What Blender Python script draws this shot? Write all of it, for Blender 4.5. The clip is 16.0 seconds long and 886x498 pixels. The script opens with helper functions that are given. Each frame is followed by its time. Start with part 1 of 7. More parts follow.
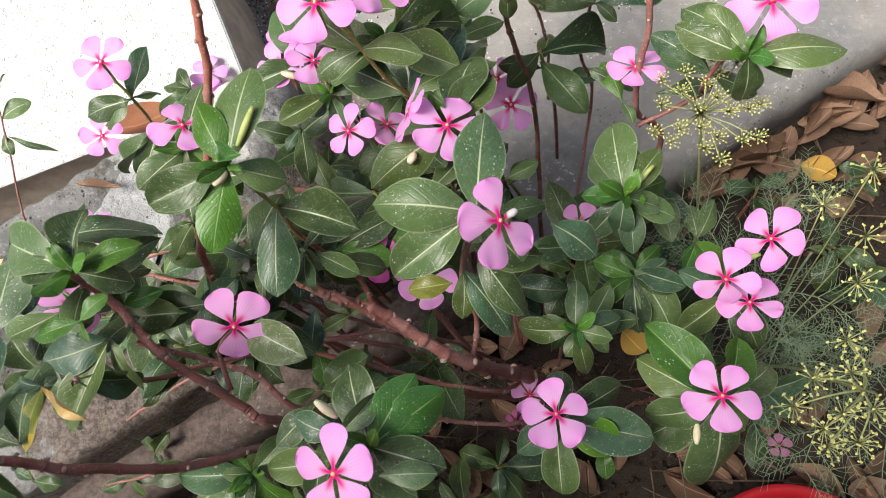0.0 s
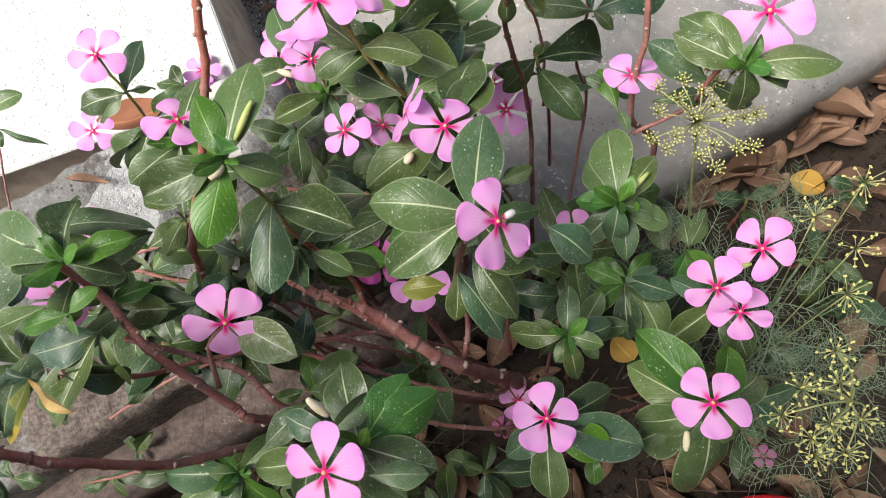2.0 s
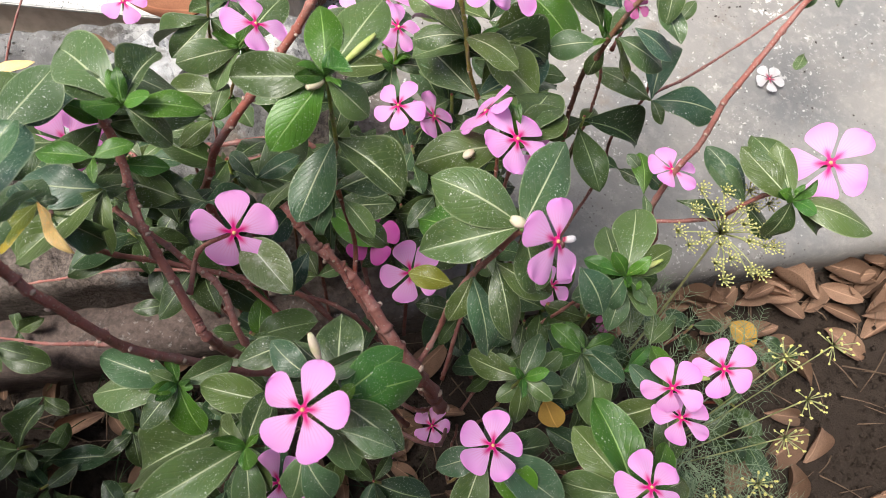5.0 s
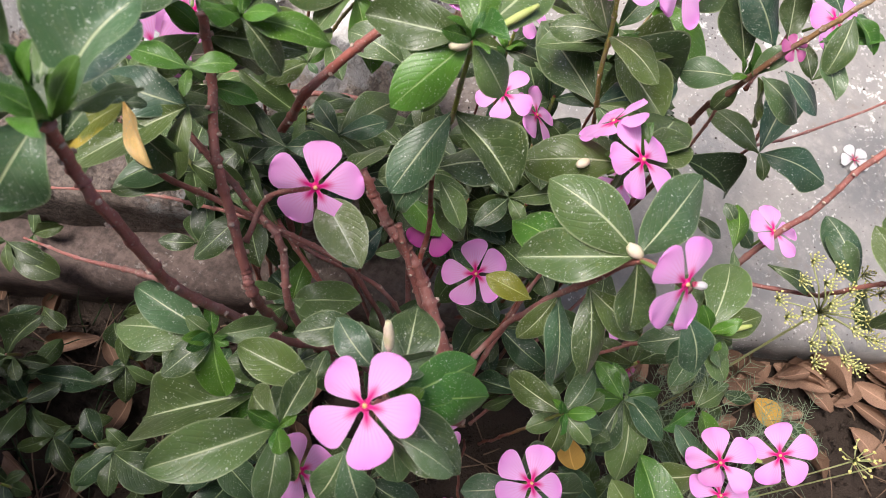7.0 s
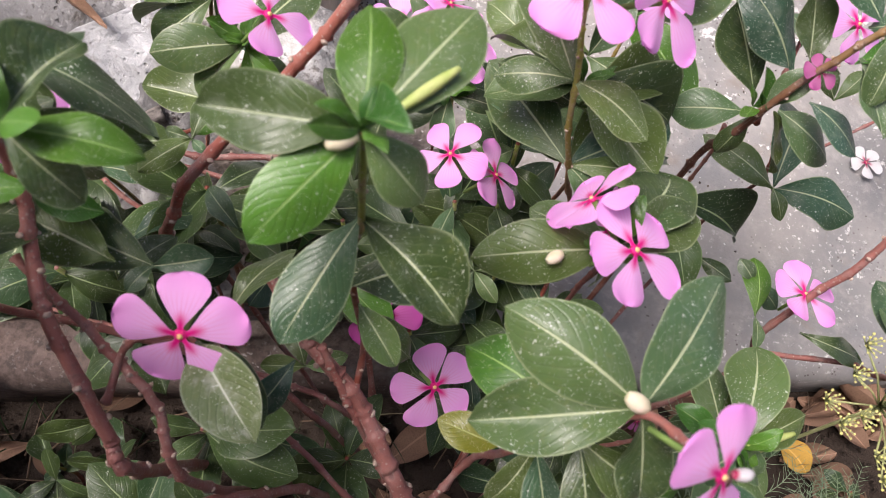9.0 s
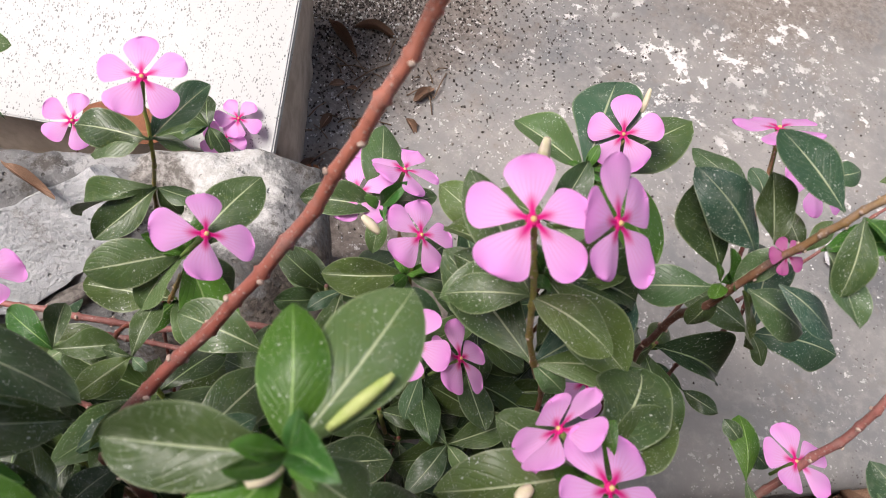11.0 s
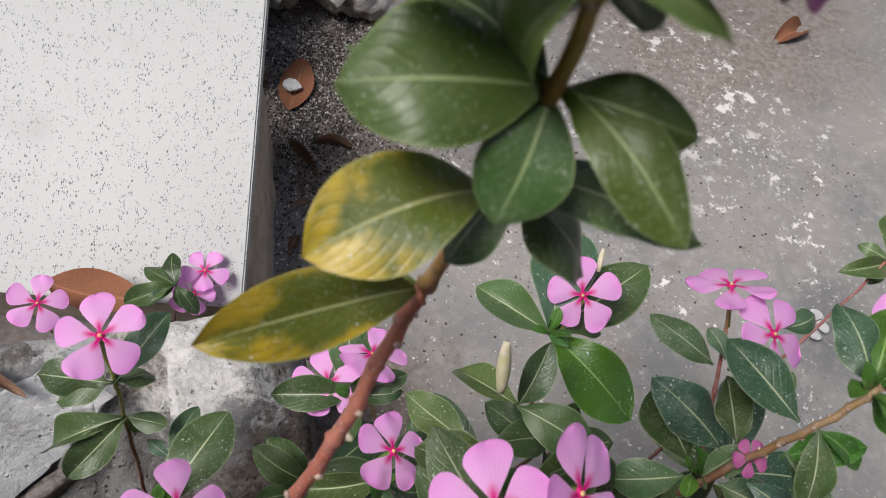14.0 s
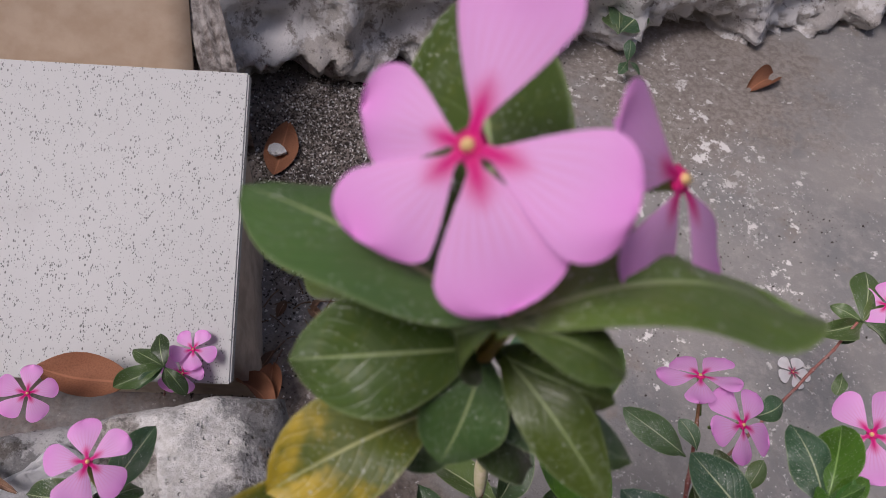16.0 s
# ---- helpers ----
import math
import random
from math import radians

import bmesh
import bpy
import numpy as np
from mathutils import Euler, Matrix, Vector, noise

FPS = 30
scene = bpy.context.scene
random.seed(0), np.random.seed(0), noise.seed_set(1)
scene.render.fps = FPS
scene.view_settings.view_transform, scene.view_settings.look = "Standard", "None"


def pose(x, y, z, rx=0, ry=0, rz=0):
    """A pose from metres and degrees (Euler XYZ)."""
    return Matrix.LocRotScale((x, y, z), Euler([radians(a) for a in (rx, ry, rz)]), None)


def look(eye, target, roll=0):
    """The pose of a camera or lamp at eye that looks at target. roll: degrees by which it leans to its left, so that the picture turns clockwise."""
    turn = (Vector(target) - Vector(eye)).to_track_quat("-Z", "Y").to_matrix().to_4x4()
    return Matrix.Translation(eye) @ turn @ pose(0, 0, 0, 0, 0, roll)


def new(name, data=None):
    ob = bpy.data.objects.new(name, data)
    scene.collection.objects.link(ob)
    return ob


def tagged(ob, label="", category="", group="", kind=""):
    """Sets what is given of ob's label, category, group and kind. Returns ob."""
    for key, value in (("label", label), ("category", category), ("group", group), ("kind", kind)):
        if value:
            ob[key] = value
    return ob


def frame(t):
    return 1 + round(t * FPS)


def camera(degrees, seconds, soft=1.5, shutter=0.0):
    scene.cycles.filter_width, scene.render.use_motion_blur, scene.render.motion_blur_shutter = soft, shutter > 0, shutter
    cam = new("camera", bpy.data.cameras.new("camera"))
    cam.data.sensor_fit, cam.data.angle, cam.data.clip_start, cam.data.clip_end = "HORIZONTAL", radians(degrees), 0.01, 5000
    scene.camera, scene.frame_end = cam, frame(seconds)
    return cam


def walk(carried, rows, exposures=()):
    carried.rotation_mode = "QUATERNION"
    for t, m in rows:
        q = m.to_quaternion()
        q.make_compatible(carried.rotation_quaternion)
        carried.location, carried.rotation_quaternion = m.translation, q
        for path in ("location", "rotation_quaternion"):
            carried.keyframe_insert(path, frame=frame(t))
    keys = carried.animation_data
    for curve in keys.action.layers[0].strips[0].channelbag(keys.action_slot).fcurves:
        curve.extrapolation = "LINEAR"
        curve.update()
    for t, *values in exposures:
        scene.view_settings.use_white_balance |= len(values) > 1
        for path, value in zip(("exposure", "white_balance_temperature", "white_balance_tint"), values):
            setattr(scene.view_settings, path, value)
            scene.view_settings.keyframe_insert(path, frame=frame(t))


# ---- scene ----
cam = camera(64.0, 16.0, soft=0.45)
PATH = [
    (0, (0.007, 0.015, 0.767), (-0.355, 0.549, -1.126), -38.0),
    (0.5, (0.007, 0.015, 0.765), (-0.337, 0.552, -1.131), -36.6),
    (1, (0.005, 0.013, 0.766), (-0.321, 0.566, -1.129), -34.2),
    (1.5, (0.003, 0.012, 0.766), (-0.324, 0.567, -1.127), -33.7),
    (2, (0.002, 0.012, 0.766), (-0.321, 0.565, -1.129), -33.0),
    (2.5, (0.001, 0.011, 0.766), (-0.326, 0.56, -1.129), -33.3),
    (3, (-0.001, 0.009, 0.769), (-0.338, 0.564, -1.123), -33.5),
    (3.2, (-0.002, 0.008, 0.77), (-0.339, 0.568, -1.121), -33.0),
    (5.3, (-0.067, -0.023, 0.763), (-0.162, 0.68, -1.107), 15.3),
    (5.5, (-0.072, -0.026, 0.762), (-0.197, 0.68, -1.105), 15.6),
    (6, (-0.088, -0.037, 0.755), (-0.207, 0.67, -1.112), 22.2),
    (6.5, (-0.097, -0.038, 0.739), (-0.213, 0.667, -1.129), 24.3),
    (7, (-0.1, -0.023, 0.722), (-0.193, 0.654, -1.157), 24.5),
    (7.5, (-0.1, -0.004, 0.703), (-0.159, 0.657, -1.184), 25.7),
    (8, (-0.103, 0.019, 0.683), (-0.162, 0.661, -1.21), 24.7),
    (8.5, (-0.104, 0.04, 0.666), (-0.186, 0.705, -1.218), 21.7),
    (9, (-0.106, 0.063, 0.649), (-0.198, 0.765, -1.222), 19.9),
    (9.5, (-0.108, 0.079, 0.638), (-0.213, 0.801, -1.224), 17.9),
    (10, (-0.111, 0.099, 0.637), (-0.222, 0.885, -1.199), 16.7),
    (10.2, (-0.113, 0.106, 0.641), (-0.232, 0.915, -1.184), 16.0),
    (12.3, (-0.133, 0.151, 0.674), (-0.264, 1.105, -1.079), 13.6),
    (12.5, (-0.134, 0.158, 0.679), (-0.275, 1.117, -1.071), 12.1),
    (13, (-0.137, 0.173, 0.685), (-0.259, 1.125, -1.069), 12.0),
    (13.5, (-0.139, 0.185, 0.694), (-0.259, 1.146, -1.056), 11.1),
    (14, (-0.141, 0.195, 0.7), (-0.259, 1.168, -1.043), 10.6),
    (14.5, (-0.141, 0.205, 0.707), (-0.25, 1.195, -1.028), 10.5),
    (15, (-0.142, 0.215, 0.714), (-0.24, 1.226, -1.009), 10.8),
    (15.5, (-0.142, 0.223, 0.723), (-0.246, 1.244, -0.994), 10.0),
    (16, (-0.143, 0.227, 0.735), (-0.26, 1.26, -0.973), 9.3),
]
walk(cam, [(t, look(eye, target, roll)) for t, eye, target, roll in PATH], [(0.0, 1.09, 6450, 8), (6.0, 1.2, 6400, 11), (8.0, 1.24, 6400, 20), (10.0, 0.92, 6400, 18), (12.5, 0.55, 6350, 11), (13.2, 0.38, 6300, 10), (14.5, 0.34, 6150, 14), (16.0, -0.11, 6200, 22)])
cam.data.dof.use_dof, cam.data.dof.focus_distance, cam.data.dof.aperture_fstop = True, 0.52, 21.0

# ---- world and sun: soft open shade under a bright sky ----
world = bpy.data.worlds.new("sky")
scene.world = world
world.use_nodes = True
wn = world.node_tree
sky = wn.nodes.new("ShaderNodeTexSky")
sky.sky_type = "NISHITA"
sky.sun_disc = False
sky.sun_elevation = radians(62)
sky.sun_rotation = radians(-123)
sky.air_density, sky.dust_density, sky.ozone_density = 1.0, 4.0, 1.0
wn.links.new(sky.outputs[0], wn.nodes["Background"].inputs[0])
wn.nodes["Background"].inputs[1].default_value = 0.11
sun = new("sun", bpy.data.lights.new("sun", "SUN"))
sun.data.energy, sun.data.angle, sun.data.color = 2.3, radians(26), (1.0, 0.95, 0.88)
sun.matrix_world = look((-0.84, -0.35, 2.1), (0, 0.2, 0))

# ---- materials ----


class Nodes:
    """A short hand for building a node material round one principled shader."""

    def __init__(self, name, rough=0.6, spec=0.4, metal=0.0):
        self.mat = bpy.data.materials.new(name)
        self.mat.use_nodes = True
        self.tree = self.mat.node_tree
        self.bsdf = self.tree.nodes["Principled BSDF"]
        self.bsdf.inputs["Roughness"].default_value = rough
        self.bsdf.inputs["Specular IOR Level"].default_value = spec
        self.bsdf.inputs["Metallic"].default_value = metal

    def link(self, a, b):
        self.tree.links.new(a, b)

    def put(self, socket, value):
        if isinstance(value, bpy.types.NodeSocket):
            self.link(value, socket)
        elif isinstance(value, tuple) and len(value) == 3 and socket.type == "RGBA":
            socket.default_value = (*value, 1)
        else:
            socket.default_value = value

    def math(self, op, a, b=0.0, c=None, clamp=False):
        n = self.tree.nodes.new("ShaderNodeMath")
        n.operation, n.use_clamp = op, clamp
        self.put(n.inputs[0], a)
        self.put(n.inputs[1], b)
        if c is not None:
            self.put(n.inputs[2], c)
        return n.outputs[0]

    def span(self, value, low, high):
        """0 below low, 1 above high, smooth between."""
        n = self.tree.nodes.new("ShaderNodeMapRange")
        n.interpolation_type = "SMOOTHSTEP"
        self.put(n.inputs[0], value)
        n.inputs[1].default_value, n.inputs[2].default_value = low, high
        return n.outputs[0]

    def mix(self, fac, a, b):
        n = self.tree.nodes.new("ShaderNodeMix")
        n.data_type = "RGBA"
        self.put(n.inputs[0], fac)
        self.put(n.inputs[6], a)
        self.put(n.inputs[7], b)
        return n.outputs[2]

    def noise(self, scale, detail=4.0, rough=0.55, where=None, dims=None):
        n = self.tree.nodes.new("ShaderNodeTexNoise")
        n.inputs["Scale"].default_value, n.inputs["Detail"].default_value = scale, detail
        n.inputs["Roughness"].default_value = rough
        self.link(where or self.place(), n.inputs["Vector"])
        return n.outputs[0]

    def cells(self, scale, where=None, feature="F1"):
        n = self.tree.nodes.new("ShaderNodeTexVoronoi")
        n.feature = feature
        n.inputs["Scale"].default_value = scale
        self.link(where or self.place(), n.inputs["Vector"])
        return n.outputs[0]

    def place(self):
        """Object coordinates."""
        return self.tree.nodes.new("ShaderNodeTexCoord").outputs["Object"]

    def uv(self):
        n = self.tree.nodes.new("ShaderNodeSeparateXYZ")
        self.link(self.tree.nodes.new("ShaderNodeTexCoord").outputs["UV"], n.inputs[0])
        return n.outputs[0], n.outputs[1]

    def each(self):
        return self.tree.nodes.new("ShaderNodeObjectInfo").outputs["Random"]

    def colour(self, value):
        self.put(self.bsdf.inputs["Base Color"], value)

    def rough(self, value):
        self.put(self.bsdf.inputs["Roughness"], value)

    def thin(self, share, colour):
        """Lets part of the light through, as petals and leaf blades do."""
        glow = self.tree.nodes.new("ShaderNodeBsdfTranslucent")
        both = self.tree.nodes.new("ShaderNodeMixShader")
        both.inputs[0].default_value = share
        self.put(glow.inputs[0], colour)
        self.link(self.bsdf.outputs[0], both.inputs[1])
        self.link(glow.outputs[0], both.inputs[2])
        self.link(both.outputs[0], self.tree.nodes["Material Output"].inputs[0])

    def bump(self, height, strength=0.4, distance=0.002):
        n = self.tree.nodes.new("ShaderNodeBump")
        n.inputs["Strength"].default_value, n.inputs["Distance"].default_value = strength, distance
        self.link(height, n.inputs["Height"])
        self.link(n.outputs[0], self.bsdf.inputs["Normal"])


def shifted(m, u, v, spread=7.0):
    """Leaf coordinates moved by each object's own random number."""
    n = m.tree.nodes.new("ShaderNodeCombineXYZ")
    r = m.math("MULTIPLY", m.each(), spread * 10)
    m.link(m.math("ADD", u, r), n.inputs[0])
    m.link(m.math("ADD", m.math("MULTIPLY", v, 2.0), r), n.inputs[1])
    m.link(r, n.inputs[2])
    return n.outputs[0]


def leaf_material(name, dark, light, vein, dust, yellow=0.0):
    m = Nodes(name, 0.36, 0.38)
    u, v = m.uv()
    side = m.math("ABSOLUTE", m.math("SUBTRACT", u, 0.5))
    where = shifted(m, u, v)
    own = m.each()
    base = m.mix(m.noise(2.2, 3, where=where), dark, light)
    base = m.mix(m.math("MULTIPLY", m.span(own, 0.15, 1.0), 0.65), base, tuple(c * 1.75 for c in light))
    base = m.mix(m.math("MULTIPLY", m.math("SUBTRACT", 1.0, m.span(own, 0.0, 0.3)), 0.25), base, tuple(c * 0.75 for c in dark))
    base = m.mix(m.math("MULTIPLY", m.span(m.noise(9, 4, 0.7, where=where), 0.5, 0.72), 0.4), base, (light[0] * 1.9, light[1] * 1.35, light[2] * 1.1))
    hue = m.math("FRACT", m.math("MULTIPLY", own, 7.31))
    base = m.mix(m.math("MULTIPLY", m.span(hue, 0.62, 0.95), 0.0 if yellow else 0.55), base, (light[0] * 0.5, light[1] * 0.86, light[2] * 1.7))
    base = m.mix(m.math("MULTIPLY", m.math("SUBTRACT", 1.0, m.span(hue, 0.08, 0.32)), 0.45), base, (light[0] * 1.25, light[1] * 1.05, light[2] * 0.55))
    if yellow:
        patch = m.math("ADD", m.math("MULTIPLY", m.noise(2.2, 3, where=where), 0.9), m.math("ADD", m.math("MULTIPLY", side, 0.7), m.math("MULTIPLY", v, 0.55)))
        patch = m.span(patch, 0.92, 1.20)
        base = m.mix(m.math("MULTIPLY", patch, yellow), base, (0.58, 0.40, 0.025))
    # side veins that run out and curve towards the tip, paler beside the rib
    sway = m.math("MULTIPLY", m.math("SUBTRACT", m.noise(3.0, 2, where=where), 0.5), 0.7)
    slope = m.math("ADD", m.math("SUBTRACT", m.math("MULTIPLY", v, 9.0), m.math("MULTIPLY", m.math("POWER", side, 1.25), 8.5)), sway)
    saw = m.math("ABSOLUTE", m.math("SUBTRACT", m.math("FRACT", slope), 0.5))
    veins = m.math("SUBTRACT", 1.0, m.span(saw, 0.0, 0.09))
    fade = m.math("SUBTRACT", 1.0, m.span(side, 0.05, 0.44))
    base = m.mix(m.math("MULTIPLY", veins, m.math("MULTIPLY_ADD", fade, 0.13, 0.03)), base, vein)
    dent = m.math("SUBTRACT", 1.0, m.span(saw, 0.04, 0.24))
    base = m.mix(m.math("MULTIPLY", m.math("SUBTRACT", dent, veins), 0.10), base, tuple(c * 0.5 for c in dark))
    width = m.math("MULTIPLY_ADD", v, -0.026, 0.036)
    rib = m.math("SUBTRACT", 1.0, m.span(m.math("DIVIDE", side, width), 0.5, 1.0))
    base = m.mix(m.math("MULTIPLY", rib, 0.95), base, vein)
    base = m.mix(m.math("MULTIPLY", m.span(side, 0.46, 0.495), 0.4), base, vein)
    # splashes and specks of dried lime in loose clusters
    cluster = m.span(m.noise(1.7, 3, 0.6, where=where), 0.40, 0.58)
    big = m.math("SUBTRACT", 1.0, m.span(m.math("ADD", m.cells(8.0, where), m.math("MULTIPLY", m.noise(24, 4, 0.7, where=where), 0.62)), 0.39, 0.47))
    fine = m.math("SUBTRACT", 1.0, m.span(m.math("ADD", m.cells(26.0, where), m.math("MULTIPLY", m.noise(60, 3, 0.7, where=where), 0.45)), 0.35, 0.44))
    specks = m.math("MULTIPLY", m.math("MAXIMUM", big, fine), cluster)
    specks = m.math("MAXIMUM", specks, m.math("MULTIPLY", m.math("MULTIPLY", fine, 0.75), m.span(m.noise(5.0, 2, where=where), 0.46, 0.56)))
    film = m.span(m.math("ADD", m.noise(3.0, 5, 0.7, where=where), m.math("MULTIPLY", fade, 0.07)), 0.5, 0.78)
    base = m.mix(m.math("MULTIPLY", specks, min(0.95, 0.66 + dust * 2)), base, (0.58, 0.62, 0.54))
    base = m.mix(m.math("MULTIPLY", film, dust), base, (0.43, 0.44, 0.37))
    m.colour(base)
    m.rough(m.math("MULTIPLY_ADD", film, 0.25, 0.34))
    relief = m.math("SUBTRACT", m.math("MULTIPLY", m.noise(8, 3, where=where), 0.3), m.math("ADD", m.math("MULTIPLY", m.math("MULTIPLY", dent, dent), 0.22), rib))
    m.bump(relief, 0.36, 0.0010)
    m.thin(0.05, m.mix(0.5, base, tuple(min(1, c * 2.2) for c in light)))
    return m.mat


GREEN = leaf_material("periwinkle_leaf", (0.020, 0.045, 0.016), (0.076, 0.126, 0.040), (0.42, 0.48, 0.28), 0.10)
TALL_GREEN = leaf_material("upper_leaf", (0.024, 0.054, 0.012), (0.072, 0.118, 0.024), (0.29, 0.37, 0.16), 0.06)
# darker copy of the leaf green, with the bush's inner shade painted in
SHADE_GREEN = leaf_material("shaded_leaf", (0.015, 0.032, 0.011), (0.044, 0.078, 0.022), (0.25, 0.33, 0.15), 0.05)
BRIGHT = leaf_material("young_leaf", (0.022, 0.080, 0.010), (0.055, 0.145, 0.016), (0.22, 0.36, 0.10), 0.03)
DUSTY = leaf_material("dusty_leaf", (0.023, 0.053, 0.020), (0.060, 0.104, 0.042), (0.36, 0.42, 0.25), 0.20)
# lighter copy of the leaf green, with glare painted into the colour
LIT_GREEN = leaf_material("lit_leaf", (0.050, 0.098, 0.028), (0.115, 0.185, 0.060), (0.42, 0.50, 0.27), 0.14)
CHALKY = leaf_material("chalky_leaf", (0.045, 0.075, 0.035), (0.10, 0.14, 0.07), (0.45, 0.48, 0.36), 0.62)
OLIVE = leaf_material("olive_leaf", (0.08, 0.11, 0.012), (0.14, 0.16, 0.02), (0.32, 0.36, 0.12), 0.05)
PALE_YELLOW = leaf_material("pale_yellow_leaf", (0.74, 0.53, 0.18), (0.82, 0.60, 0.27), (0.82, 0.64, 0.34), 0.04)
YELLOWING = leaf_material("yellowing_leaf", (0.060, 0.095, 0.014), (0.130, 0.155, 0.024), (0.38, 0.40, 0.17), 0.05, 0.72)


def petal_material(name, outer, pale, base):
    m = Nodes(name, 0.55, 0.3)
    u, v = m.uv()
    side = m.math("ABSOLUTE", m.math("SUBTRACT", u, 0.5))
    col = m.mix(m.span(v, 0.2, 0.8), pale, outer)
    col = m.mix(m.math("MULTIPLY", m.each(), 0.3), col, pale)
    star = m.math("ADD", v, m.math("MULTIPLY", side, 0.25))
    col = m.mix(m.math("SUBTRACT", 1.0, m.span(star, 0.08, 0.29)), col, base)
    lines = m.math("SUBTRACT", 1.0, m.span(m.math("ABSOLUTE", m.math("SUBTRACT", m.math("FRACT", m.math("MULTIPLY", u, 9.0)), 0.5)), 0.0, 0.35))
    col = m.mix(m.math("MULTIPLY", lines, m.math("MULTIPLY", m.math("SUBTRACT", 1.0, m.span(v, 0.15, 0.6)), 0.2)), col, base)
    m.colour(col)
    m.bump(lines, 0.05, 0.0004)
    m.thin(0.34, col)
    return m.mat


PETAL = petal_material("pink_petal", (0.95, 0.37, 0.86), (0.97, 0.52, 0.92), (0.80, 0.006, 0.24))
WHITE_PETAL = petal_material("white_petal", (0.80, 0.79, 0.80), (0.85, 0.84, 0.84), (0.45, 0.02, 0.10))
DEEP = petal_material("deep_pink_petal", (0.62, 0.09, 0.42), (0.68, 0.15, 0.48), (0.42, 0.005, 0.1))
FADED = petal_material("faded_petal", (0.55, 0.12, 0.36), (0.6, 0.2, 0.42), (0.4, 0.01, 0.1))


def plain(name, a, b, scale, rough=0.6, bump=0.3, depth=0.001, spec=0.35):
    m = Nodes(name, rough, spec)
    n = m.noise(scale, 5, 0.6)
    m.colour(m.mix(m.span(n, 0.3, 0.7), a, b))
    m.bump(n, bump, depth)
    return m.mat


EYE_RING = plain("flower_eye", (0.66, 0.012, 0.16), (0.76, 0.03, 0.22), 300)
EYE_DOT = plain("flower_throat", (0.78, 0.47, 0.16), (0.85, 0.66, 0.32), 400)
CALYX = plain("green_calyx", (0.16, 0.28, 0.06), (0.25, 0.36, 0.10), 120)
GREEN_BUD = plain("green_bud", (0.34, 0.44, 0.10), (0.52, 0.56, 0.22), 150)
BUD = plain("cream_bud", (0.58, 0.56, 0.30), (0.76, 0.66, 0.52), 150)


def stem_material(name, low, high, lift):
    m = Nodes(name, 0.48, 0.4)
    u, v = m.uv()
    col = m.mix(m.noise(180, 4), tuple(c * 0.62 for c in low), low)
    col = m.mix(m.math("MULTIPLY", m.span(v, 0.35, 1.0), lift), col, high)
    grey = m.span(m.noise(60, 6, 0.75), 0.46, 0.66)
    col = m.mix(m.math("MULTIPLY", grey, 0.42), col, (0.42, 0.32, 0.29))
    col = m.mix(m.math("MULTIPLY", m.span(m.noise(240, 5, 0.7), 0.54, 0.66), 0.5), col, tuple(c * 0.35 for c in low))
    # pale lengthwise cracks and corky dots
    stretch = m.tree.nodes.new("ShaderNodeCombineXYZ")
    m.link(m.math("MULTIPLY", u, 26.0), stretch.inputs[0])
    m.link(m.math("MULTIPLY", v, 14.0), stretch.inputs[1])
    cracks = m.span(m.noise(1.0, 4, 0.7, where=stretch.outputs[0]), 0.60, 0.66)
    dots = m.math("SUBTRACT", 1.0, m.span(m.cells(420), 0.16, 0.26))
    pale = m.math("MAXIMUM", m.math("MULTIPLY", cracks, 0.5), m.math("MULTIPLY", dots, 0.6))
    col = m.mix(pale, col, (0.46, 0.36, 0.31))
    m.colour(col)
    m.bump(m.math("ADD", m.noise(350, 4), m.math("MULTIPLY", pale, 0.6)), 0.6, 0.0009)
    return m.mat


RED = stem_material("woody_red_stem", (0.35, 0.145, 0.122), (0.40, 0.145, 0.115), 0.8)
TALL_RED = stem_material("bright_red_stem", (0.37, 0.115, 0.085), (0.52, 0.20, 0.13), 0.9)
REDGREEN = stem_material("green_topped_stem", (0.28, 0.075, 0.048), (0.26, 0.34, 0.06), 0.95)
YELLOWISH = stem_material("yellow_topped_stem", (0.19, 0.075, 0.05), (0.42, 0.28, 0.10), 0.9)
YOUNG = stem_material("young_yellow_stem", (0.62, 0.36, 0.11), (0.70, 0.60, 0.14), 1.0)
SCAR = plain("pale_leaf_scar", (0.36, 0.26, 0.21), (0.56, 0.44, 0.36), 300)


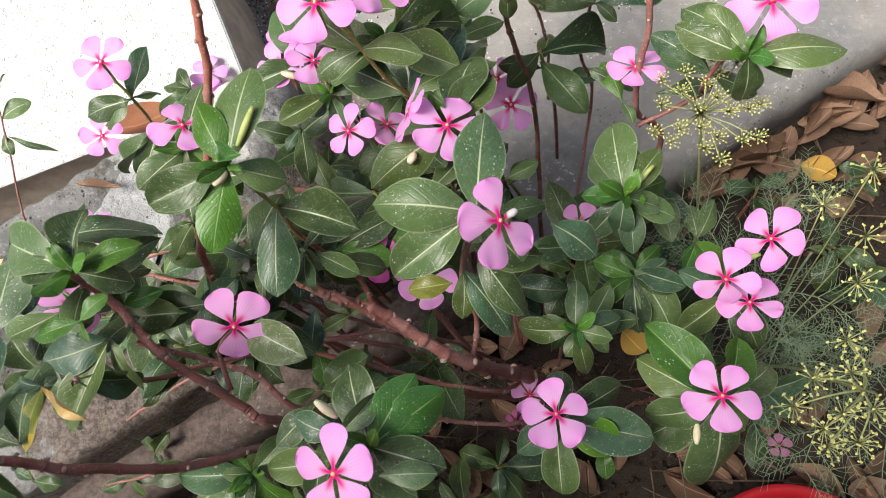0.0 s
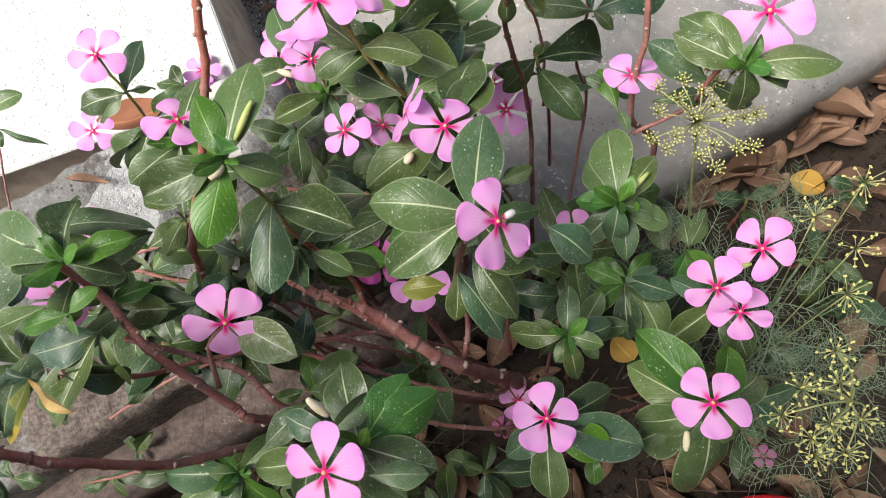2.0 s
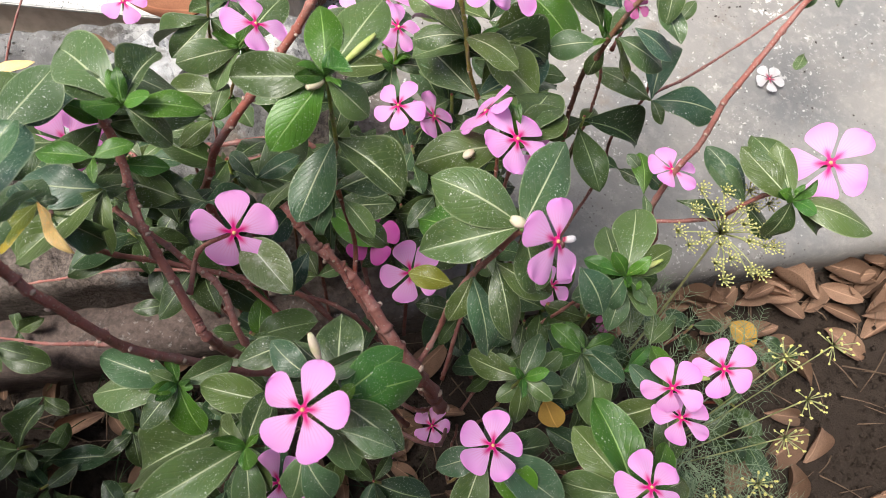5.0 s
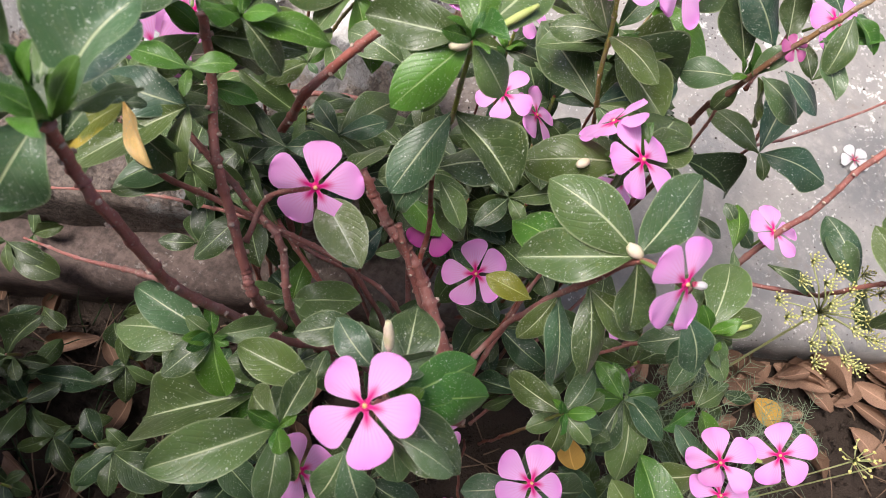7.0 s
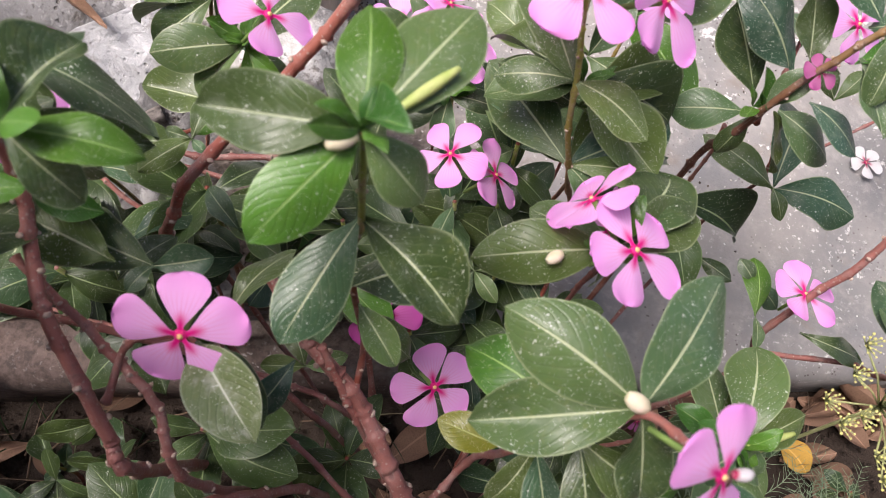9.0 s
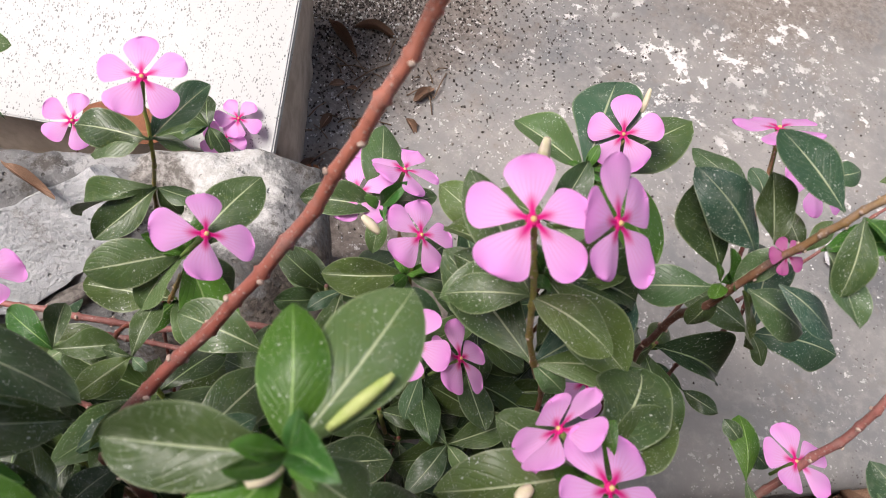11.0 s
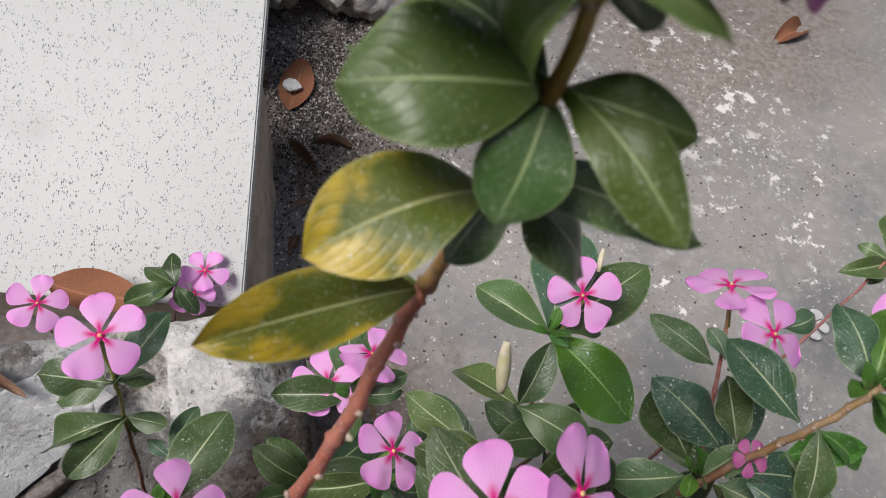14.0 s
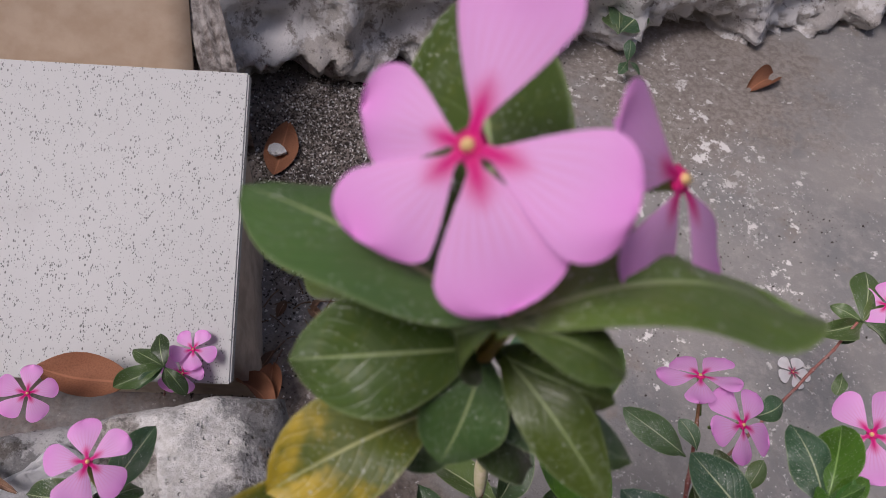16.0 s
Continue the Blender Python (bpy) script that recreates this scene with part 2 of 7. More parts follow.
def concrete_material():
    m = Nodes("weathered_concrete", 0.85, 0.25)
    broad = m.noise(5.0, 6, 0.6)
    fine = m.noise(60, 6, 0.7)
    col = m.mix(m.span(broad, 0.35, 0.68), (0.295, 0.282, 0.265), (0.195, 0.198, 0.200))
    col = m.mix(m.math("MULTIPLY", m.span(fine, 0.45, 0.75), 0.4), col, (0.47, 0.44, 0.40))
    col = m.mix(m.math("MULTIPLY", m.span(m.noise(17, 5, 0.7), 0.55, 0.72), 0.5), col, (0.23, 0.19, 0.155))
    # flaked whitewash, thickest in one worn patch
    apart = m.tree.nodes.new("ShaderNodeVectorMath")
    apart.operation = "DISTANCE"
    m.link(m.place(), apart.inputs[0])
    apart.inputs[1].default_value = (0.02, 0.86, -0.03)
    near = m.math("SUBTRACT", 1.0, m.span(apart.outputs["Value"], 0.05, 0.55))
    flake = m.math("ADD", m.math("MULTIPLY", m.noise(48, 9, 0.68), 0.75), m.math("MULTIPLY", near, 0.105))
    flake = m.math("MULTIPLY", m.span(flake, 0.515, 0.545), m.span(m.noise(9, 3), 0.40, 0.58))
    fleck = m.math("MULTIPLY", m.span(m.noise(150, 6, 0.7), 0.585, 0.625), m.math("MULTIPLY", m.span(m.noise(6, 4, 0.6), 0.46, 0.62), 0.8))
    flake = m.math("MULTIPLY", m.math("MAXIMUM", flake, fleck), m.math("SUBTRACT", 1.0, m.span(apart.outputs["Value"], 0.6, 1.05)))
    grit = m.math("SUBTRACT", 1.0, m.span(m.cells(150), 0.12, 0.2))
    col = m.mix(m.math("MULTIPLY", m.math("MULTIPLY", grit, m.span(m.noise(14, 3), 0.5, 0.6)), 0.8), col, (0.09, 0.075, 0.065))
    # brown dirt spots; the second also paints in shade on the bed-side face
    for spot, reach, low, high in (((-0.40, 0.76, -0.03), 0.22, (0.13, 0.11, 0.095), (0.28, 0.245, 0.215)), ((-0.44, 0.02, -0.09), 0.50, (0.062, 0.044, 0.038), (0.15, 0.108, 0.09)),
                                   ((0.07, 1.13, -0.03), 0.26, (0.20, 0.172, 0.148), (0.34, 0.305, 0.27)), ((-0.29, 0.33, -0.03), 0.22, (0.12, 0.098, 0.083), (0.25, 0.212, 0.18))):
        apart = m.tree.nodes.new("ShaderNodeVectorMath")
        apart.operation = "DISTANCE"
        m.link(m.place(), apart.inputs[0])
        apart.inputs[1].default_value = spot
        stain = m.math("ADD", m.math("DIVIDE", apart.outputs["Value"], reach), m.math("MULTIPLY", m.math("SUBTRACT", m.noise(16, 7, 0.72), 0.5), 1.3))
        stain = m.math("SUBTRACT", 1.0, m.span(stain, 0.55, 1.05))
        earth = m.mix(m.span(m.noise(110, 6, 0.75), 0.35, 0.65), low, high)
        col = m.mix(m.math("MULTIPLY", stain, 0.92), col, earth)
    col = m.mix(m.math("MULTIPLY", flake, 0.92), col, (0.80, 0.78, 0.75))
    m.colour(col)
    h = m.math("ADD", m.math("ADD", m.math("MULTIPLY", fine, 0.4), m.math("MULTIPLY", flake, 0.4)), m.noise(220, 4, 0.7))
    m.bump(h, 0.5, 0.002)
    return m.mat


def soil_material():
    m = Nodes("dry_soil", 0.95, 0.15)
    col = m.mix(m.noise(22, 6, 0.65), (0.022, 0.016, 0.012), (0.085, 0.062, 0.048))
    col = m.mix(m.math("MULTIPLY", m.span(m.cells(120), 0.0, 0.5), 0.35), (0.05, 0.038, 0.03), col)
    m.colour(col)
    m.bump(m.math("ADD", m.noise(90, 6, 0.7), m.noise(400, 3)), 0.8, 0.004)
    return m.mat


def slab_material():
    m = Nodes("speckled_stone_slab", 0.3, 0.5)
    col = m.mix(m.noise(6, 5), (0.405, 0.416, 0.403), (0.505, 0.510, 0.494))
    stretch = m.tree.nodes.new("ShaderNodeMapping")
    stretch.inputs["Scale"].default_value = (1.0, 0.6, 1.0)
    m.link(m.place(), stretch.inputs[0])
    spots = m.math("SUBTRACT", 1.0, m.span(m.cells(600, stretch.outputs[0]), 0.22, 0.36))
    spots = m.math("MULTIPLY", spots, m.span(m.noise(150, 5, where=stretch.outputs[0]), 0.48, 0.56))
    large = m.math("SUBTRACT", 1.0, m.span(m.cells(290, stretch.outputs[0]), 0.16, 0.30))
    spots = m.math("MAXIMUM", spots, m.math("MULTIPLY", large, m.span(m.noise(60, 5, where=stretch.outputs[0]), 0.50, 0.56)))
    col = m.mix(m.math("MULTIPLY", spots, m.math("MULTIPLY_ADD", m.noise(7, 3), 0.7, 0.5)), col, (0.06, 0.058, 0.056))
    wear = m.span(m.noise(11, 6, 0.7), 0.55, 0.75)
    col = m.mix(m.math("MULTIPLY", wear, 0.25), col, (0.46, 0.44, 0.41))
    m.colour(col)
    m.rough(m.math("MULTIPLY_ADD", wear, 0.2, 0.48))
    m.bump(m.noise(260, 4), 0.12, 0.0008)
    return m.mat


def mortar_material(name, a, b, white, stain, cut=0.55, over=None):
    m = Nodes(name, 0.9, 0.2)
    col = m.mix(m.noise(14, 6, 0.65), a, b)
    col = m.mix(m.math("MULTIPLY", m.span(m.noise(11, 8, 0.7), cut, cut + 0.035), 0.9), col, white)
    col = m.mix(m.math("MULTIPLY", m.span(m.noise(30, 8, 0.78), 0.54, 0.62), 0.8), col, stain)
    pits = m.math("MULTIPLY", m.math("SUBTRACT", 1.0, m.span(m.cells(140), 0.10, 0.24)), m.span(m.noise(24, 4, 0.7), 0.46, 0.58))
    col = m.mix(m.math("MULTIPLY", pits, 0.75), col, stain)
    col = m.mix(m.math("MULTIPLY", m.span(m.noise(160, 5, 0.75), 0.52, 0.66), 0.35), col, white)
    m.colour(over(m, col) if over else col)
    rise = m.math("SUBTRACT", m.math("ADD", m.noise(45, 8, 0.75), m.math("MULTIPLY", m.noise(200, 4), 0.5)), m.math("MULTIPLY", pits, 0.6))
    m.bump(rise, 0.9, 0.005)
    return m.mat


CONCRETE = concrete_material()
SOIL = soil_material()
SLAB = slab_material()
def kerb_end(m, col):
    """A whitewashed patch, a gritty brown strip beside it, and earth splashed over the kerb's broken end."""
    for spot, reach, low, high, share in (((-0.335, 0.335, 0.18), 0.062, (0.56, 0.55, 0.51), (0.74, 0.73, 0.70), 0.85), ((-0.372, 0.318, 0.17), 0.030, (0.10, 0.085, 0.07), (0.40, 0.37, 0.33), 0.8),
                                          ((-0.24, 0.29, 0.03), 0.15, (0.09, 0.073, 0.06), (0.21, 0.175, 0.145), 0.9), ((-0.50, 0.09, -0.01), 0.16, (0.08, 0.062, 0.052), (0.19, 0.15, 0.125), 0.9)):
        apart = m.tree.nodes.new("ShaderNodeVectorMath")
        apart.operation = "DISTANCE"
        m.link(m.place(), apart.inputs[0])
        apart.inputs[1].default_value = spot
        far = m.math("ADD", m.math("DIVIDE", apart.outputs["Value"], reach), m.math("MULTIPLY", m.math("SUBTRACT", m.noise(38, 6, 0.72), 0.5), 1.5))
        col = m.mix(m.math("MULTIPLY", m.math("SUBTRACT", 1.0, m.span(far, 0.72, 0.98)), share), col, m.mix(m.span(m.noise(170, 5, 0.7), 0.38, 0.62), low, high))
    return col


KERB = mortar_material("mortared_kerb", (0.17, 0.168, 0.163), (0.26, 0.258, 0.252), (0.50, 0.495, 0.48), (0.10, 0.087, 0.073), 0.58, kerb_end)
PALE_MORTAR = mortar_material("pale_mortar", (0.50, 0.51, 0.51), (0.60, 0.61, 0.61), (0.70, 0.70, 0.69), (0.34, 0.33, 0.31))
WALL = mortar_material("peeling_whitewash", (0.48, 0.45, 0.41), (0.60, 0.57, 0.53), (0.82, 0.81, 0.79), (0.17, 0.14, 0.115), 0.47)
SHADE_WALL_BROWN = plain("shade_wall_brown", (0.22, 0.18, 0.145), (0.40, 0.345, 0.29), 30, 0.9, 0.4, 0.002)
PLINTH = plain("tan_plaster", (0.38, 0.315, 0.245), (0.54, 0.46, 0.37), 40, 0.9, 0.5, 0.002)
CARD = plain("brown_cardboard", (0.42, 0.31, 0.21), (0.50, 0.39, 0.28), 25, 0.8, 0.1)
RED_PLASTIC = plain("red_plastic", (0.42, 0.012, 0.018), (0.5, 0.02, 0.03), 20, 0.3, 0.05)
DILL = plain("feathery_green", (0.15, 0.22, 0.13), (0.28, 0.36, 0.22), 200)
DILL_FLOWER = plain("yellow_umbel", (0.60, 0.58, 0.16), (0.76, 0.72, 0.30), 500)
DILL_RAY = plain("pale_dill_stalk", (0.34, 0.38, 0.15), (0.46, 0.48, 0.24), 200)


def grit_material():
    m = Nodes("grit", 0.9, 0.25)
    own = m.tree.nodes.new("ShaderNodeNewGeometry").outputs["Random Per Island"]
    col = m.mix(m.span(own, 0.55, 0.75), (0.055, 0.046, 0.04), (0.22, 0.19, 0.165))
    m.colour(m.mix(m.span(own, 0.80, 0.86), col, (0.72, 0.71, 0.69)))
    m.bump(m.noise(300, 3), 0.3, 0.001)
    return m.mat


GRIT = grit_material()


def dry_material(name, a, b):
    m = Nodes(name, 0.75, 0.25)
    u, v = m.uv()
    col = m.mix(m.each(), a, b)
    col = m.mix(m.math("MULTIPLY", m.span(m.noise(60, 5, 0.65), 0.4, 0.7), 0.5), col, tuple(c * 0.5 for c in a))
    rib = m.math("SUBTRACT", 1.0, m.span(m.math("ABSOLUTE", m.math("SUBTRACT", u, 0.5)), 0.01, 0.04))
    col = m.mix(m.math("MULTIPLY", rib, 0.5), col, tuple(min(1, c * 1.6) for c in b))
    m.colour(col)
    m.bump(m.noise(120, 4), 0.4, 0.0015)
    return m.mat


DRY = dry_material("dry_brown_leaf", (0.14, 0.082, 0.052), (0.34, 0.21, 0.14))
FALLEN_YELLOW = dry_material("fallen_yellow_leaf", (0.58, 0.35, 0.07), (0.66, 0.41, 0.12))
RUST = dry_material("rust_brown_leaf", (0.27, 0.115, 0.06), (0.30, 0.135, 0.075))

# ---- building helpers ----


def mesh_of(name, bm, material, smooth=True):
    data = bpy.data.meshes.new(name)
    bm.to_mesh(data)
    bm.free()
    data.materials.append(material)
    if smooth:
        data.shade_smooth()
    return data


def part(name, bm, material, parent, label="", smooth=True):
    """Links a bmesh as one mesh object under a thing or under a part."""
    ob = new(name, mesh_of(name, bm, material, smooth))
    ob.parent = parent
    return tagged(ob, label)


def thing(name, label, category, group="", where=(0, 0, 0)):
    ob = new(name)
    ob.empty_display_size = 0.02
    ob.location = where
    return tagged(ob, label, category, group)


def sheet(rows, cols, place, uv=True):
    """A grid bmesh: place(u, v) gives the vertex for u across and v along, both 0 to 1."""
    bm = bmesh.new()
    layer = bm.loops.layers.uv.new("uv")
    grid = [[bm.verts.new(place(i / cols, j / rows)) for i in range(cols + 1)] for j in range(rows + 1)]
    for j in range(rows):
        for i in range(cols):
            face = bm.faces.new((grid[j][i], grid[j][i + 1], grid[j + 1][i + 1], grid[j + 1][i]))
            for loop, (a, b) in zip(face.loops, ((i, j), (i + 1, j), (i + 1, j + 1), (i, j + 1))):
                loop[layer].uv = (a / cols, b / rows)
    return bm


def curve_points(points, steps=6):
    """A smooth line through the points (Catmull-Rom)."""
    pts = [Vector(p) for p in points]
    pts = [pts[0] * 2 - pts[1], *pts, pts[-1] * 2 - pts[-2]]
    out = []
    for i in range(1, len(pts) - 2):
        a, b, c, d = pts[i - 1:i + 3]
        for k in range(steps):
            t = k / steps
            out.append(0.5 * (2 * b + (c - a) * t + (2 * a - 5 * b + 4 * c - d) * t * t + (3 * b - a - 3 * c + d) * t ** 3))
    out.append(pts[-2])
    return out


def tube(bm, line, radius, sides=8):
    """Adds a tube along the line; radius(f) for f from 0 to 1."""
    layer = bm.loops.layers.uv.verify()
    n = len(line)
    ring_before = None
    side = Vector((1, 0, 0))
    for k, p in enumerate(line):
        way = (line[min(k + 1, n - 1)] - line[max(k - 1, 0)]).normalized()
        side = (side - way * side.dot(way))
        side = side.normalized() if side.length > 1e-5 else way.orthogonal().normalized()
        other = way.cross(side)
        r = radius(k / (n - 1))
        ring = [bm.verts.new(p + (side * math.cos(a) + other * math.sin(a)) * r) for a in (math.tau * s / sides for s in range(sides))]
        if ring_before:
            for s in range(sides):
                face = bm.faces.new((ring_before[s], ring_before[(s + 1) % sides], ring[(s + 1) % sides], ring[s]))
                for loop, (a, b) in zip(face.loops, ((s, k - 1), (s + 1, k - 1), (s + 1, k), (s, k))):
                    loop[layer].uv = (a / sides, b / (n - 1))
        else:
            bm.faces.new(ring[::-1])
        ring_before = ring
    bm.faces.new(ring_before)
    return bm


# ---- setting: everything is laid out along the bed's edge ----
ANGLE = radians(27.8)
ALONG, ACROSS = Vector((math.cos(ANGLE), math.sin(ANGLE), 0)), Vector((-math.sin(ANGLE), math.cos(ANGLE), 0))
CORNER = Vector((0.165, 0.325, 0))
FLOOR, BED = -0.03, -0.13


def at(a, b, z):
    """A place a metres along the bed's edge and b metres behind it."""
    return CORNER + ALONG * a + ACROSS * b + Vector((0, 0, z))


def uneven(p, size, depth):
    return noise.fractal(Vector(p) * size, 1.0, 2.0, 4) * depth


def ground_sheet():
    xs = [-60, -12, -4, -2, *[-1.2 + 0.04 * i for i in range(56)], 2, 4, 12, 60]
    bm = bmesh.new()
    ys = [-60, -12, -4, -2, *[-1.0 + 0.04 * i for i in range(30)], 0.6, 2, 8, 60]
    grid = []
    for y in ys:
        row = []
        for x in xs:
            p = at(x, y, BED)
            p.z += uneven((x, y, 0), 6, 0.012) + uneven((x, y, 3), 25, 0.005)
            if y > 0.1:
                p.z -= 0.05
            row.append(bm.verts.new(p))
        grid.append(row)
    for j in range(len(ys) - 1):
        for i in range(len(xs) - 1):
            bm.faces.new((grid[j][i], grid[j][i + 1], grid[j + 1][i + 1], grid[j + 1][i]))
    ob = new("ground", mesh_of("ground", bm, SOIL))
    tagged(ob, "dry brown garden soil of the flower bed", "soil", kind="structure")


def solid_from_top(name, material, a0, a1, b0, b1, top, bottom, na, nb, label, category, edge=0.006):
    """A block whose upper side follows top(a, b), with worn rounded edges, standing on bottom."""
    bm = bmesh.new()
    grid = []
    for j in range(nb + 1):
        row = []
        for i in range(na + 1):
            a, b = a0 + (a1 - a0) * i / na, b0 + (b1 - b0) * j / nb
            p = at(a, b, top(a, b))
            d = min(a - a0, a1 - a, b - b0, b1 - b)
            if d < edge:
                p.z -= (1 - d / edge) ** 2 * edge
            row.append(bm.verts.new(p))
        grid.append(row)
    for j in range(nb):
        for i in range(na):
            bm.faces.new((grid[j][i], grid[j][i + 1], grid[j + 1][i + 1], grid[j + 1][i]))
    rim = [*grid[0], *[r[-1] for r in grid[1:]], *grid[-1][-2::-1], *[r[0] for r in grid[-2:0:-1]]]
    rows_down = 5
    before = rim
    for k in range(1, rows_down + 1):
        ring = []
        for v in rim:
            q = v.co.copy()
            q.z = v.co.z + (bottom - v.co.z) * k / rows_down
            out = Vector((noise.noise(q * 30), noise.noise(q * 30 + Vector((5, 5, 5))), 0)) * 0.004
            ring.append(bm.verts.new(q + out))
        for i in range(len(rim)):
            bm.faces.new((before[i], ring[i], ring[(i + 1) % len(rim)], before[(i + 1) % len(rim)]))
        before = ring
    bm.faces.new(before[::-1])
    bmesh.ops.recalc_face_normals(bm, faces=bm.faces[:])
    ob = new(name, mesh_of(name, bm, material))
    return tagged(ob, label, category, kind="structure")


ground_sheet()


def pave(a, b):
    return FLOOR + uneven((a, b, 0), 4, 0.006) + uneven((a, b, 7), 22, 0.0018)


def on_pave(x, y, lift=0.0):
    """The place on the pavement's upper side under x, y."""
    p = Vector((x, y, 0)) - CORNER
    return Vector((x, y, pave(p.dot(ALONG), p.dot(ACROSS)) + lift))


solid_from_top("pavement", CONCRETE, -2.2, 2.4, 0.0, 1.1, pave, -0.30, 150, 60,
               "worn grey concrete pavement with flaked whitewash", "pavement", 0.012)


def wall_back():
    """Old masonry wall whose lower plaster has burst into uneven lumps."""
    def place(u, v):
        a, z = -1.9 + 4.0 * u, FLOOR - 0.05 + 2.2 * v ** 1.8
        lump = max(0.0, 1 - (z - FLOOR) / 0.18)
        burst = abs(noise.noise(Vector((a * 7, z * 9, 1.5)))) * 0.10 + abs(noise.noise(Vector((a * 19, z * 23, 4)))) * 0.05 + abs(noise.noise(Vector((a * 47, z * 60, 8)))) * 0.028
        b = 0.80 - 0.06 * lump + burst * (0.25 + lump) + uneven((a, z, 9), 40, 0.008)
        if z < FLOOR + 0.012:
            b += 0.02
        return at(a, b, z)
    bm = sheet(130, 420, place)
    geom = bmesh.ops.extrude_face_region(bm, geom=bm.faces[:])
    for v in geom["geom"]:
        if isinstance(v, bmesh.types.BMVert):
            v.co += ACROSS * 0.3
    bmesh.ops.recalc_face_normals(bm, faces=bm.faces[:])
    ob = new("wall_back", mesh_of("wall_back", bm, WALL))
    tagged(ob, "old masonry wall in peeling whitewash with a crumbling foot", "wall", kind="structure")


wall_back()


def shade_wall(name, one, two, high):
    one, two = Vector(one), Vector(two)
    out = (two - one).cross(Vector((0, 0, 1))).normalized() * 0.2
    bm = bmesh.new()
    low = [bm.verts.new(p) for p in (one, two, two + out, one + out)]
    top = [bm.verts.new(v.co + Vector((0, 0, high))) for v in low]
    bm.faces.new(low)
    bm.faces.new(top)
    for i in range(4):
        bm.faces.new((low[i], low[(i + 1) % 4], top[(i + 1) % 4], top[i]))
    bmesh.ops.recalc_face_normals(bm, faces=bm.faces[:])
    tagged(new(name, mesh_of(name, bm, SHADE_WALL_BROWN, False)), "plain unseen wall added to shade the bed", "wall", kind="structure")


# walls added out of view to hold sky and sun off the bed
shade_wall("shade_wall_left", at(-0.98, -0.16, BED - 0.1), at(-0.98, -0.6, BED - 0.1), 2.2)
shade_wall("shade_wall_low", at(-0.87, -0.04, BED - 0.1), at(-0.87, -0.6, BED - 0.1), 0.62)
shade_wall("shade_wall_front", at(-1.6, -0.6, BED - 0.1), at(2.4, -0.6, BED - 0.1), 2.1)


def kerb_top(a, b):
    """Broken mortar: flat behind, sliding down in a slanted shelf towards the front."""
    z = 0.184 + uneven((a, b, 2), 14, 0.010) + uneven((a, b, 5), 45, 0.006) - abs(noise.noise(Vector((a * 22, b * 22, 3)))) * 0.010
    slip = max(0.0, ((0.245 if a < -0.45 else 0.185) + uneven((a, 0, 0), 9, 0.03) - b) / 0.1)
    z -= min(0.13, slip * 0.12)
    end = max(0.0, (a + 0.415) / 0.055)
    return z - min(0.15, end * end * 0.03)


kerb = solid_from_top("kerb_block", KERB, -1.25, -0.355, 0.06, 0.275, kerb_top, FLOOR - 0.03, 180, 60,
                      "rough mortared masonry kerb with crumbling whitened top", "kerb", 0.01)


def stone_slab():
    front, back = Vector((-0.342, 0.417, 0.085)), Vector((-0.408, 0.675, 0.22))
    away = (back - front).normalized()
    normal = Vector((0.103, -0.440, 0.892))
    normal = (normal - away * normal.dot(away)).normalized()
    left = normal.cross(away).normalized()
    if left.x > 0:
        left.negate()
    deep, wide, thick = (back - front).length, 0.62, 0.014
    bm = bmesh.new()
    bmesh.ops.create_cube(bm, size=1)
    bmesh.ops.scale(bm, vec=(wide, deep, thick), verts=bm.verts)
    bmesh.ops.translate(bm, vec=(-wide / 2, deep / 2, -thick / 2), verts=bm.verts)
    bmesh.ops.bevel(bm, geom=bm.edges[:], offset=0.0016, segments=2, affect="EDGES")
    ob = new("stone_slab", mesh_of("stone_slab", bm, SLAB, False))
    ob.matrix_world = Matrix.Translation(front) @ Matrix((-left, away, normal)).transposed().to_4x4()
    tagged(ob, "pale polished stone slab with dark specks lying tilted on a plinth", "slab")
    # the plastered plinth that carries it
    inset = 0.008
    bm = bmesh.new()
    corners = [front - left * 0 + left * inset + away * 0.03, front + left * wide + away * 0.03,
               front + left * wide + away * deep * 0.97, back + left * (inset + 0.012) - away * 0.01]
    spread = (0.022, 0, 0, 0.0)
    low = [bm.verts.new((c.x - left.x * s, c.y - left.y * s, FLOOR - 0.02)) for c, s in zip(corners, spread)]
    high = [bm.verts.new(c - normal * (thick + 0.001)) for c in corners]
    bm.faces.new(low[::-1])
    bm.faces.new(high)
    for i in range(4):
        bm.faces.new((low[i], low[(i + 1) % 4], high[(i + 1) % 4], high[i]))
    bmesh.ops.recalc_face_normals(bm, faces=bm.faces[:])
    bmesh.ops.subdivide_edges(bm, edges=bm.edges[:], cuts=6, use_grid_fill=True)
    for v in bm.verts:
        v.co += Vector((uneven(v.co, 20, 0.004), uneven(v.co + Vector((3, 3, 3)), 20, 0.004), 0))
    ob = new("plinth", mesh_of("plinth", bm, PLINTH))
    tagged(ob, "dirty brown plastered plinth under the stone slab", "plinth", kind="structure")


stone_slab()


PLATE = ((-0.413, 0.300, 0.192), (-0.371, 0.291, 0.175), (-0.395, 0.256, 0.135), (-0.434, 0.201, 0.115), (-0.474, 0.165, 0.115), (-0.470, 0.238, 0.170))


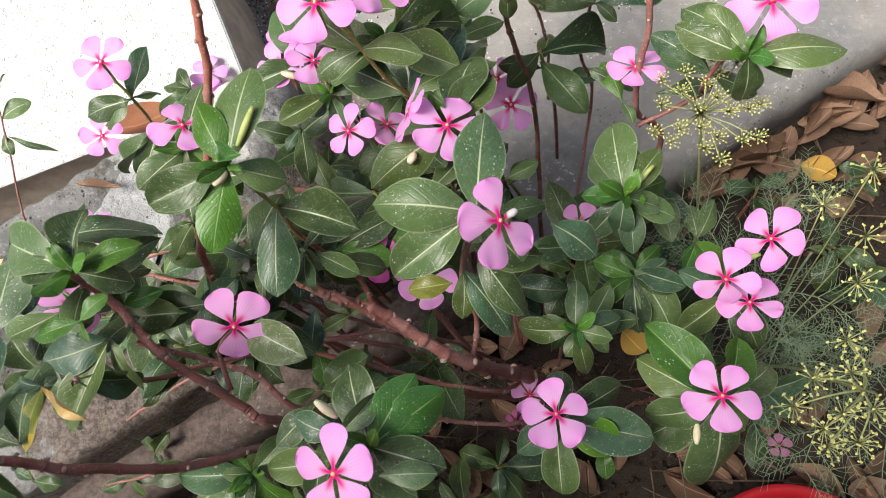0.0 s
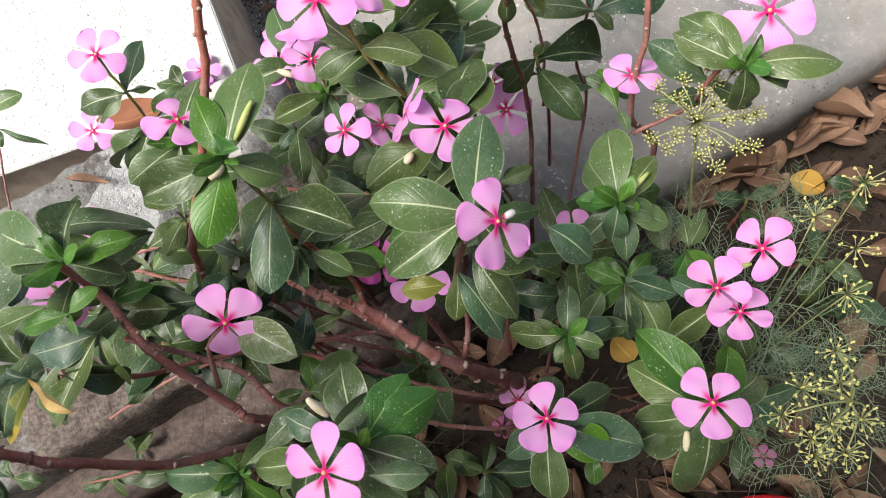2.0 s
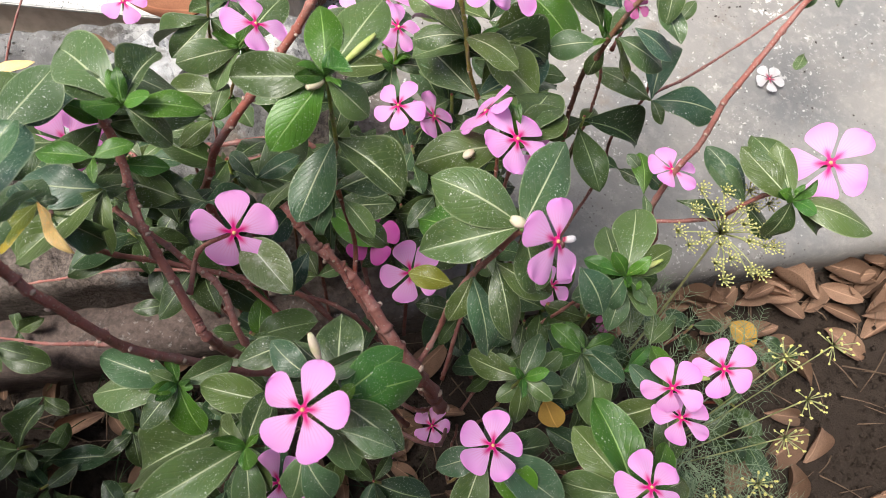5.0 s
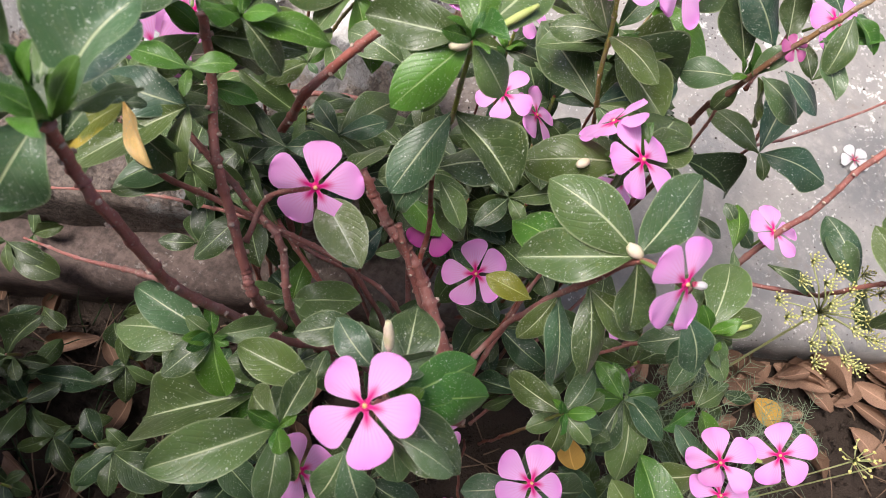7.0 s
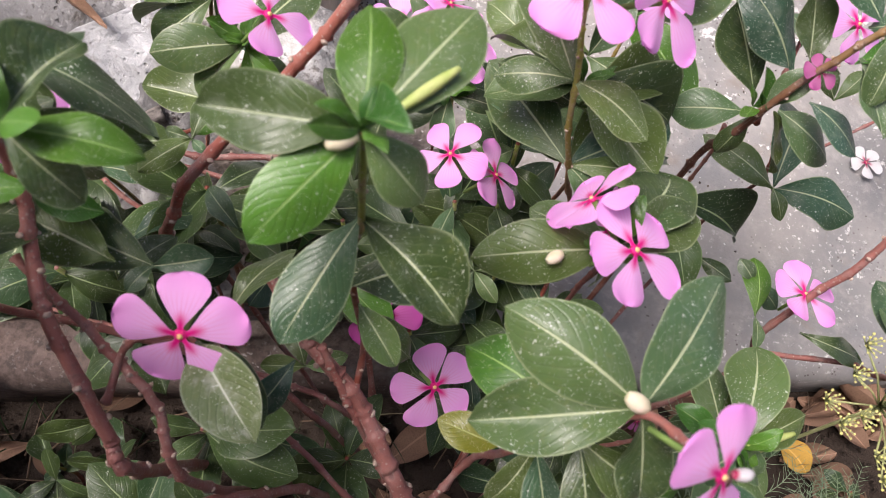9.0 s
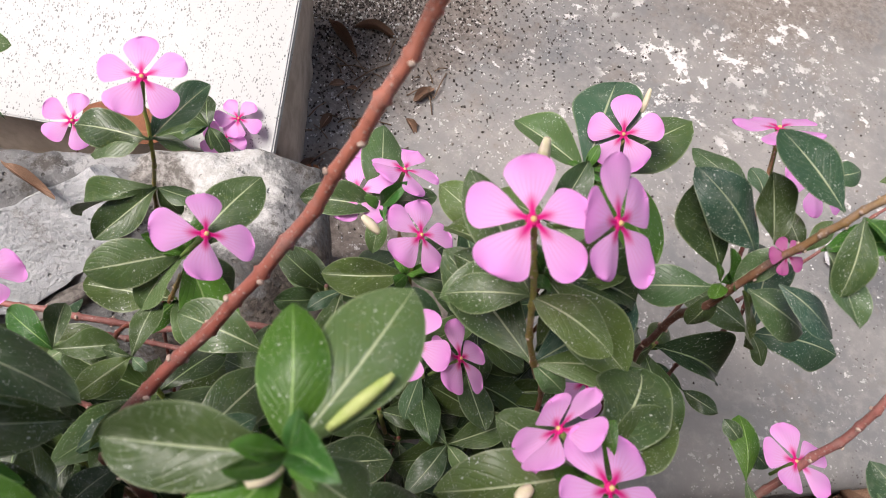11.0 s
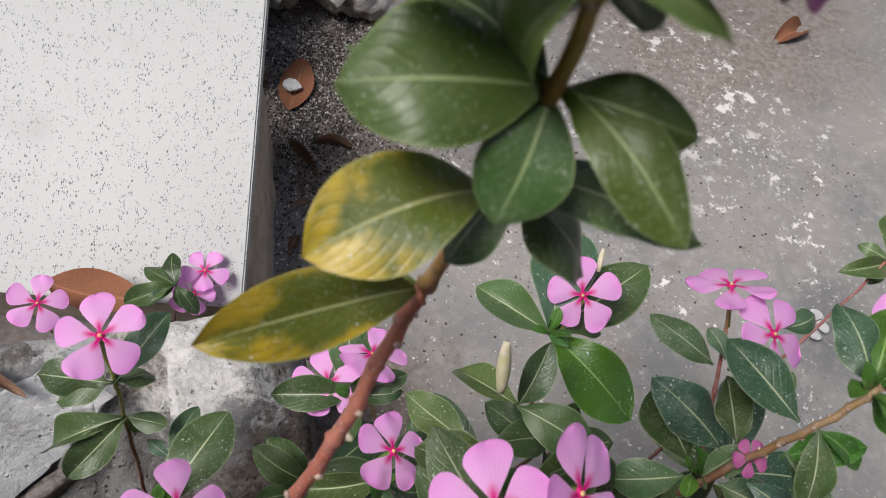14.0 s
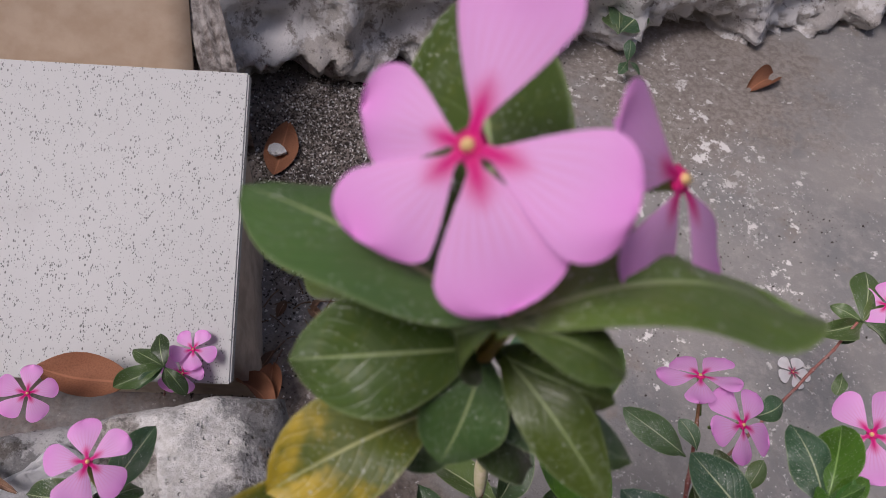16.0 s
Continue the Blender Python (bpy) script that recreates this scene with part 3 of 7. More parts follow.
def mortar_plate():
    """A broken plate of mortar that has slid down the front of the kerb."""
    rim = [Vector(p) for p in PLATE]
    bm = bmesh.new()
    face = bm.faces.new([bm.verts.new(p) for p in rim])
    normal = (rim[1] - rim[0]).cross(rim[2] - rim[0]).normalized()
    if normal.z < 0:
        normal.negate()
    low = bmesh.ops.extrude_face_region(bm, geom=[face])
    for v in low["geom"]:
        if isinstance(v, bmesh.types.BMVert):
            v.co -= normal * 0.014
    bmesh.ops.recalc_face_normals(bm, faces=bm.faces[:])
    bmesh.ops.subdivide_edges(bm, edges=bm.edges[:], cuts=3, use_grid_fill=True)
    bmesh.ops.triangulate(bm, faces=[f for f in bm.faces if len(f.verts) > 4])
    bmesh.ops.subdivide_edges(bm, edges=bm.edges[:], cuts=2, use_grid_fill=True)
    for v in bm.verts:
        v.co += Vector((uneven(v.co, 40, 0.003), uneven(v.co + Vector((2, 7, 1)), 40, 0.003), uneven(v.co + Vector((5, 1, 8)), 30, 0.003)))
    plate = new("mortar_plate", mesh_of("mortar_plate", bm, PALE_MORTAR, False))
    tagged(plate, "broken pale grey mortar plate leaning on the kerb", "mortar")


mortar_plate()

# ---- plants: shared leaf, petal and flower meshes ----


def leaf_mesh(kind, seed):
    rnd = random.Random(seed)
    fold, arch, twist = rnd.uniform(-0.15, 0.75), rnd.uniform(0.0, 0.24), rnd.uniform(-0.6, 0.6)
    wave, phase = rnd.uniform(0.02, 0.08), rnd.uniform(0, 6)
    fat, lean = rnd.uniform(1.02, 1.3), rnd.uniform(-0.04, 0.04)

    def place(u, v):
        x = (u - 0.5) * 2
        if v < 0.08:
            half = 0.035 + 0.05 * v / 0.08
        else:
            f = (v - 0.08) / 0.92
            half = 0.085 * (1 - f) ** 2 + 0.5 * math.sin(math.pi * min(1, f) ** fat) ** 0.70
        xx = x * half + lean * math.sin(math.pi * v)
        z = abs(x) * half * fold - 0.25 * x * x * half * half + arch * 4 * v * (1 - v) + twist * x * half * v + wave * math.sin(9 * v + phase) * abs(x)
        return Vector((xx, v, z))
    return mesh_of("leaf", sheet(16, 8, place), kind)


LEAVES = {kind: [leaf_mesh(kind, 11 * i + 3) for i in range(14)] for kind in (GREEN, TALL_GREEN, SHADE_GREEN, BRIGHT, DUSTY, CHALKY, LIT_GREEN, OLIVE, YELLOWING, PALE_YELLOW)}
pick = random.Random(5)


def frame_of(base, way, normal):
    """A matrix with its y along way and its z near normal."""
    y = way.normalized()
    x = y.cross(normal).normalized()
    return Matrix((x, y, x.cross(y))).transposed().to_4x4()


def leaf(plant, base, tip, width, kind=None):
    """One leaf blade from its stalk to its tip; width as a part of its length."""
    base, tip = Vector(base), Vector(tip)
    if kind is None:
        r = pick.random()
        kind = BRIGHT if r < 0.10 else DUSTY if r < 0.2 else GREEN
        # seedlings get the green that has shade in its colour
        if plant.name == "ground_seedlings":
            kind = SHADE_GREEN
    size = (tip - base).length
    normal = Vector((pick.uniform(-0.35, 0.35), pick.uniform(-0.55, 0.15), 1))
    ob = new("leaf", pick.choice(LEAVES[kind]))
    ob.parent = plant
    ob.matrix_local = Matrix.Translation(base) @ frame_of(base, tip - base, normal) @ Matrix.Diagonal((size * width * 1.08, size, size * 0.75, 1))
    return ob


def petal_mesh(kind, seed):
    """A wedge-shaped petal on a narrow claw, with a blunt tip cut aslant."""
    rnd = random.Random(seed)
    cup, skew = rnd.uniform(-0.10, 0.10), rnd.uniform(0.01, 0.07)
    broad, slant, dent = rnd.uniform(0.90, 1.10), rnd.uniform(0.0, 0.08), rnd.uniform(-0.012, 0.014)
    wave, roll = rnd.uniform(0.015, 0.045), rnd.uniform(0.04, 0.16)

    def place(u, v):
        x = (u - 0.5) * 2
        v = 1 - (1 - v) ** 1.7
        f = max(0.0, min(1.0, (v - 0.08) / 0.62))
        half = (0.042 + 0.352 * f ** 1.15 * (2 - f) ** 0.55) * broad
        if v > 0.68:
            half *= math.sqrt(max(0.0, 1 - ((v - 0.68) / 0.32) ** 2.5)) * 0.98 + 0.02
        r = 0.07 + 0.93 * v + (slant * x * half / 0.37 - dent * math.exp(-6 * (x - 0.15) ** 2)) * v ** 4
        z = cup * v * v + 0.05 * v * (1 - v) - 0.10 * x * x * half + roll * x * half + wave * math.sin(4 * x + 5 * v + seed) * v * v
        return Vector((x * half + skew * v * v, r, z))
    return mesh_of("petal", sheet(18, 10, place), kind)


PETALS = {kind: [petal_mesh(kind, i) for i in range(8)] for kind in (PETAL, WHITE_PETAL, FADED, DEEP)}


def disc(radius, height, sides=12):
    bm = bmesh.new()
    bmesh.ops.create_cone(bm, cap_ends=True, segments=sides, radius1=radius, radius2=radius * 0.55, depth=height)
    return bm


EYE_MESH = mesh_of("flower_eye", disc(0.115, 0.05), EYE_RING)
DOT_MESH = mesh_of("throat", disc(0.055, 0.05), EYE_DOT)


def corolla_tube():
    bm = bmesh.new()
    return tube(bm, [Vector((0, 0, z)) for z in (-1.15, -0.8, -0.4, -0.15, 0.0)], lambda f: 0.045 + 0.05 * f * f, 7)


TUBE_MESH = mesh_of("corolla_tube", corolla_tube(), CALYX)


def flower(plant, centre, normal, petal_way, radius, count=5, kind=None, gap=None, lost=(), uneven=None):
    """A five-lobed open flower with its eye and the thin tube behind it; gap: a shrivelled petal, lost: fallen ones, uneven: each petal's turn and size."""
    kind = kind or PETAL
    ob = new("flower", EYE_MESH)
    ob.parent = plant
    ob.matrix_local = Matrix.Translation(centre) @ frame_of(None, Vector(petal_way), Vector(normal)) @ Matrix.Scale(radius, 4)
    for k in range(count):
        blade = pick.choice(PETALS[kind])
        turn = Matrix.Rotation(-math.tau * k / count + pick.uniform(-0.08, 0.08), 4, "Z")
        tilt = Matrix.Rotation(pick.uniform(-0.16, 0.12), 4, "X")
        size = pick.uniform(0.93, 1.06)
        if uneven:
            turn, size = Matrix.Rotation(-math.tau * k / count + uneven[k][0], 4, "Z"), uneven[k][1]
        if k in lost:
            continue
        if k == gap:
            curl = part("curled_petal", tube(bmesh.new(), [Vector((0.05 * math.sin(2 * q), 0.12 + 0.28 * q, 0.05 + 0.10 * q)) for q in (0, 0.3, 0.6, 0.85, 1.0)], lambda f: 0.03 + 0.06 * math.sin(math.pi * min(1, f * 0.85 + 0.1)), 8), WHITE_PETAL, ob, "white shrivelled petal")
            curl.matrix_local = turn
            continue
        p = new("petal", blade)
        p.parent = ob
        p.matrix_local = Matrix.Translation((0, 0, 0.004 * k)) @ turn @ tilt @ Matrix.Scale(size, 4)
    for name, data, z in (("throat", DOT_MESH, 0.035), ("corolla_tube", TUBE_MESH, -0.01)):
        p = new(name, data)
        p.parent = ob
        p.location = (0, 0, z)
    return ob


def stem(plant, r0, r1, kind, *points):
    """A stem with swollen nodes from its foot to its tip."""
    line = curve_points(points, 14)
    length = sum((b - a).length for a, b in zip(line, line[1:]))
    knots = max(2, round(length / 0.028))

    def radius(f):
        ring = max(0.0, math.cos(math.tau * f * knots))
        return (r0 + (r1 - r0) * f) * (0.95 + 0.22 * ring ** 8 + 0.16 * ring ** 60)
    n = max(30, int(knots * 9))
    line = curve_points(points, max(8, n // max(1, len(points) - 1)))
    wob = pick.uniform(0, 50)
    line = [p + Vector((noise.noise(p * 25 + Vector((wob, 0, 0))), noise.noise(p * 25 + Vector((0, wob, 0))), 0)) * 0.002 for p in line]
    # each stretch between two nodes leans a little to the other side
    for i, p in enumerate(line):
        f = i / (len(line) - 1) * knots
        lean = (abs(f % 2 - 1) - 0.5) * (r0 + r1) * 0.2 * min(1, f, knots - f)
        way = (line[min(i + 1, len(line) - 1)] - line[max(i - 1, 0)]).normalized()
        line[i] = p + Matrix.Rotation(wob, 3, way) @ way.orthogonal().normalized() * lean
    ob = part("stem", tube(bmesh.new(), line, radius), kind, plant)
    scars = bmesh.new()
    turn = pick.uniform(0, 6)
    for k in range(1, int(knots)):
        f = k / knots
        i = min(len(line) - 2, int(f * (len(line) - 1)))
        way = (line[i + 1] - line[i]).normalized()
        side = way.orthogonal().normalized()
        for s in ((0, math.pi) if k % 3 == 0 else (0,)):
            out = Matrix.Rotation(turn + s + k * 1.57, 3, way) @ side
            r = radius(f)
            shape = Matrix.Translation(line[i] + out * r * 0.92) @ frame_of(None, way, out) @ Matrix.Diagonal((r * 0.5, r * 0.36, r * 0.3, 1))
            bmesh.ops.create_icosphere(scars, subdivisions=1, radius=1, matrix=shape)
    tagged(part("scar_tissue", scars, SCAR, ob, "pale scars of fallen leaves"), kind="stuff")
    return ob


def bud(plant, foot, tip, thick, kind=None):
    """A closed pointed flower bud."""
    foot, tip = Vector(foot), Vector(tip)
    line = [foot.lerp(tip, k / 9) for k in range(10)]
    part("bud", tube(bmesh.new(), line, lambda f: thick * (0.35 + 0.65 * math.sin(math.pi * min(1, f * 0.9 + 0.06)) ** 0.8), 8), kind or BUD, plant, "pale closed flower bud")


def rosette(plant, top, count, size):
    """A short shoot with a whorl of leaves on a thin stalk that leans in towards the ground."""
    top = Vector(top)
    foot = top + Vector((pick.uniform(-0.03, 0.03), pick.uniform(-0.03, 0.03), 0))
    foot.z = max(BED, min(top.z - 0.05, FLOOR - 0.02))
    part("stem", tube(bmesh.new(), curve_points((foot, foot.lerp(top, 0.6) + Vector((0.006, 0.004, 0)), top), 5), lambda f: 0.0022 - 0.0008 * f, 6), REDGREEN, plant)
    turn = pick.uniform(0, 6)
    for k in range(count):
        a = turn + math.tau * k / count * 1.02 + pick.uniform(-0.55, 0.55)
        long = size * pick.uniform(0.5, 1.2)
        low_by = 0.014 * (k % 3) + pick.uniform(0, 0.01)
        base = top - Vector((0, 0, low_by))
        tip = base + Vector((math.cos(a) * long, math.sin(a) * long, pick.uniform(-0.55, 0.55) * long))
        leaf(plant, base, tip, pick.uniform(0.36, 0.46), SHADE_GREEN if pick.random() < 0.85 else None)


def young(plant, node, size=0.016):
    """The tight tuft of bright new leaves at a growing tip."""
    node = Vector(node)
    turn = pick.uniform(0, 6)
    for k in range(5):
        a = turn + k * 2.2
        long = size * pick.uniform(0.6, 1.3)
        leaf(plant, node, node + Vector((math.cos(a) * long * 0.8, math.sin(a) * long * 0.8, long * pick.uniform(0.4, 1.1))), 0.36, BRIGHT)


PERI = "periwinkles in the bed"
main = thing("periwinkle_plant", "bushy periwinkle with pink flowers and dusty dark green leaves", "flowering plant", PERI)
tall = thing("periwinkle_plant", "tall single-stemmed periwinkle with yellowing lower leaves", "flowering plant", PERI)
left = thing("periwinkle_plant", "leaning periwinkle branch with large leaves and pale yellow ones", "flowering plant", PERI)
low = thing("ground_seedlings", "dark leafy seedlings growing on the shaded soil", "plant")
corner = thing("periwinkle_plant", "slender pink periwinkle growing beside the masonry kerb", "flowering plant", PERI)
back = thing("periwinkle_plant", "pink periwinkle growing through the concrete pavement edge", "flowering plant", PERI)
rightp = thing("periwinkle_plant", "pink periwinkle standing among feathery dill leaves", "flowering plant", PERI)
weed = thing("wall_weed", "small dark green weed growing at the wall foot", "plant")
sprig = thing("periwinkle_sprig", "thin bare periwinkle sprig with few small leaves", "plant")
slabp = thing("periwinkle_plant", "small pink periwinkle in the gap below the stone slab", "flowering plant", PERI)

stem(tall, 0.0030, 0.0022, TALL_RED, (-0.20, 0.10, -0.04), (-0.245, 0.125, 0.25), (-0.234, 0.14, 0.35), (-0.208, 0.18, 0.40), (-0.185, 0.212, 0.44), (-0.170, 0.237, 0.485), (-0.158, 0.262, 0.520), (-0.153, 0.276, 0.535))
stem(tall, 0.0022, 0.0014, YOUNG, (-0.153, 0.276, 0.535), (-0.143, 0.283, 0.575), (-0.138, 0.286, 0.605), (-0.138, 0.279, 0.632), (-0.139, 0.280, 0.640))
stem(main, 0.0062, 0.0028, RED, (-0.045, 0.085, -0.130), (-0.045, 0.072, 0.120), (-0.074, 0.071, 0.270), (-0.121, 0.100, 0.310), (-0.155, 0.114, 0.330), (-0.184, 0.130, 0.340))
stem(main, 0.0018, 0.0011, REDGREEN, (-0.125, 0.101, 0.310), (-0.135, 0.125, 0.340), (-0.146, 0.134, 0.400), (-0.145, 0.140, 0.435), (-0.147, 0.144, 0.485))
stem(main, 0.0021, 0.0015, RED, (-0.072, 0.071, 0.255), (-0.064, 0.102, 0.280), (-0.060, 0.108, 0.360), (-0.049, 0.114, 0.410), (-0.038, 0.125, 0.435), (-0.022, 0.110, 0.465))
stem(main, 0.0018, 0.0012, REDGREEN, (-0.050, 0.100, 0.100), (-0.051, 0.163, 0.150), (-0.061, 0.248, 0.250), (-0.088, 0.231, 0.370), (-0.106, 0.239, 0.430), (-0.113, 0.246, 0.455))
stem(main, 0.0018, 0.0012, RED, (-0.050, 0.100, 0.120), (-0.052, 0.185, 0.220), (-0.052, 0.204, 0.320), (-0.058, 0.189, 0.395))
stem(main, 0.0033, 0.0025, RED, (-0.140, 0.080, -0.020), (-0.184, 0.048, 0.200), (-0.190, 0.035, 0.335), (-0.202, 0.043, 0.355), (-0.230, 0.069, 0.392), (-0.253, 0.098, 0.410), (-0.263, 0.114, 0.440))
stem(main, 0.0018, 0.0012, RED, (-0.208, 0.053, 0.360), (-0.206, 0.076, 0.375), (-0.184, 0.084, 0.400))
stem(main, 0.0024, 0.0019, RED, (-0.130, 0.070, 0.000), (-0.167, 0.039, 0.300), (-0.188, 0.061, 0.360), (-0.217, 0.070, 0.365), (-0.266, 0.085, 0.370))
stem(main, 0.0021, 0.0011, RED, (-0.080, 0.100, 0.000), (-0.133, 0.107, 0.200), (-0.197, 0.098, 0.240), (-0.252, 0.087, 0.260), (-0.340, 0.074, 0.200), (-0.430, 0.051, 0.140))
stem(main, 0.0021, 0.0019, RED, (-0.090, 0.090, 0.000), (-0.158, 0.095, 0.250), (-0.223, 0.087, 0.280), (-0.277, 0.067, 0.330), (-0.269, 0.058, 0.420))
stem(left, 0.0030, 0.0022, RED, (-0.070, 0.060, 0.000), (-0.131, 0.057, 0.200), (-0.172, 0.028, 0.300), (-0.190, 0.018, 0.360), (-0.209, 0.009, 0.416), (-0.219, 0.012, 0.475), (-0.228, 0.016, 0.495), (-0.228, 0.018, 0.520))
stem(left, 0.0018, 0.0007, RED, (-0.215, 0.011, 0.400), (-0.267, 0.005, 0.340), (-0.331, -0.003, 0.300))
stem(main, 0.0027, 0.0019, RED, (-0.050, 0.090, 0.000), (-0.081, 0.077, 0.220), (-0.118, 0.094, 0.300), (-0.148, 0.112, 0.340))
stem(main, 0.0021, 0.0019, RED, (-0.040, 0.090, 0.000), (-0.069, 0.059, 0.150), (-0.145, 0.074, 0.200), (-0.232, 0.101, 0.250))
stem(main, 0.0018, 0.0012, RED, (-0.030, 0.070, 0.050), (-0.042, 0.031, 0.200), (-0.105, 0.032, 0.280), (-0.100, 0.016, 0.420), (-0.107, 0.005, 0.450))
stem(main, 0.0012, 0.0009, REDGREEN, (-0.020, 0.070, 0.050), (-0.027, 0.008, 0.250), (-0.013, 0.030, 0.330))
stem(main, 0.0018, 0.0012, RED, (-0.020, 0.090, 0.020), (0.000, 0.148, 0.100), (0.027, 0.167, 0.220), (0.043, 0.167, 0.310))
stem(main, 0.0015, 0.0012, REDGREEN, (0.000, 0.080, 0.000), (0.003, 0.090, 0.260))
stem(rightp, 0.0018, 0.0012, REDGREEN, (0.060, 0.070, -0.130), (0.122, 0.072, 0.150), (0.108, 0.115, 0.260))
stem(rightp, 0.0018, 0.0012, REDGREEN, (0.050, 0.050, -0.130), (0.065, 0.045, 0.200), (0.081, 0.035, 0.345))
stem(main, 0.0027, 0.0019, RED, (-0.020, 0.130, 0.000), (0.083, 0.244, 0.170), (0.061, 0.248, 0.275), (0.067, 0.272, 0.337), (0.072, 0.297, 0.380), (0.094, 0.351, 0.440))
stem(back, 0.0018, 0.0012, RED, (-0.020, 0.140, 0.000), (0.034, 0.326, 0.100), (0.029, 0.340, 0.200), (0.039, 0.359, 0.255), (0.027, 0.373, 0.280))
stem(back, 0.0015, 0.0012, RED, (0.056, 0.402, 0.200), (0.092, 0.449, 0.185), (0.162, 0.545, 0.187), (0.190, 0.588, 0.197))
stem(back, 0.0023, 0.0014, YELLOWISH, (-0.030, 0.140, 0.000), (-0.016, 0.285, 0.200), (-0.023, 0.299, 0.300), (-0.021, 0.294, 0.365), (-0.012, 0.301, 0.405), (-0.003, 0.309, 0.432), (0.003, 0.314, 0.452), (0.008, 0.321, 0.470))
stem(back, 0.0015, 0.0012, RED, (-0.003, 0.327, 0.150), (0.000, 0.343, 0.240), (-0.012, 0.336, 0.310))
stem(rightp, 0.0018, 0.0012, RED, (0.061, 0.236, 0.265), (0.108, 0.250, 0.280), (0.092, 0.218, 0.350), (0.100, 0.218, 0.385), (0.110, 0.211, 0.400))
stem(corner, 0.0015, 0.0010, REDGREEN, (-0.290, 0.150, -0.020), (-0.322, 0.224, 0.120), (-0.306, 0.249, 0.260), (-0.296, 0.261, 0.340), (-0.299, 0.275, 0.380))
stem(corner, 0.0015, 0.0010, REDGREEN, (-0.260, 0.140, -0.020), (-0.305, 0.185, 0.220), (-0.269, 0.206, 0.290), (-0.247, 0.216, 0.350), (-0.232, 0.219, 0.385))
stem(corner, 0.0027, 0.0021, RED, (-0.100, 0.100, 0.050), (-0.214, 0.242, 0.177), (-0.312, 0.215, 0.188), (-0.392, 0.193, 0.193), (-0.423, 0.185, 0.191))
stem(corner, 0.0023, 0.0017, RED, (-0.100, 0.100, 0.030), (-0.203, 0.232, 0.165), (-0.289, 0.213, 0.179), (-0.352, 0.194, 0.185), (-0.404, 0.166, 0.179))
stem(corner, 0.0018, 0.0015, RED, (-0.120, 0.100, 0.030), (-0.248, 0.150, 0.200), (-0.306, 0.151, 0.250), (-0.339, 0.160, 0.260))
stem(back, 0.0015, 0.0010, REDGREEN, (-0.130, 0.200, -0.030), (-0.138, 0.246, 0.200), (-0.155, 0.265, 0.300), (-0.157, 0.273, 0.350))
stem(back, 0.0013, 0.0009, REDGREEN, (-0.140, 0.240, -0.030), (-0.174, 0.304, 0.250), (-0.193, 0.317, 0.290))
stem(back, 0.0015, 0.0010, REDGREEN, (-0.080, 0.250, -0.030), (-0.079, 0.338, 0.120), (-0.084, 0.355, 0.250), (-0.086, 0.381, 0.300), (-0.076, 0.402, 0.320))
stem(back, 0.0013, 0.0009, REDGREEN, (-0.013, 0.306, 0.360), (0.002, 0.373, 0.340), (0.000, 0.404, 0.350), (-0.004, 0.414, 0.360))
stem(sprig, 0.0012, 0.0007, RED, (-0.516, 0.219, 0.185), (-0.507, 0.242, 0.211), (-0.496, 0.268, 0.237), (-0.486, 0.296, 0.264), (-0.474, 0.320, 0.290))
stem(slabp, 0.0009, 0.0006, REDGREEN, (-0.428, 0.412, 0.000), (-0.402, 0.413, 0.080), (-0.383, 0.412, 0.105))
stem(slabp, 0.0009, 0.0006, REDGREEN, (-0.509, 0.352, 0.050), (-0.470, 0.343, 0.160))

leaf(tall, (-0.138, 0.276, 0.637), (-0.186, 0.290, 0.634), 0.44, TALL_GREEN)
leaf(tall, (-0.138, 0.276, 0.637), (-0.088, 0.295, 0.629), 0.52, TALL_GREEN)
leaf(tall, (-0.138, 0.276, 0.637), (-0.117, 0.275, 0.633), 0.50, TALL_GREEN)
leaf(tall, (-0.138, 0.276, 0.637), (-0.160, 0.350, 0.635), 0.40, TALL_GREEN)
leaf(tall, (-0.138, 0.276, 0.637), (-0.126, 0.295, 0.615), 0.36, TALL_GREEN)
leaf(tall, (-0.138, 0.276, 0.637), (-0.139, 0.291, 0.600), 0.42, TALL_GREEN)
leaf(tall, (-0.138, 0.286, 0.605), (-0.174, 0.272, 0.607), 0.56, TALL_GREEN)
leaf(tall, (-0.138, 0.286, 0.605), (-0.112, 0.280, 0.609), 0.40, TALL_GREEN)
leaf(tall, (-0.138, 0.286, 0.605), (-0.165, 0.307, 0.600), 0.48, TALL_GREEN)
leaf(tall, (-0.138, 0.286, 0.605), (-0.141, 0.266, 0.587), 0.60, TALL_GREEN)
leaf(tall, (-0.136, 0.286, 0.607), (-0.109, 0.264, 0.600), 0.34, TALL_GREEN)
leaf(tall, (-0.138, 0.286, 0.605), (-0.182, 0.308, 0.575), 0.42, TALL_GREEN)
leaf(tall, (-0.143, 0.282, 0.575), (-0.175, 0.253, 0.576), 0.48, YELLOWING)
leaf(tall, (-0.142, 0.283, 0.576), (-0.104, 0.285, 0.574), 0.42, DUSTY)
leaf(tall, (-0.141, 0.284, 0.577), (-0.117, 0.281, 0.552), 0.50, DUSTY)
leaf(tall, (-0.140, 0.285, 0.578), (-0.149, 0.270, 0.560), 0.55, DUSTY)
leaf(tall, (-0.139, 0.286, 0.579), (-0.100, 0.279, 0.582), 0.34, DUSTY)
leaf(tall, (-0.154, 0.276, 0.532), (-0.198, 0.238, 0.547), 0.27, YELLOWING)
leaf(tall, (-0.154, 0.276, 0.532), (-0.183, 0.271, 0.532), 0.42, YELLOWING)
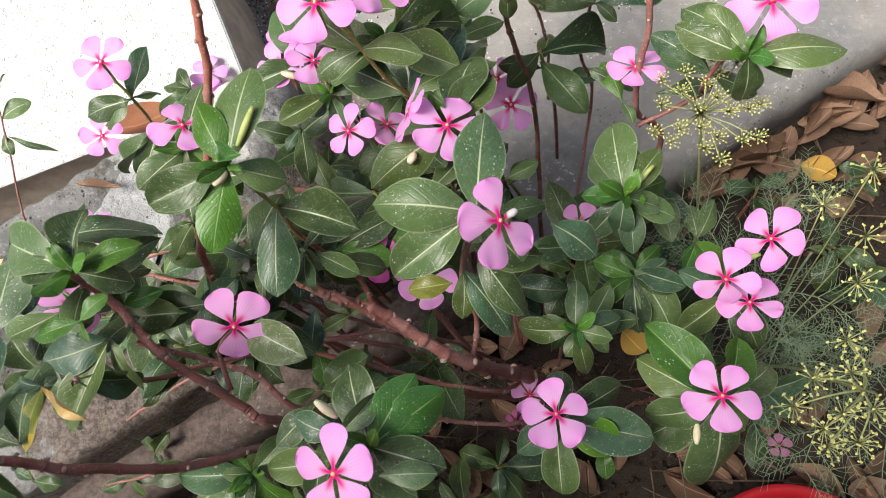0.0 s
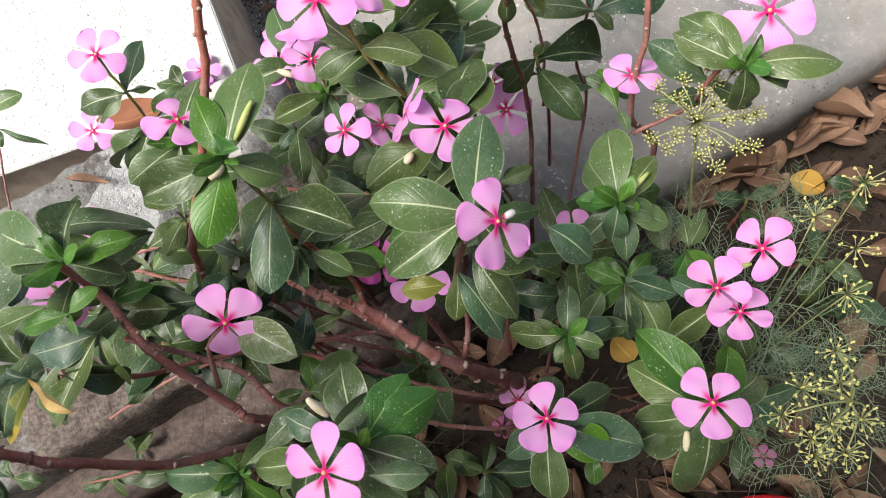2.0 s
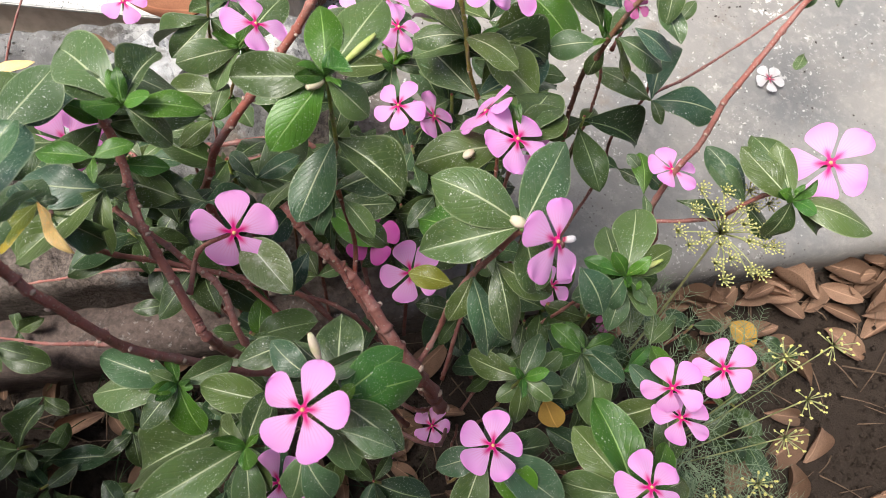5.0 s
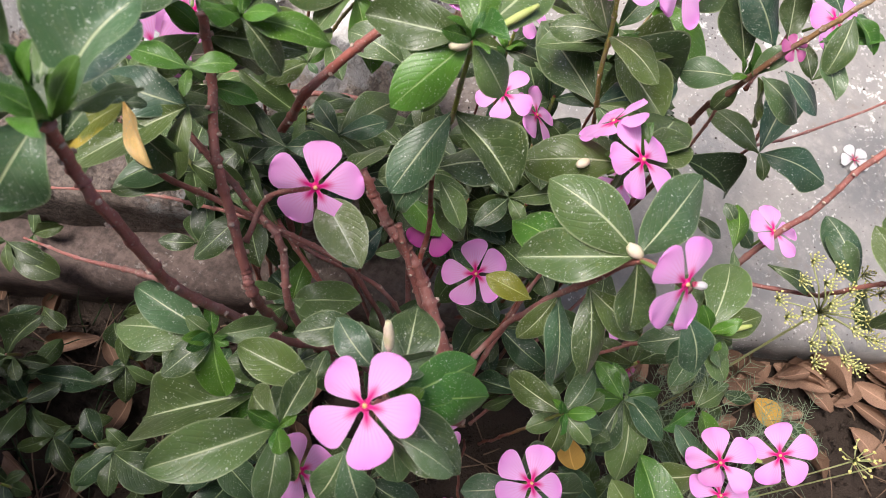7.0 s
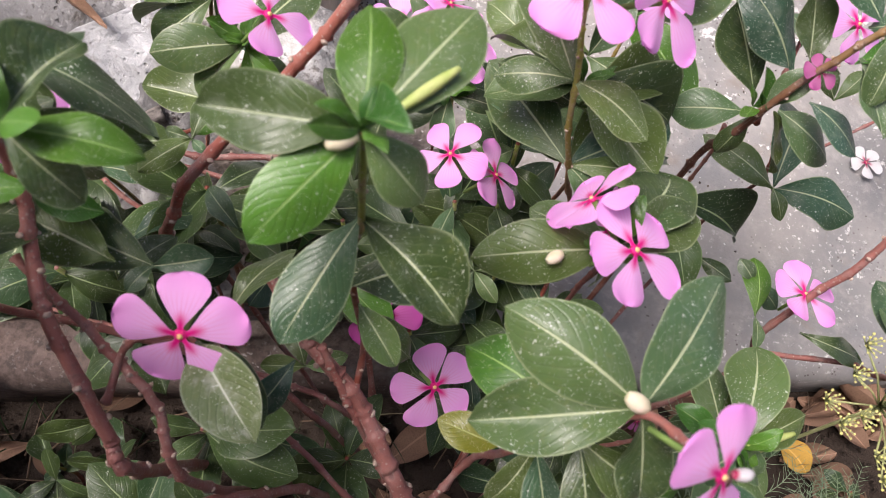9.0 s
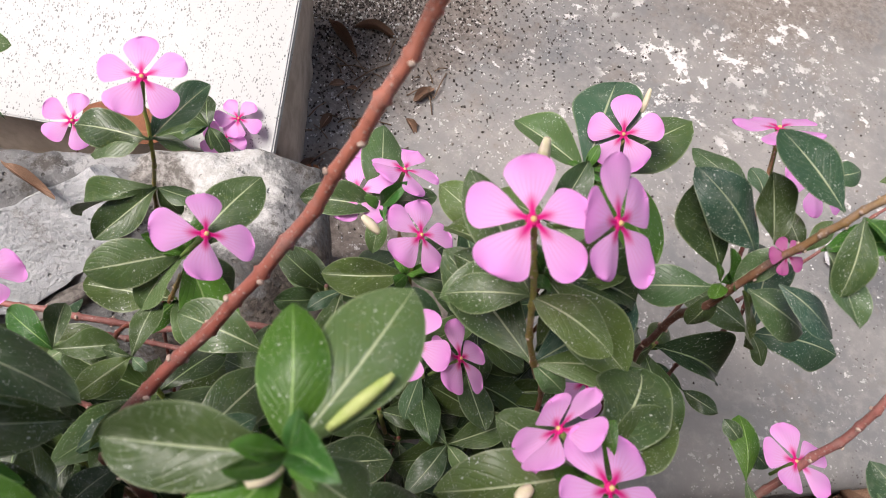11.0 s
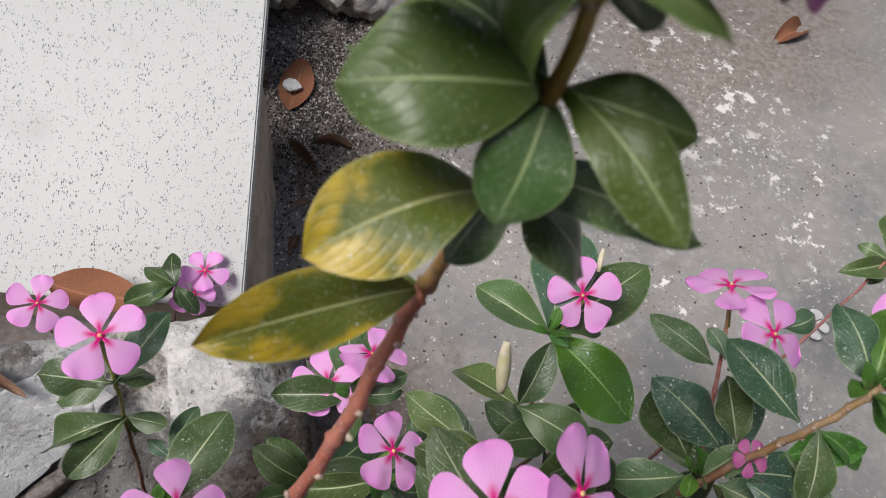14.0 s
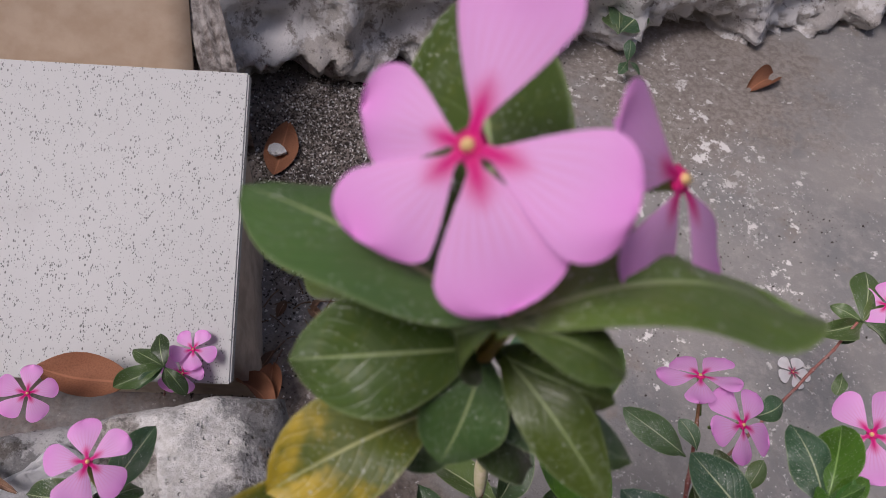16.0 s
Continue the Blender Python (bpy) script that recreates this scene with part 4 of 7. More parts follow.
flower(tall, (-0.149, 0.291, 0.658), (-0.297, -0.550, 0.780), (-0.813, 0.575, 0.095), 0.0240, uneven=((0.46, 0.78), (0.14, 1.08), (-0.18, 1.05), (0.16, 1.00), (0.26, 0.88)))
flower(tall, (-0.115, 0.306, 0.645), (0.667, -0.195, 0.719), (0.530, 0.803, -0.274), 0.0236, lost=(0, 4))
leaf(main, (-0.147, 0.144, 0.485), (-0.162, 0.176, 0.490), 0.44, BRIGHT)
leaf(main, (-0.147, 0.144, 0.485), (-0.137, 0.194, 0.485), 0.42)
leaf(main, (-0.147, 0.144, 0.485), (-0.189, 0.131, 0.481), 0.42)
leaf(main, (-0.147, 0.144, 0.485), (-0.161, 0.107, 0.470), 0.44, BRIGHT)
leaf(main, (-0.147, 0.144, 0.485), (-0.126, 0.142, 0.465), 0.50)
leaf(main, (-0.145, 0.140, 0.435), (-0.101, 0.125, 0.429), 0.42)
leaf(main, (-0.145, 0.140, 0.435), (-0.149, 0.094, 0.423), 0.42)
leaf(main, (-0.136, 0.123, 0.400), (-0.114, 0.111, 0.390), 0.42)
leaf(main, (-0.182, 0.103, 0.370), (-0.172, 0.138, 0.370), 0.40)
leaf(main, (-0.143, 0.125, 0.400), (-0.163, 0.110, 0.390), 0.45)
leaf(main, (-0.143, 0.125, 0.400), (-0.150, 0.108, 0.370), 0.40)
leaf(main, (-0.143, 0.125, 0.400), (-0.107, 0.162, 0.380), 0.45)
leaf(main, (-0.143, 0.125, 0.400), (-0.146, 0.128, 0.370), 0.50)
leaf(main, (-0.138, 0.130, 0.360), (-0.111, 0.126, 0.340), 0.42)
leaf(main, (-0.103, 0.236, 0.420), (-0.067, 0.229, 0.415), 0.46)
leaf(main, (-0.103, 0.236, 0.420), (-0.132, 0.227, 0.412), 0.42)
leaf(main, (-0.103, 0.236, 0.420), (-0.142, 0.270, 0.430), 0.40)
leaf(main, (-0.088, 0.231, 0.370), (-0.143, 0.269, 0.360), 0.40)
leaf(main, (-0.088, 0.231, 0.370), (-0.030, 0.251, 0.360), 0.36)
leaf(main, (-0.088, 0.231, 0.370), (-0.052, 0.282, 0.360), 0.42)
leaf(main, (-0.088, 0.231, 0.370), (-0.070, 0.228, 0.360), 0.50)
leaf(main, (-0.123, 0.287, 0.360), (-0.159, 0.301, 0.360), 0.45)
leaf(main, (-0.095, 0.261, 0.370), (-0.138, 0.264, 0.370), 0.42)
leaf(main, (-0.095, 0.261, 0.370), (-0.136, 0.257, 0.350), 0.40)
leaf(main, (-0.095, 0.261, 0.370), (-0.063, 0.272, 0.370), 0.45)
leaf(main, (-0.095, 0.261, 0.370), (-0.064, 0.299, 0.370), 0.45)
leaf(main, (-0.086, 0.244, 0.350), (-0.135, 0.256, 0.340), 0.38)
leaf(main, (-0.086, 0.244, 0.350), (-0.076, 0.295, 0.345), 0.40)
leaf(main, (-0.086, 0.244, 0.350), (-0.039, 0.286, 0.330), 0.40)
leaf(main, (-0.060, 0.190, 0.395), (-0.108, 0.164, 0.385), 0.42)
leaf(main, (-0.060, 0.190, 0.395), (-0.032, 0.227, 0.385), 0.45)
leaf(main, (-0.060, 0.190, 0.395), (-0.094, 0.205, 0.365), 0.40)
leaf(main, (-0.060, 0.190, 0.395), (-0.045, 0.245, 0.375), 0.42)
leaf(main, (-0.060, 0.190, 0.395), (-0.056, 0.186, 0.365), 0.45)
leaf(main, (-0.039, 0.126, 0.435), (-0.091, 0.134, 0.440), 0.46)
leaf(main, (-0.039, 0.126, 0.435), (-0.031, 0.177, 0.440), 0.46)
leaf(main, (-0.039, 0.126, 0.435), (-0.085, 0.100, 0.423), 0.40)
leaf(main, (-0.039, 0.126, 0.435), (-0.020, 0.106, 0.405), 0.45)
leaf(main, (-0.003, 0.121, 0.420), (0.018, 0.107, 0.400), 0.55)
leaf(main, (-0.046, 0.119, 0.410), (-0.095, 0.130, 0.390), 0.40)
leaf(main, (-0.045, 0.116, 0.400), (-0.010, 0.113, 0.388), 0.42)
leaf(main, (-0.045, 0.116, 0.400), (-0.023, 0.082, 0.380), 0.38)
leaf(main, (-0.055, 0.109, 0.385), (-0.032, 0.073, 0.365), 0.40)
leaf(main, (-0.055, 0.109, 0.385), (-0.060, 0.085, 0.365), 0.40)
leaf(main, (-0.064, 0.106, 0.370), (-0.091, 0.104, 0.370), 0.50, OLIVE)
leaf(main, (0.041, 0.161, 0.330), (0.067, 0.191, 0.330), 0.40)
leaf(main, (0.041, 0.161, 0.330), (0.039, 0.215, 0.320), 0.45)
leaf(main, (0.041, 0.161, 0.330), (0.063, 0.159, 0.310), 0.45)
leaf(main, (0.041, 0.161, 0.330), (0.036, 0.144, 0.300), 0.45)
leaf(main, (0.041, 0.161, 0.330), (0.024, 0.166, 0.320), 0.45)
leaf(main, (0.043, 0.167, 0.310), (0.015, 0.172, 0.310), 0.45)
leaf(main, (0.043, 0.167, 0.310), (0.046, 0.220, 0.305), 0.45)
leaf(main, (0.043, 0.167, 0.310), (0.066, 0.192, 0.320), 0.45)
leaf(main, (0.043, 0.167, 0.310), (0.045, 0.131, 0.300), 0.42)
leaf(main, (0.043, 0.167, 0.310), (0.074, 0.154, 0.300), 0.42)
leaf(main, (0.043, 0.167, 0.310), (0.027, 0.210, 0.290), 0.40)
leaf(main, (0.043, 0.167, 0.310), (0.017, 0.148, 0.290), 0.42)
leaf(main, (0.043, 0.167, 0.310), (0.073, 0.183, 0.290), 0.42)
leaf(main, (0.076, 0.211, 0.200), (0.097, 0.178, 0.200), 0.42)
leaf(main, (0.076, 0.211, 0.200), (0.084, 0.163, 0.200), 0.40)
leaf(main, (0.003, 0.090, 0.260), (0.007, 0.126, 0.260), 0.42)
leaf(main, (0.003, 0.090, 0.260), (0.028, 0.082, 0.260), 0.42)
leaf(main, (0.003, 0.090, 0.260), (-0.020, 0.101, 0.260), 0.42)
leaf(main, (0.003, 0.090, 0.260), (0.008, 0.060, 0.250), 0.40)
leaf(main, (0.003, 0.090, 0.260), (-0.038, 0.098, 0.240), 0.40)
leaf(main, (0.003, 0.090, 0.260), (0.036, 0.100, 0.240), 0.42)
leaf(main, (0.051, 0.138, 0.200), (0.021, 0.154, 0.200), 0.42)
leaf(main, (0.051, 0.138, 0.200), (0.079, 0.122, 0.200), 0.42)
leaf(main, (0.051, 0.138, 0.200), (0.051, 0.094, 0.190), 0.42)
leaf(main, (0.051, 0.138, 0.200), (0.022, 0.117, 0.200), 0.42)
leaf(main, (0.051, 0.138, 0.200), (0.078, 0.149, 0.200), 0.42)
leaf(main, (-0.013, 0.027, 0.315), (-0.007, 0.058, 0.305), 0.45)
leaf(main, (-0.013, 0.027, 0.315), (-0.039, 0.009, 0.310), 0.50)
leaf(main, (-0.013, 0.027, 0.315), (0.024, 0.010, 0.305), 0.50, BRIGHT)
leaf(main, (-0.013, 0.027, 0.315), (0.044, 0.014, 0.295), 0.42)
leaf(main, (-0.013, 0.027, 0.315), (0.029, 0.049, 0.285), 0.42)
leaf(main, (-0.013, 0.027, 0.315), (-0.014, -0.018, 0.295), 0.42)
leaf(main, (0.015, 0.010, 0.280), (0.014, -0.010, 0.280), 0.50)
leaf(main, (0.086, 0.034, 0.300), (0.047, 0.085, 0.295), 0.40)
leaf(main, (0.086, 0.034, 0.300), (0.040, 0.064, 0.290), 0.42)
leaf(main, (0.086, 0.034, 0.300), (0.043, 0.029, 0.280), 0.45)
leaf(main, (0.086, 0.034, 0.300), (0.044, 0.016, 0.270), 0.45)
leaf(main, (0.086, 0.034, 0.300), (0.102, 0.016, 0.280), 0.45)
leaf(main, (0.086, 0.034, 0.300), (0.121, 0.055, 0.280), 0.42)
leaf(main, (0.086, 0.034, 0.300), (0.105, 0.074, 0.280), 0.42)
leaf(main, (0.086, 0.034, 0.300), (0.075, -0.017, 0.250), 0.50)
leaf(main, (0.129, 0.044, 0.220), (0.160, 0.052, 0.220), 0.42)
leaf(main, (0.129, 0.044, 0.220), (0.145, 0.024, 0.220), 0.42)
leaf(main, (0.112, 0.111, 0.240), (0.080, 0.131, 0.240), 0.40)
leaf(main, (0.112, 0.111, 0.240), (0.075, 0.087, 0.230), 0.42)
leaf(main, (0.112, 0.111, 0.240), (0.131, 0.072, 0.220), 0.45)
leaf(main, (0.112, 0.111, 0.240), (0.096, 0.153, 0.230), 0.40)
leaf(main, (-0.097, 0.016, 0.430), (-0.060, 0.005, 0.430), 0.50)
leaf(main, (-0.097, 0.016, 0.430), (-0.111, 0.058, 0.420), 0.46)
leaf(main, (-0.097, 0.016, 0.430), (-0.076, 0.050, 0.420), 0.46)
leaf(main, (-0.097, 0.016, 0.430), (-0.063, 0.042, 0.410), 0.42)
leaf(main, (-0.097, 0.016, 0.430), (-0.079, -0.009, 0.410), 0.45)
leaf(main, (-0.128, 0.037, 0.420), (-0.101, 0.029, 0.410), 0.50)
leaf(main, (-0.128, 0.037, 0.420), (-0.149, 0.018, 0.420), 0.50)
leaf(main, (-0.112, 0.022, 0.430), (-0.136, 0.032, 0.430), 0.50)
leaf(main, (-0.112, 0.022, 0.430), (-0.093, 0.041, 0.430), 0.42)
leaf(main, (-0.092, 0.003, 0.430), (-0.064, 0.003, 0.430), 0.42)
leaf(main, (-0.104, -0.011, 0.420), (-0.086, -0.025, 0.400), 0.50)
leaf(main, (-0.104, -0.011, 0.420), (-0.104, -0.032, 0.400), 0.50)
leaf(main, (-0.134, -0.016, 0.400), (-0.171, -0.059, 0.400), 0.38)
leaf(main, (-0.134, -0.016, 0.400), (-0.137, 0.012, 0.390), 0.42)
leaf(main, (-0.134, -0.016, 0.400), (-0.154, -0.010, 0.380), 0.50)
leaf(main, (-0.134, -0.016, 0.400), (-0.116, -0.031, 0.390), 0.42)
leaf(main, (-0.134, -0.016, 0.400), (-0.120, -0.047, 0.390), 0.40)
leaf(main, (-0.135, 0.010, 0.370), (-0.176, 0.006, 0.370), 0.45)
leaf(main, (-0.135, 0.010, 0.370), (-0.138, 0.027, 0.370), 0.42)
leaf(main, (-0.191, 0.004, 0.360), (-0.237, 0.004, 0.360), 0.42)
leaf(main, (-0.191, 0.004, 0.360), (-0.168, 0.026, 0.360), 0.42)
leaf(main, (-0.191, 0.004, 0.360), (-0.201, -0.025, 0.355), 0.48)
leaf(main, (-0.191, 0.004, 0.360), (-0.240, -0.016, 0.340), 0.42)
leaf(main, (-0.191, 0.004, 0.360), (-0.172, -0.016, 0.340), 0.50)
leaf(main, (-0.191, 0.004, 0.360), (-0.205, 0.004, 0.370), 0.45)
leaf(main, (-0.158, -0.003, 0.330), (-0.182, 0.015, 0.330), 0.50)
leaf(main, (-0.158, -0.003, 0.330), (-0.178, -0.030, 0.310), 0.42)
leaf(main, (-0.158, -0.003, 0.330), (-0.213, -0.050, 0.290), 0.40)
leaf(main, (-0.177, 0.091, 0.370), (-0.149, 0.071, 0.365), 0.46, DUSTY)
leaf(main, (-0.218, 0.106, 0.370), (-0.268, 0.105, 0.370), 0.44)
leaf(main, (-0.218, 0.106, 0.370), (-0.198, 0.119, 0.375), 0.55)
leaf(main, (-0.218, 0.106, 0.370), (-0.221, 0.092, 0.370), 0.50)
leaf(main, (-0.210, 0.145, 0.330), (-0.190, 0.171, 0.330), 0.42)
leaf(main, (-0.210, 0.145, 0.330), (-0.234, 0.156, 0.330), 0.40)
leaf(main, (-0.210, 0.145, 0.330), (-0.190, 0.147, 0.310), 0.42)
leaf(main, (-0.210, 0.145, 0.330), (-0.198, 0.197, 0.310), 0.40)
leaf(main, (-0.194, 0.192, 0.360), (-0.235, 0.192, 0.360), 0.46)
leaf(main, (-0.250, 0.171, 0.340), (-0.262, 0.145, 0.340), 0.42)
leaf(main, (-0.250, 0.171, 0.340), (-0.254, 0.199, 0.340), 0.40)
leaf(main, (-0.250, 0.171, 0.340), (-0.241, 0.168, 0.340), 0.50)
leaf(main, (-0.250, 0.171, 0.340), (-0.263, 0.169, 0.340), 0.42)
leaf(main, (-0.160, 0.111, 0.270), (-0.181, 0.101, 0.270), 0.45)
leaf(main, (-0.160, 0.111, 0.270), (-0.143, 0.127, 0.270), 0.42)
leaf(main, (-0.160, 0.111, 0.270), (-0.181, 0.130, 0.270), 0.42)
leaf(main, (-0.177, 0.169, 0.250), (-0.129, 0.154, 0.250), 0.42)
leaf(main, (-0.177, 0.169, 0.250), (-0.197, 0.155, 0.250), 0.42)
leaf(main, (-0.177, 0.169, 0.250), (-0.128, 0.192, 0.250), 0.42)
leaf(main, (-0.103, 0.213, 0.240), (-0.129, 0.224, 0.240), 0.42)
leaf(main, (-0.103, 0.213, 0.240), (-0.073, 0.240, 0.240), 0.42)
leaf(main, (-0.103, 0.213, 0.240), (-0.082, 0.201, 0.240), 0.42)
leaf(main, (-0.103, 0.213, 0.240), (-0.114, 0.179, 0.240), 0.42)
leaf(main, (0.012, 0.098, 0.220), (0.032, 0.128, 0.220), 0.42)
leaf(main, (0.012, 0.098, 0.220), (-0.007, 0.076, 0.220), 0.42)
leaf(main, (0.012, 0.098, 0.220), (0.050, 0.101, 0.220), 0.42)
leaf(main, (0.012, 0.098, 0.220), (0.025, 0.077, 0.220), 0.42)
leaf(main, (0.053, 0.143, 0.200), (0.032, 0.160, 0.200), 0.42)
leaf(main, (0.053, 0.143, 0.200), (0.074, 0.161, 0.200), 0.42)
leaf(main, (0.053, 0.143, 0.200), (0.079, 0.087, 0.180), 0.42)
leaf(main, (0.053, 0.143, 0.200), (0.090, 0.127, 0.200), 0.42)
leaf(main, (0.103, 0.164, 0.200), (0.087, 0.135, 0.200), 0.42)
leaf(main, (0.103, 0.164, 0.200), (0.120, 0.195, 0.200), 0.42)
leaf(main, (0.103, 0.164, 0.200), (0.100, 0.193, 0.200), 0.42)
bud(main, (-0.141, 0.152, 0.488), (-0.132, 0.169, 0.492), 0.0018, GREEN_BUD)
bud(main, (-0.147, 0.141, 0.486), (-0.152, 0.134, 0.488), 0.0024)
bud(main, (-0.038, 0.126, 0.437), (-0.046, 0.126, 0.440), 0.0032)
bud(main, (-0.110, 0.030, 0.440), (-0.116, 0.037, 0.452), 0.0023)
bud(main, (0.043, 0.162, 0.335), (0.060, 0.177, 0.338), 0.0020, GREEN_BUD)
bud(main, (-0.077, 0.177, 0.400), (-0.081, 0.171, 0.400), 0.0026)
rosette(main, (-0.069, 0.165, 0.100), 6, .045)
rosette(main, (-0.181, 0.071, 0.180), 6, .045)
rosette(main, (-0.226, 0.202, 0.220), 6, .05)
rosette(main, (-0.187, 0.200, 0.250), 6, .05)
rosette(main, (-0.122, 0.166, 0.220), 6, .05)
rosette(main, (-0.095, 0.198, 0.200), 6, .05)
rosette(main, (-0.089, 0.244, 0.220), 6, .05)
rosette(main, (-0.044, 0.232, 0.200), 6, .05)
rosette(main, (0.004, 0.164, 0.150), 6, .045)
rosette(main, (-0.004, 0.124, 0.120), 6, .045)
rosette(main, (0.014, 0.170, 0.200), 6, .05)
rosette(main, (0.049, 0.171, 0.200), 5, .045)
rosette(main, (-0.001, 0.168, 0.050), 6, .045)
rosette(main, (-0.166, 0.026, 0.250), 6, .05)
rosette(main, (-0.274, 0.126, 0.280), 6, .05)
rosette(main, (-0.296, 0.096, 0.280), 5, .05)
rosette(main, (-0.255, 0.171, 0.280), 6, .05)
rosette(main, (-0.114, 0.283, 0.280), 6, .05)
rosette(main, (-0.133, 0.244, 0.250), 6, .05)
rosette(main, (-0.069, 0.328, 0.280), 6, .05)
rosette(main, (-0.203, 0.262, 0.270), 6, .05)
rosette(main, (-0.053, 0.153, 0.150), 6, .045)
rosette(main, (-0.194, 0.060, 0.250), 6, .05)
rosette(main, (-0.121, 0.084, 0.180), 6, .05)
rosette(main, (-0.263, 0.158, 0.250), 6, .05)
rosette(main, (-0.342, 0.127, 0.250), 5, .05)
rosette(main, (-0.361, 0.124, 0.280), 6, .05)
rosette(main, (-0.063, 0.202, 0.200), 6, .05)
rosette(main, (-0.147, 0.214, 0.250), 6, .05)
rosette(main, (-0.204, 0.163, 0.250), 6, .05)
young(main, (-0.147, 0.144, 0.485))
young(main, (-0.060, 0.190, 0.395))
young(main, (0.041, 0.161, 0.330))
young(main, (0.043, 0.167, 0.310))
young(main, (0.003, 0.090, 0.260))
young(main, (-0.013, 0.027, 0.315))
young(main, (0.086, 0.034, 0.300))
young(main, (-0.097, 0.016, 0.430))
young(main, (-0.134, -0.016, 0.400))
young(main, (-0.191, 0.004, 0.360))
flower(main, (-0.183, 0.084, 0.404), (0.315, -0.440, 0.841), (-0.250, -0.740, -0.624), 0.0230)
leaf(main, (-0.181, 0.086, 0.392), (-0.144, 0.065, 0.392), 0.50, CHALKY)
flower(main, (-0.106, 0.005, 0.455), (-0.295, -0.208, 0.933), (0.594, -0.804, 0.009), 0.0216)
flower(main, (-0.012, 0.030, 0.336), (0.030, 0.278, 0.960), (0.904, 0.403, -0.145), 0.0207)
flower(main, (-0.024, 0.110, 0.468), (0.671, -0.284, 0.685), (0.612, 0.734, -0.295), 0.0209, gap=0)
flower(main, (-0.055, 0.184, 0.416), (0.364, 0.104, 0.925), (-0.730, -0.584, 0.353), 0.0223)
flower(main, (-0.077, 0.196, 0.414), (-0.793, 0.262, 0.550), (0.561, -0.038, 0.827), 0.0189)
flower(main, (-0.095, 0.128, 0.296), (0.354, -0.285, 0.891), (-0.641, 0.619, 0.453), 0.0217)
flower(main, (-0.141, 0.231, 0.329), (-0.316, -0.147, 0.937), (-0.811, 0.555, -0.186), 0.0197)
flower(main, (-0.116, 0.238, 0.317), (0.504, 0.379, 0.776), (0.376, 0.713, -0.592), 0.0200)
flower(main, (-0.138, 0.159, 0.250), (0.210, -0.221, 0.952), (-0.223, 0.938, 0.267), 0.0225, 5, DEEP)
flower(main, (0.060, 0.261, 0.310), (0.033, 0.159, 0.987), (-0.989, -0.138, 0.055), 0.0199)
flower(main, (0.079, 0.035, 0.350), (0.057, 0.285, 0.957), (-0.569, 0.797, -0.203), 0.0214)
flower(main, (-0.114, 0.241, 0.462), (0.130, -0.030, 0.991), (-0.979, -0.164, 0.124), 0.0229)
flower(main, (-0.087, 0.256, 0.456), (0.689, -0.035, 0.724), (0.710, -0.169, -0.684), 0.0228)
flower(main, (-0.045, 0.056, 0.100), (-0.076, -0.110, 0.991), (-0.015, 0.994, 0.109), 0.0180)
flower(main, (-0.118, -0.027, 0.360), (0.053, -0.491, 0.870), (0.199, -0.848, -0.491), 0.0180)
flower(main, (-0.046, 0.327, 0.200), (0.027, -0.731, 0.682), (0.510, 0.597, 0.619), 0.0203)
flower(main, (-0.034, 0.290, 0.220), (0.232, -0.403, 0.885), (0.531, -0.710, -0.462), 0.0248)
flower(main, (0.013, 0.186, 0.200), (0.414, -0.267, 0.870), (0.521, 0.853, 0.014), 0.0180)
leaf(left, (-0.226, 0.022, 0.523), (-0.220, 0.057, 0.544), 0.58, LIT_GREEN)
leaf(left, (-0.231, 0.019, 0.521), (-0.234, -0.011, 0.504), 0.66, LIT_GREEN)
leaf(left, (-0.243, 0.026, 0.532), (-0.262, 0.027, 0.549), 0.68, LIT_GREEN)
leaf(left, (-0.228, 0.024, 0.517), (-0.216, 0.044, 0.517), 0.42, LIT_GREEN)
leaf(left, (-0.233, 0.021, 0.525), (-0.259, 0.002, 0.528), 0.62, LIT_GREEN)
leaf(left, (-0.232, 0.024, 0.530), (-0.241, 0.045, 0.532), 0.45, LIT_GREEN)
leaf(left, (-0.232, 0.022, 0.532), (-0.236, 0.024, 0.546), 0.40, BRIGHT)
leaf(left, (-0.232, 0.022, 0.532), (-0.229, 0.029, 0.549), 0.38, BRIGHT)
leaf(left, (-0.235, 0.020, 0.516), (-0.240, -0.011, 0.483), 0.36, LIT_GREEN)
leaf(left, (-0.246, 0.023, 0.480), (-0.254, 0.063, 0.460), 0.45, DUSTY)
leaf(left, (-0.246, 0.023, 0.480), (-0.280, 0.041, 0.480), 0.50, DUSTY)
leaf(left, (-0.269, 0.058, 0.420), (-0.246, 0.060, 0.390), 0.45)
leaf(left, (-0.269, 0.058, 0.420), (-0.286, 0.032, 0.390), 0.45)
leaf(left, (-0.267, 0.114, 0.420), (-0.221, 0.135, 0.420), 0.34)
leaf(left, (-0.267, 0.114, 0.420), (-0.254, 0.130, 0.430), 0.45)
leaf(left, (-0.267, 0.114, 0.420), (-0.287, 0.115, 0.420), 0.42)
leaf(left, (-0.267, 0.114, 0.420), (-0.240, 0.123, 0.400), 0.50)
leaf(left, (-0.267, 0.114, 0.420), (-0.288, 0.088, 0.400), 0.42)
leaf(left, (-0.263, 0.105, 0.390), (-0.271, 0.084, 0.390), 0.42)
leaf(left, (-0.263, 0.105, 0.390), (-0.237, 0.112, 0.390), 0.42)
leaf(left, (-0.263, 0.105, 0.390), (-0.267, 0.132, 0.400), 0.42)
leaf(left, (-0.263, 0.105, 0.390), (-0.287, 0.105, 0.390), 0.40, BRIGHT)
leaf(left, (-0.271, 0.100, 0.400), (-0.294, 0.099, 0.400), 0.42, BRIGHT)
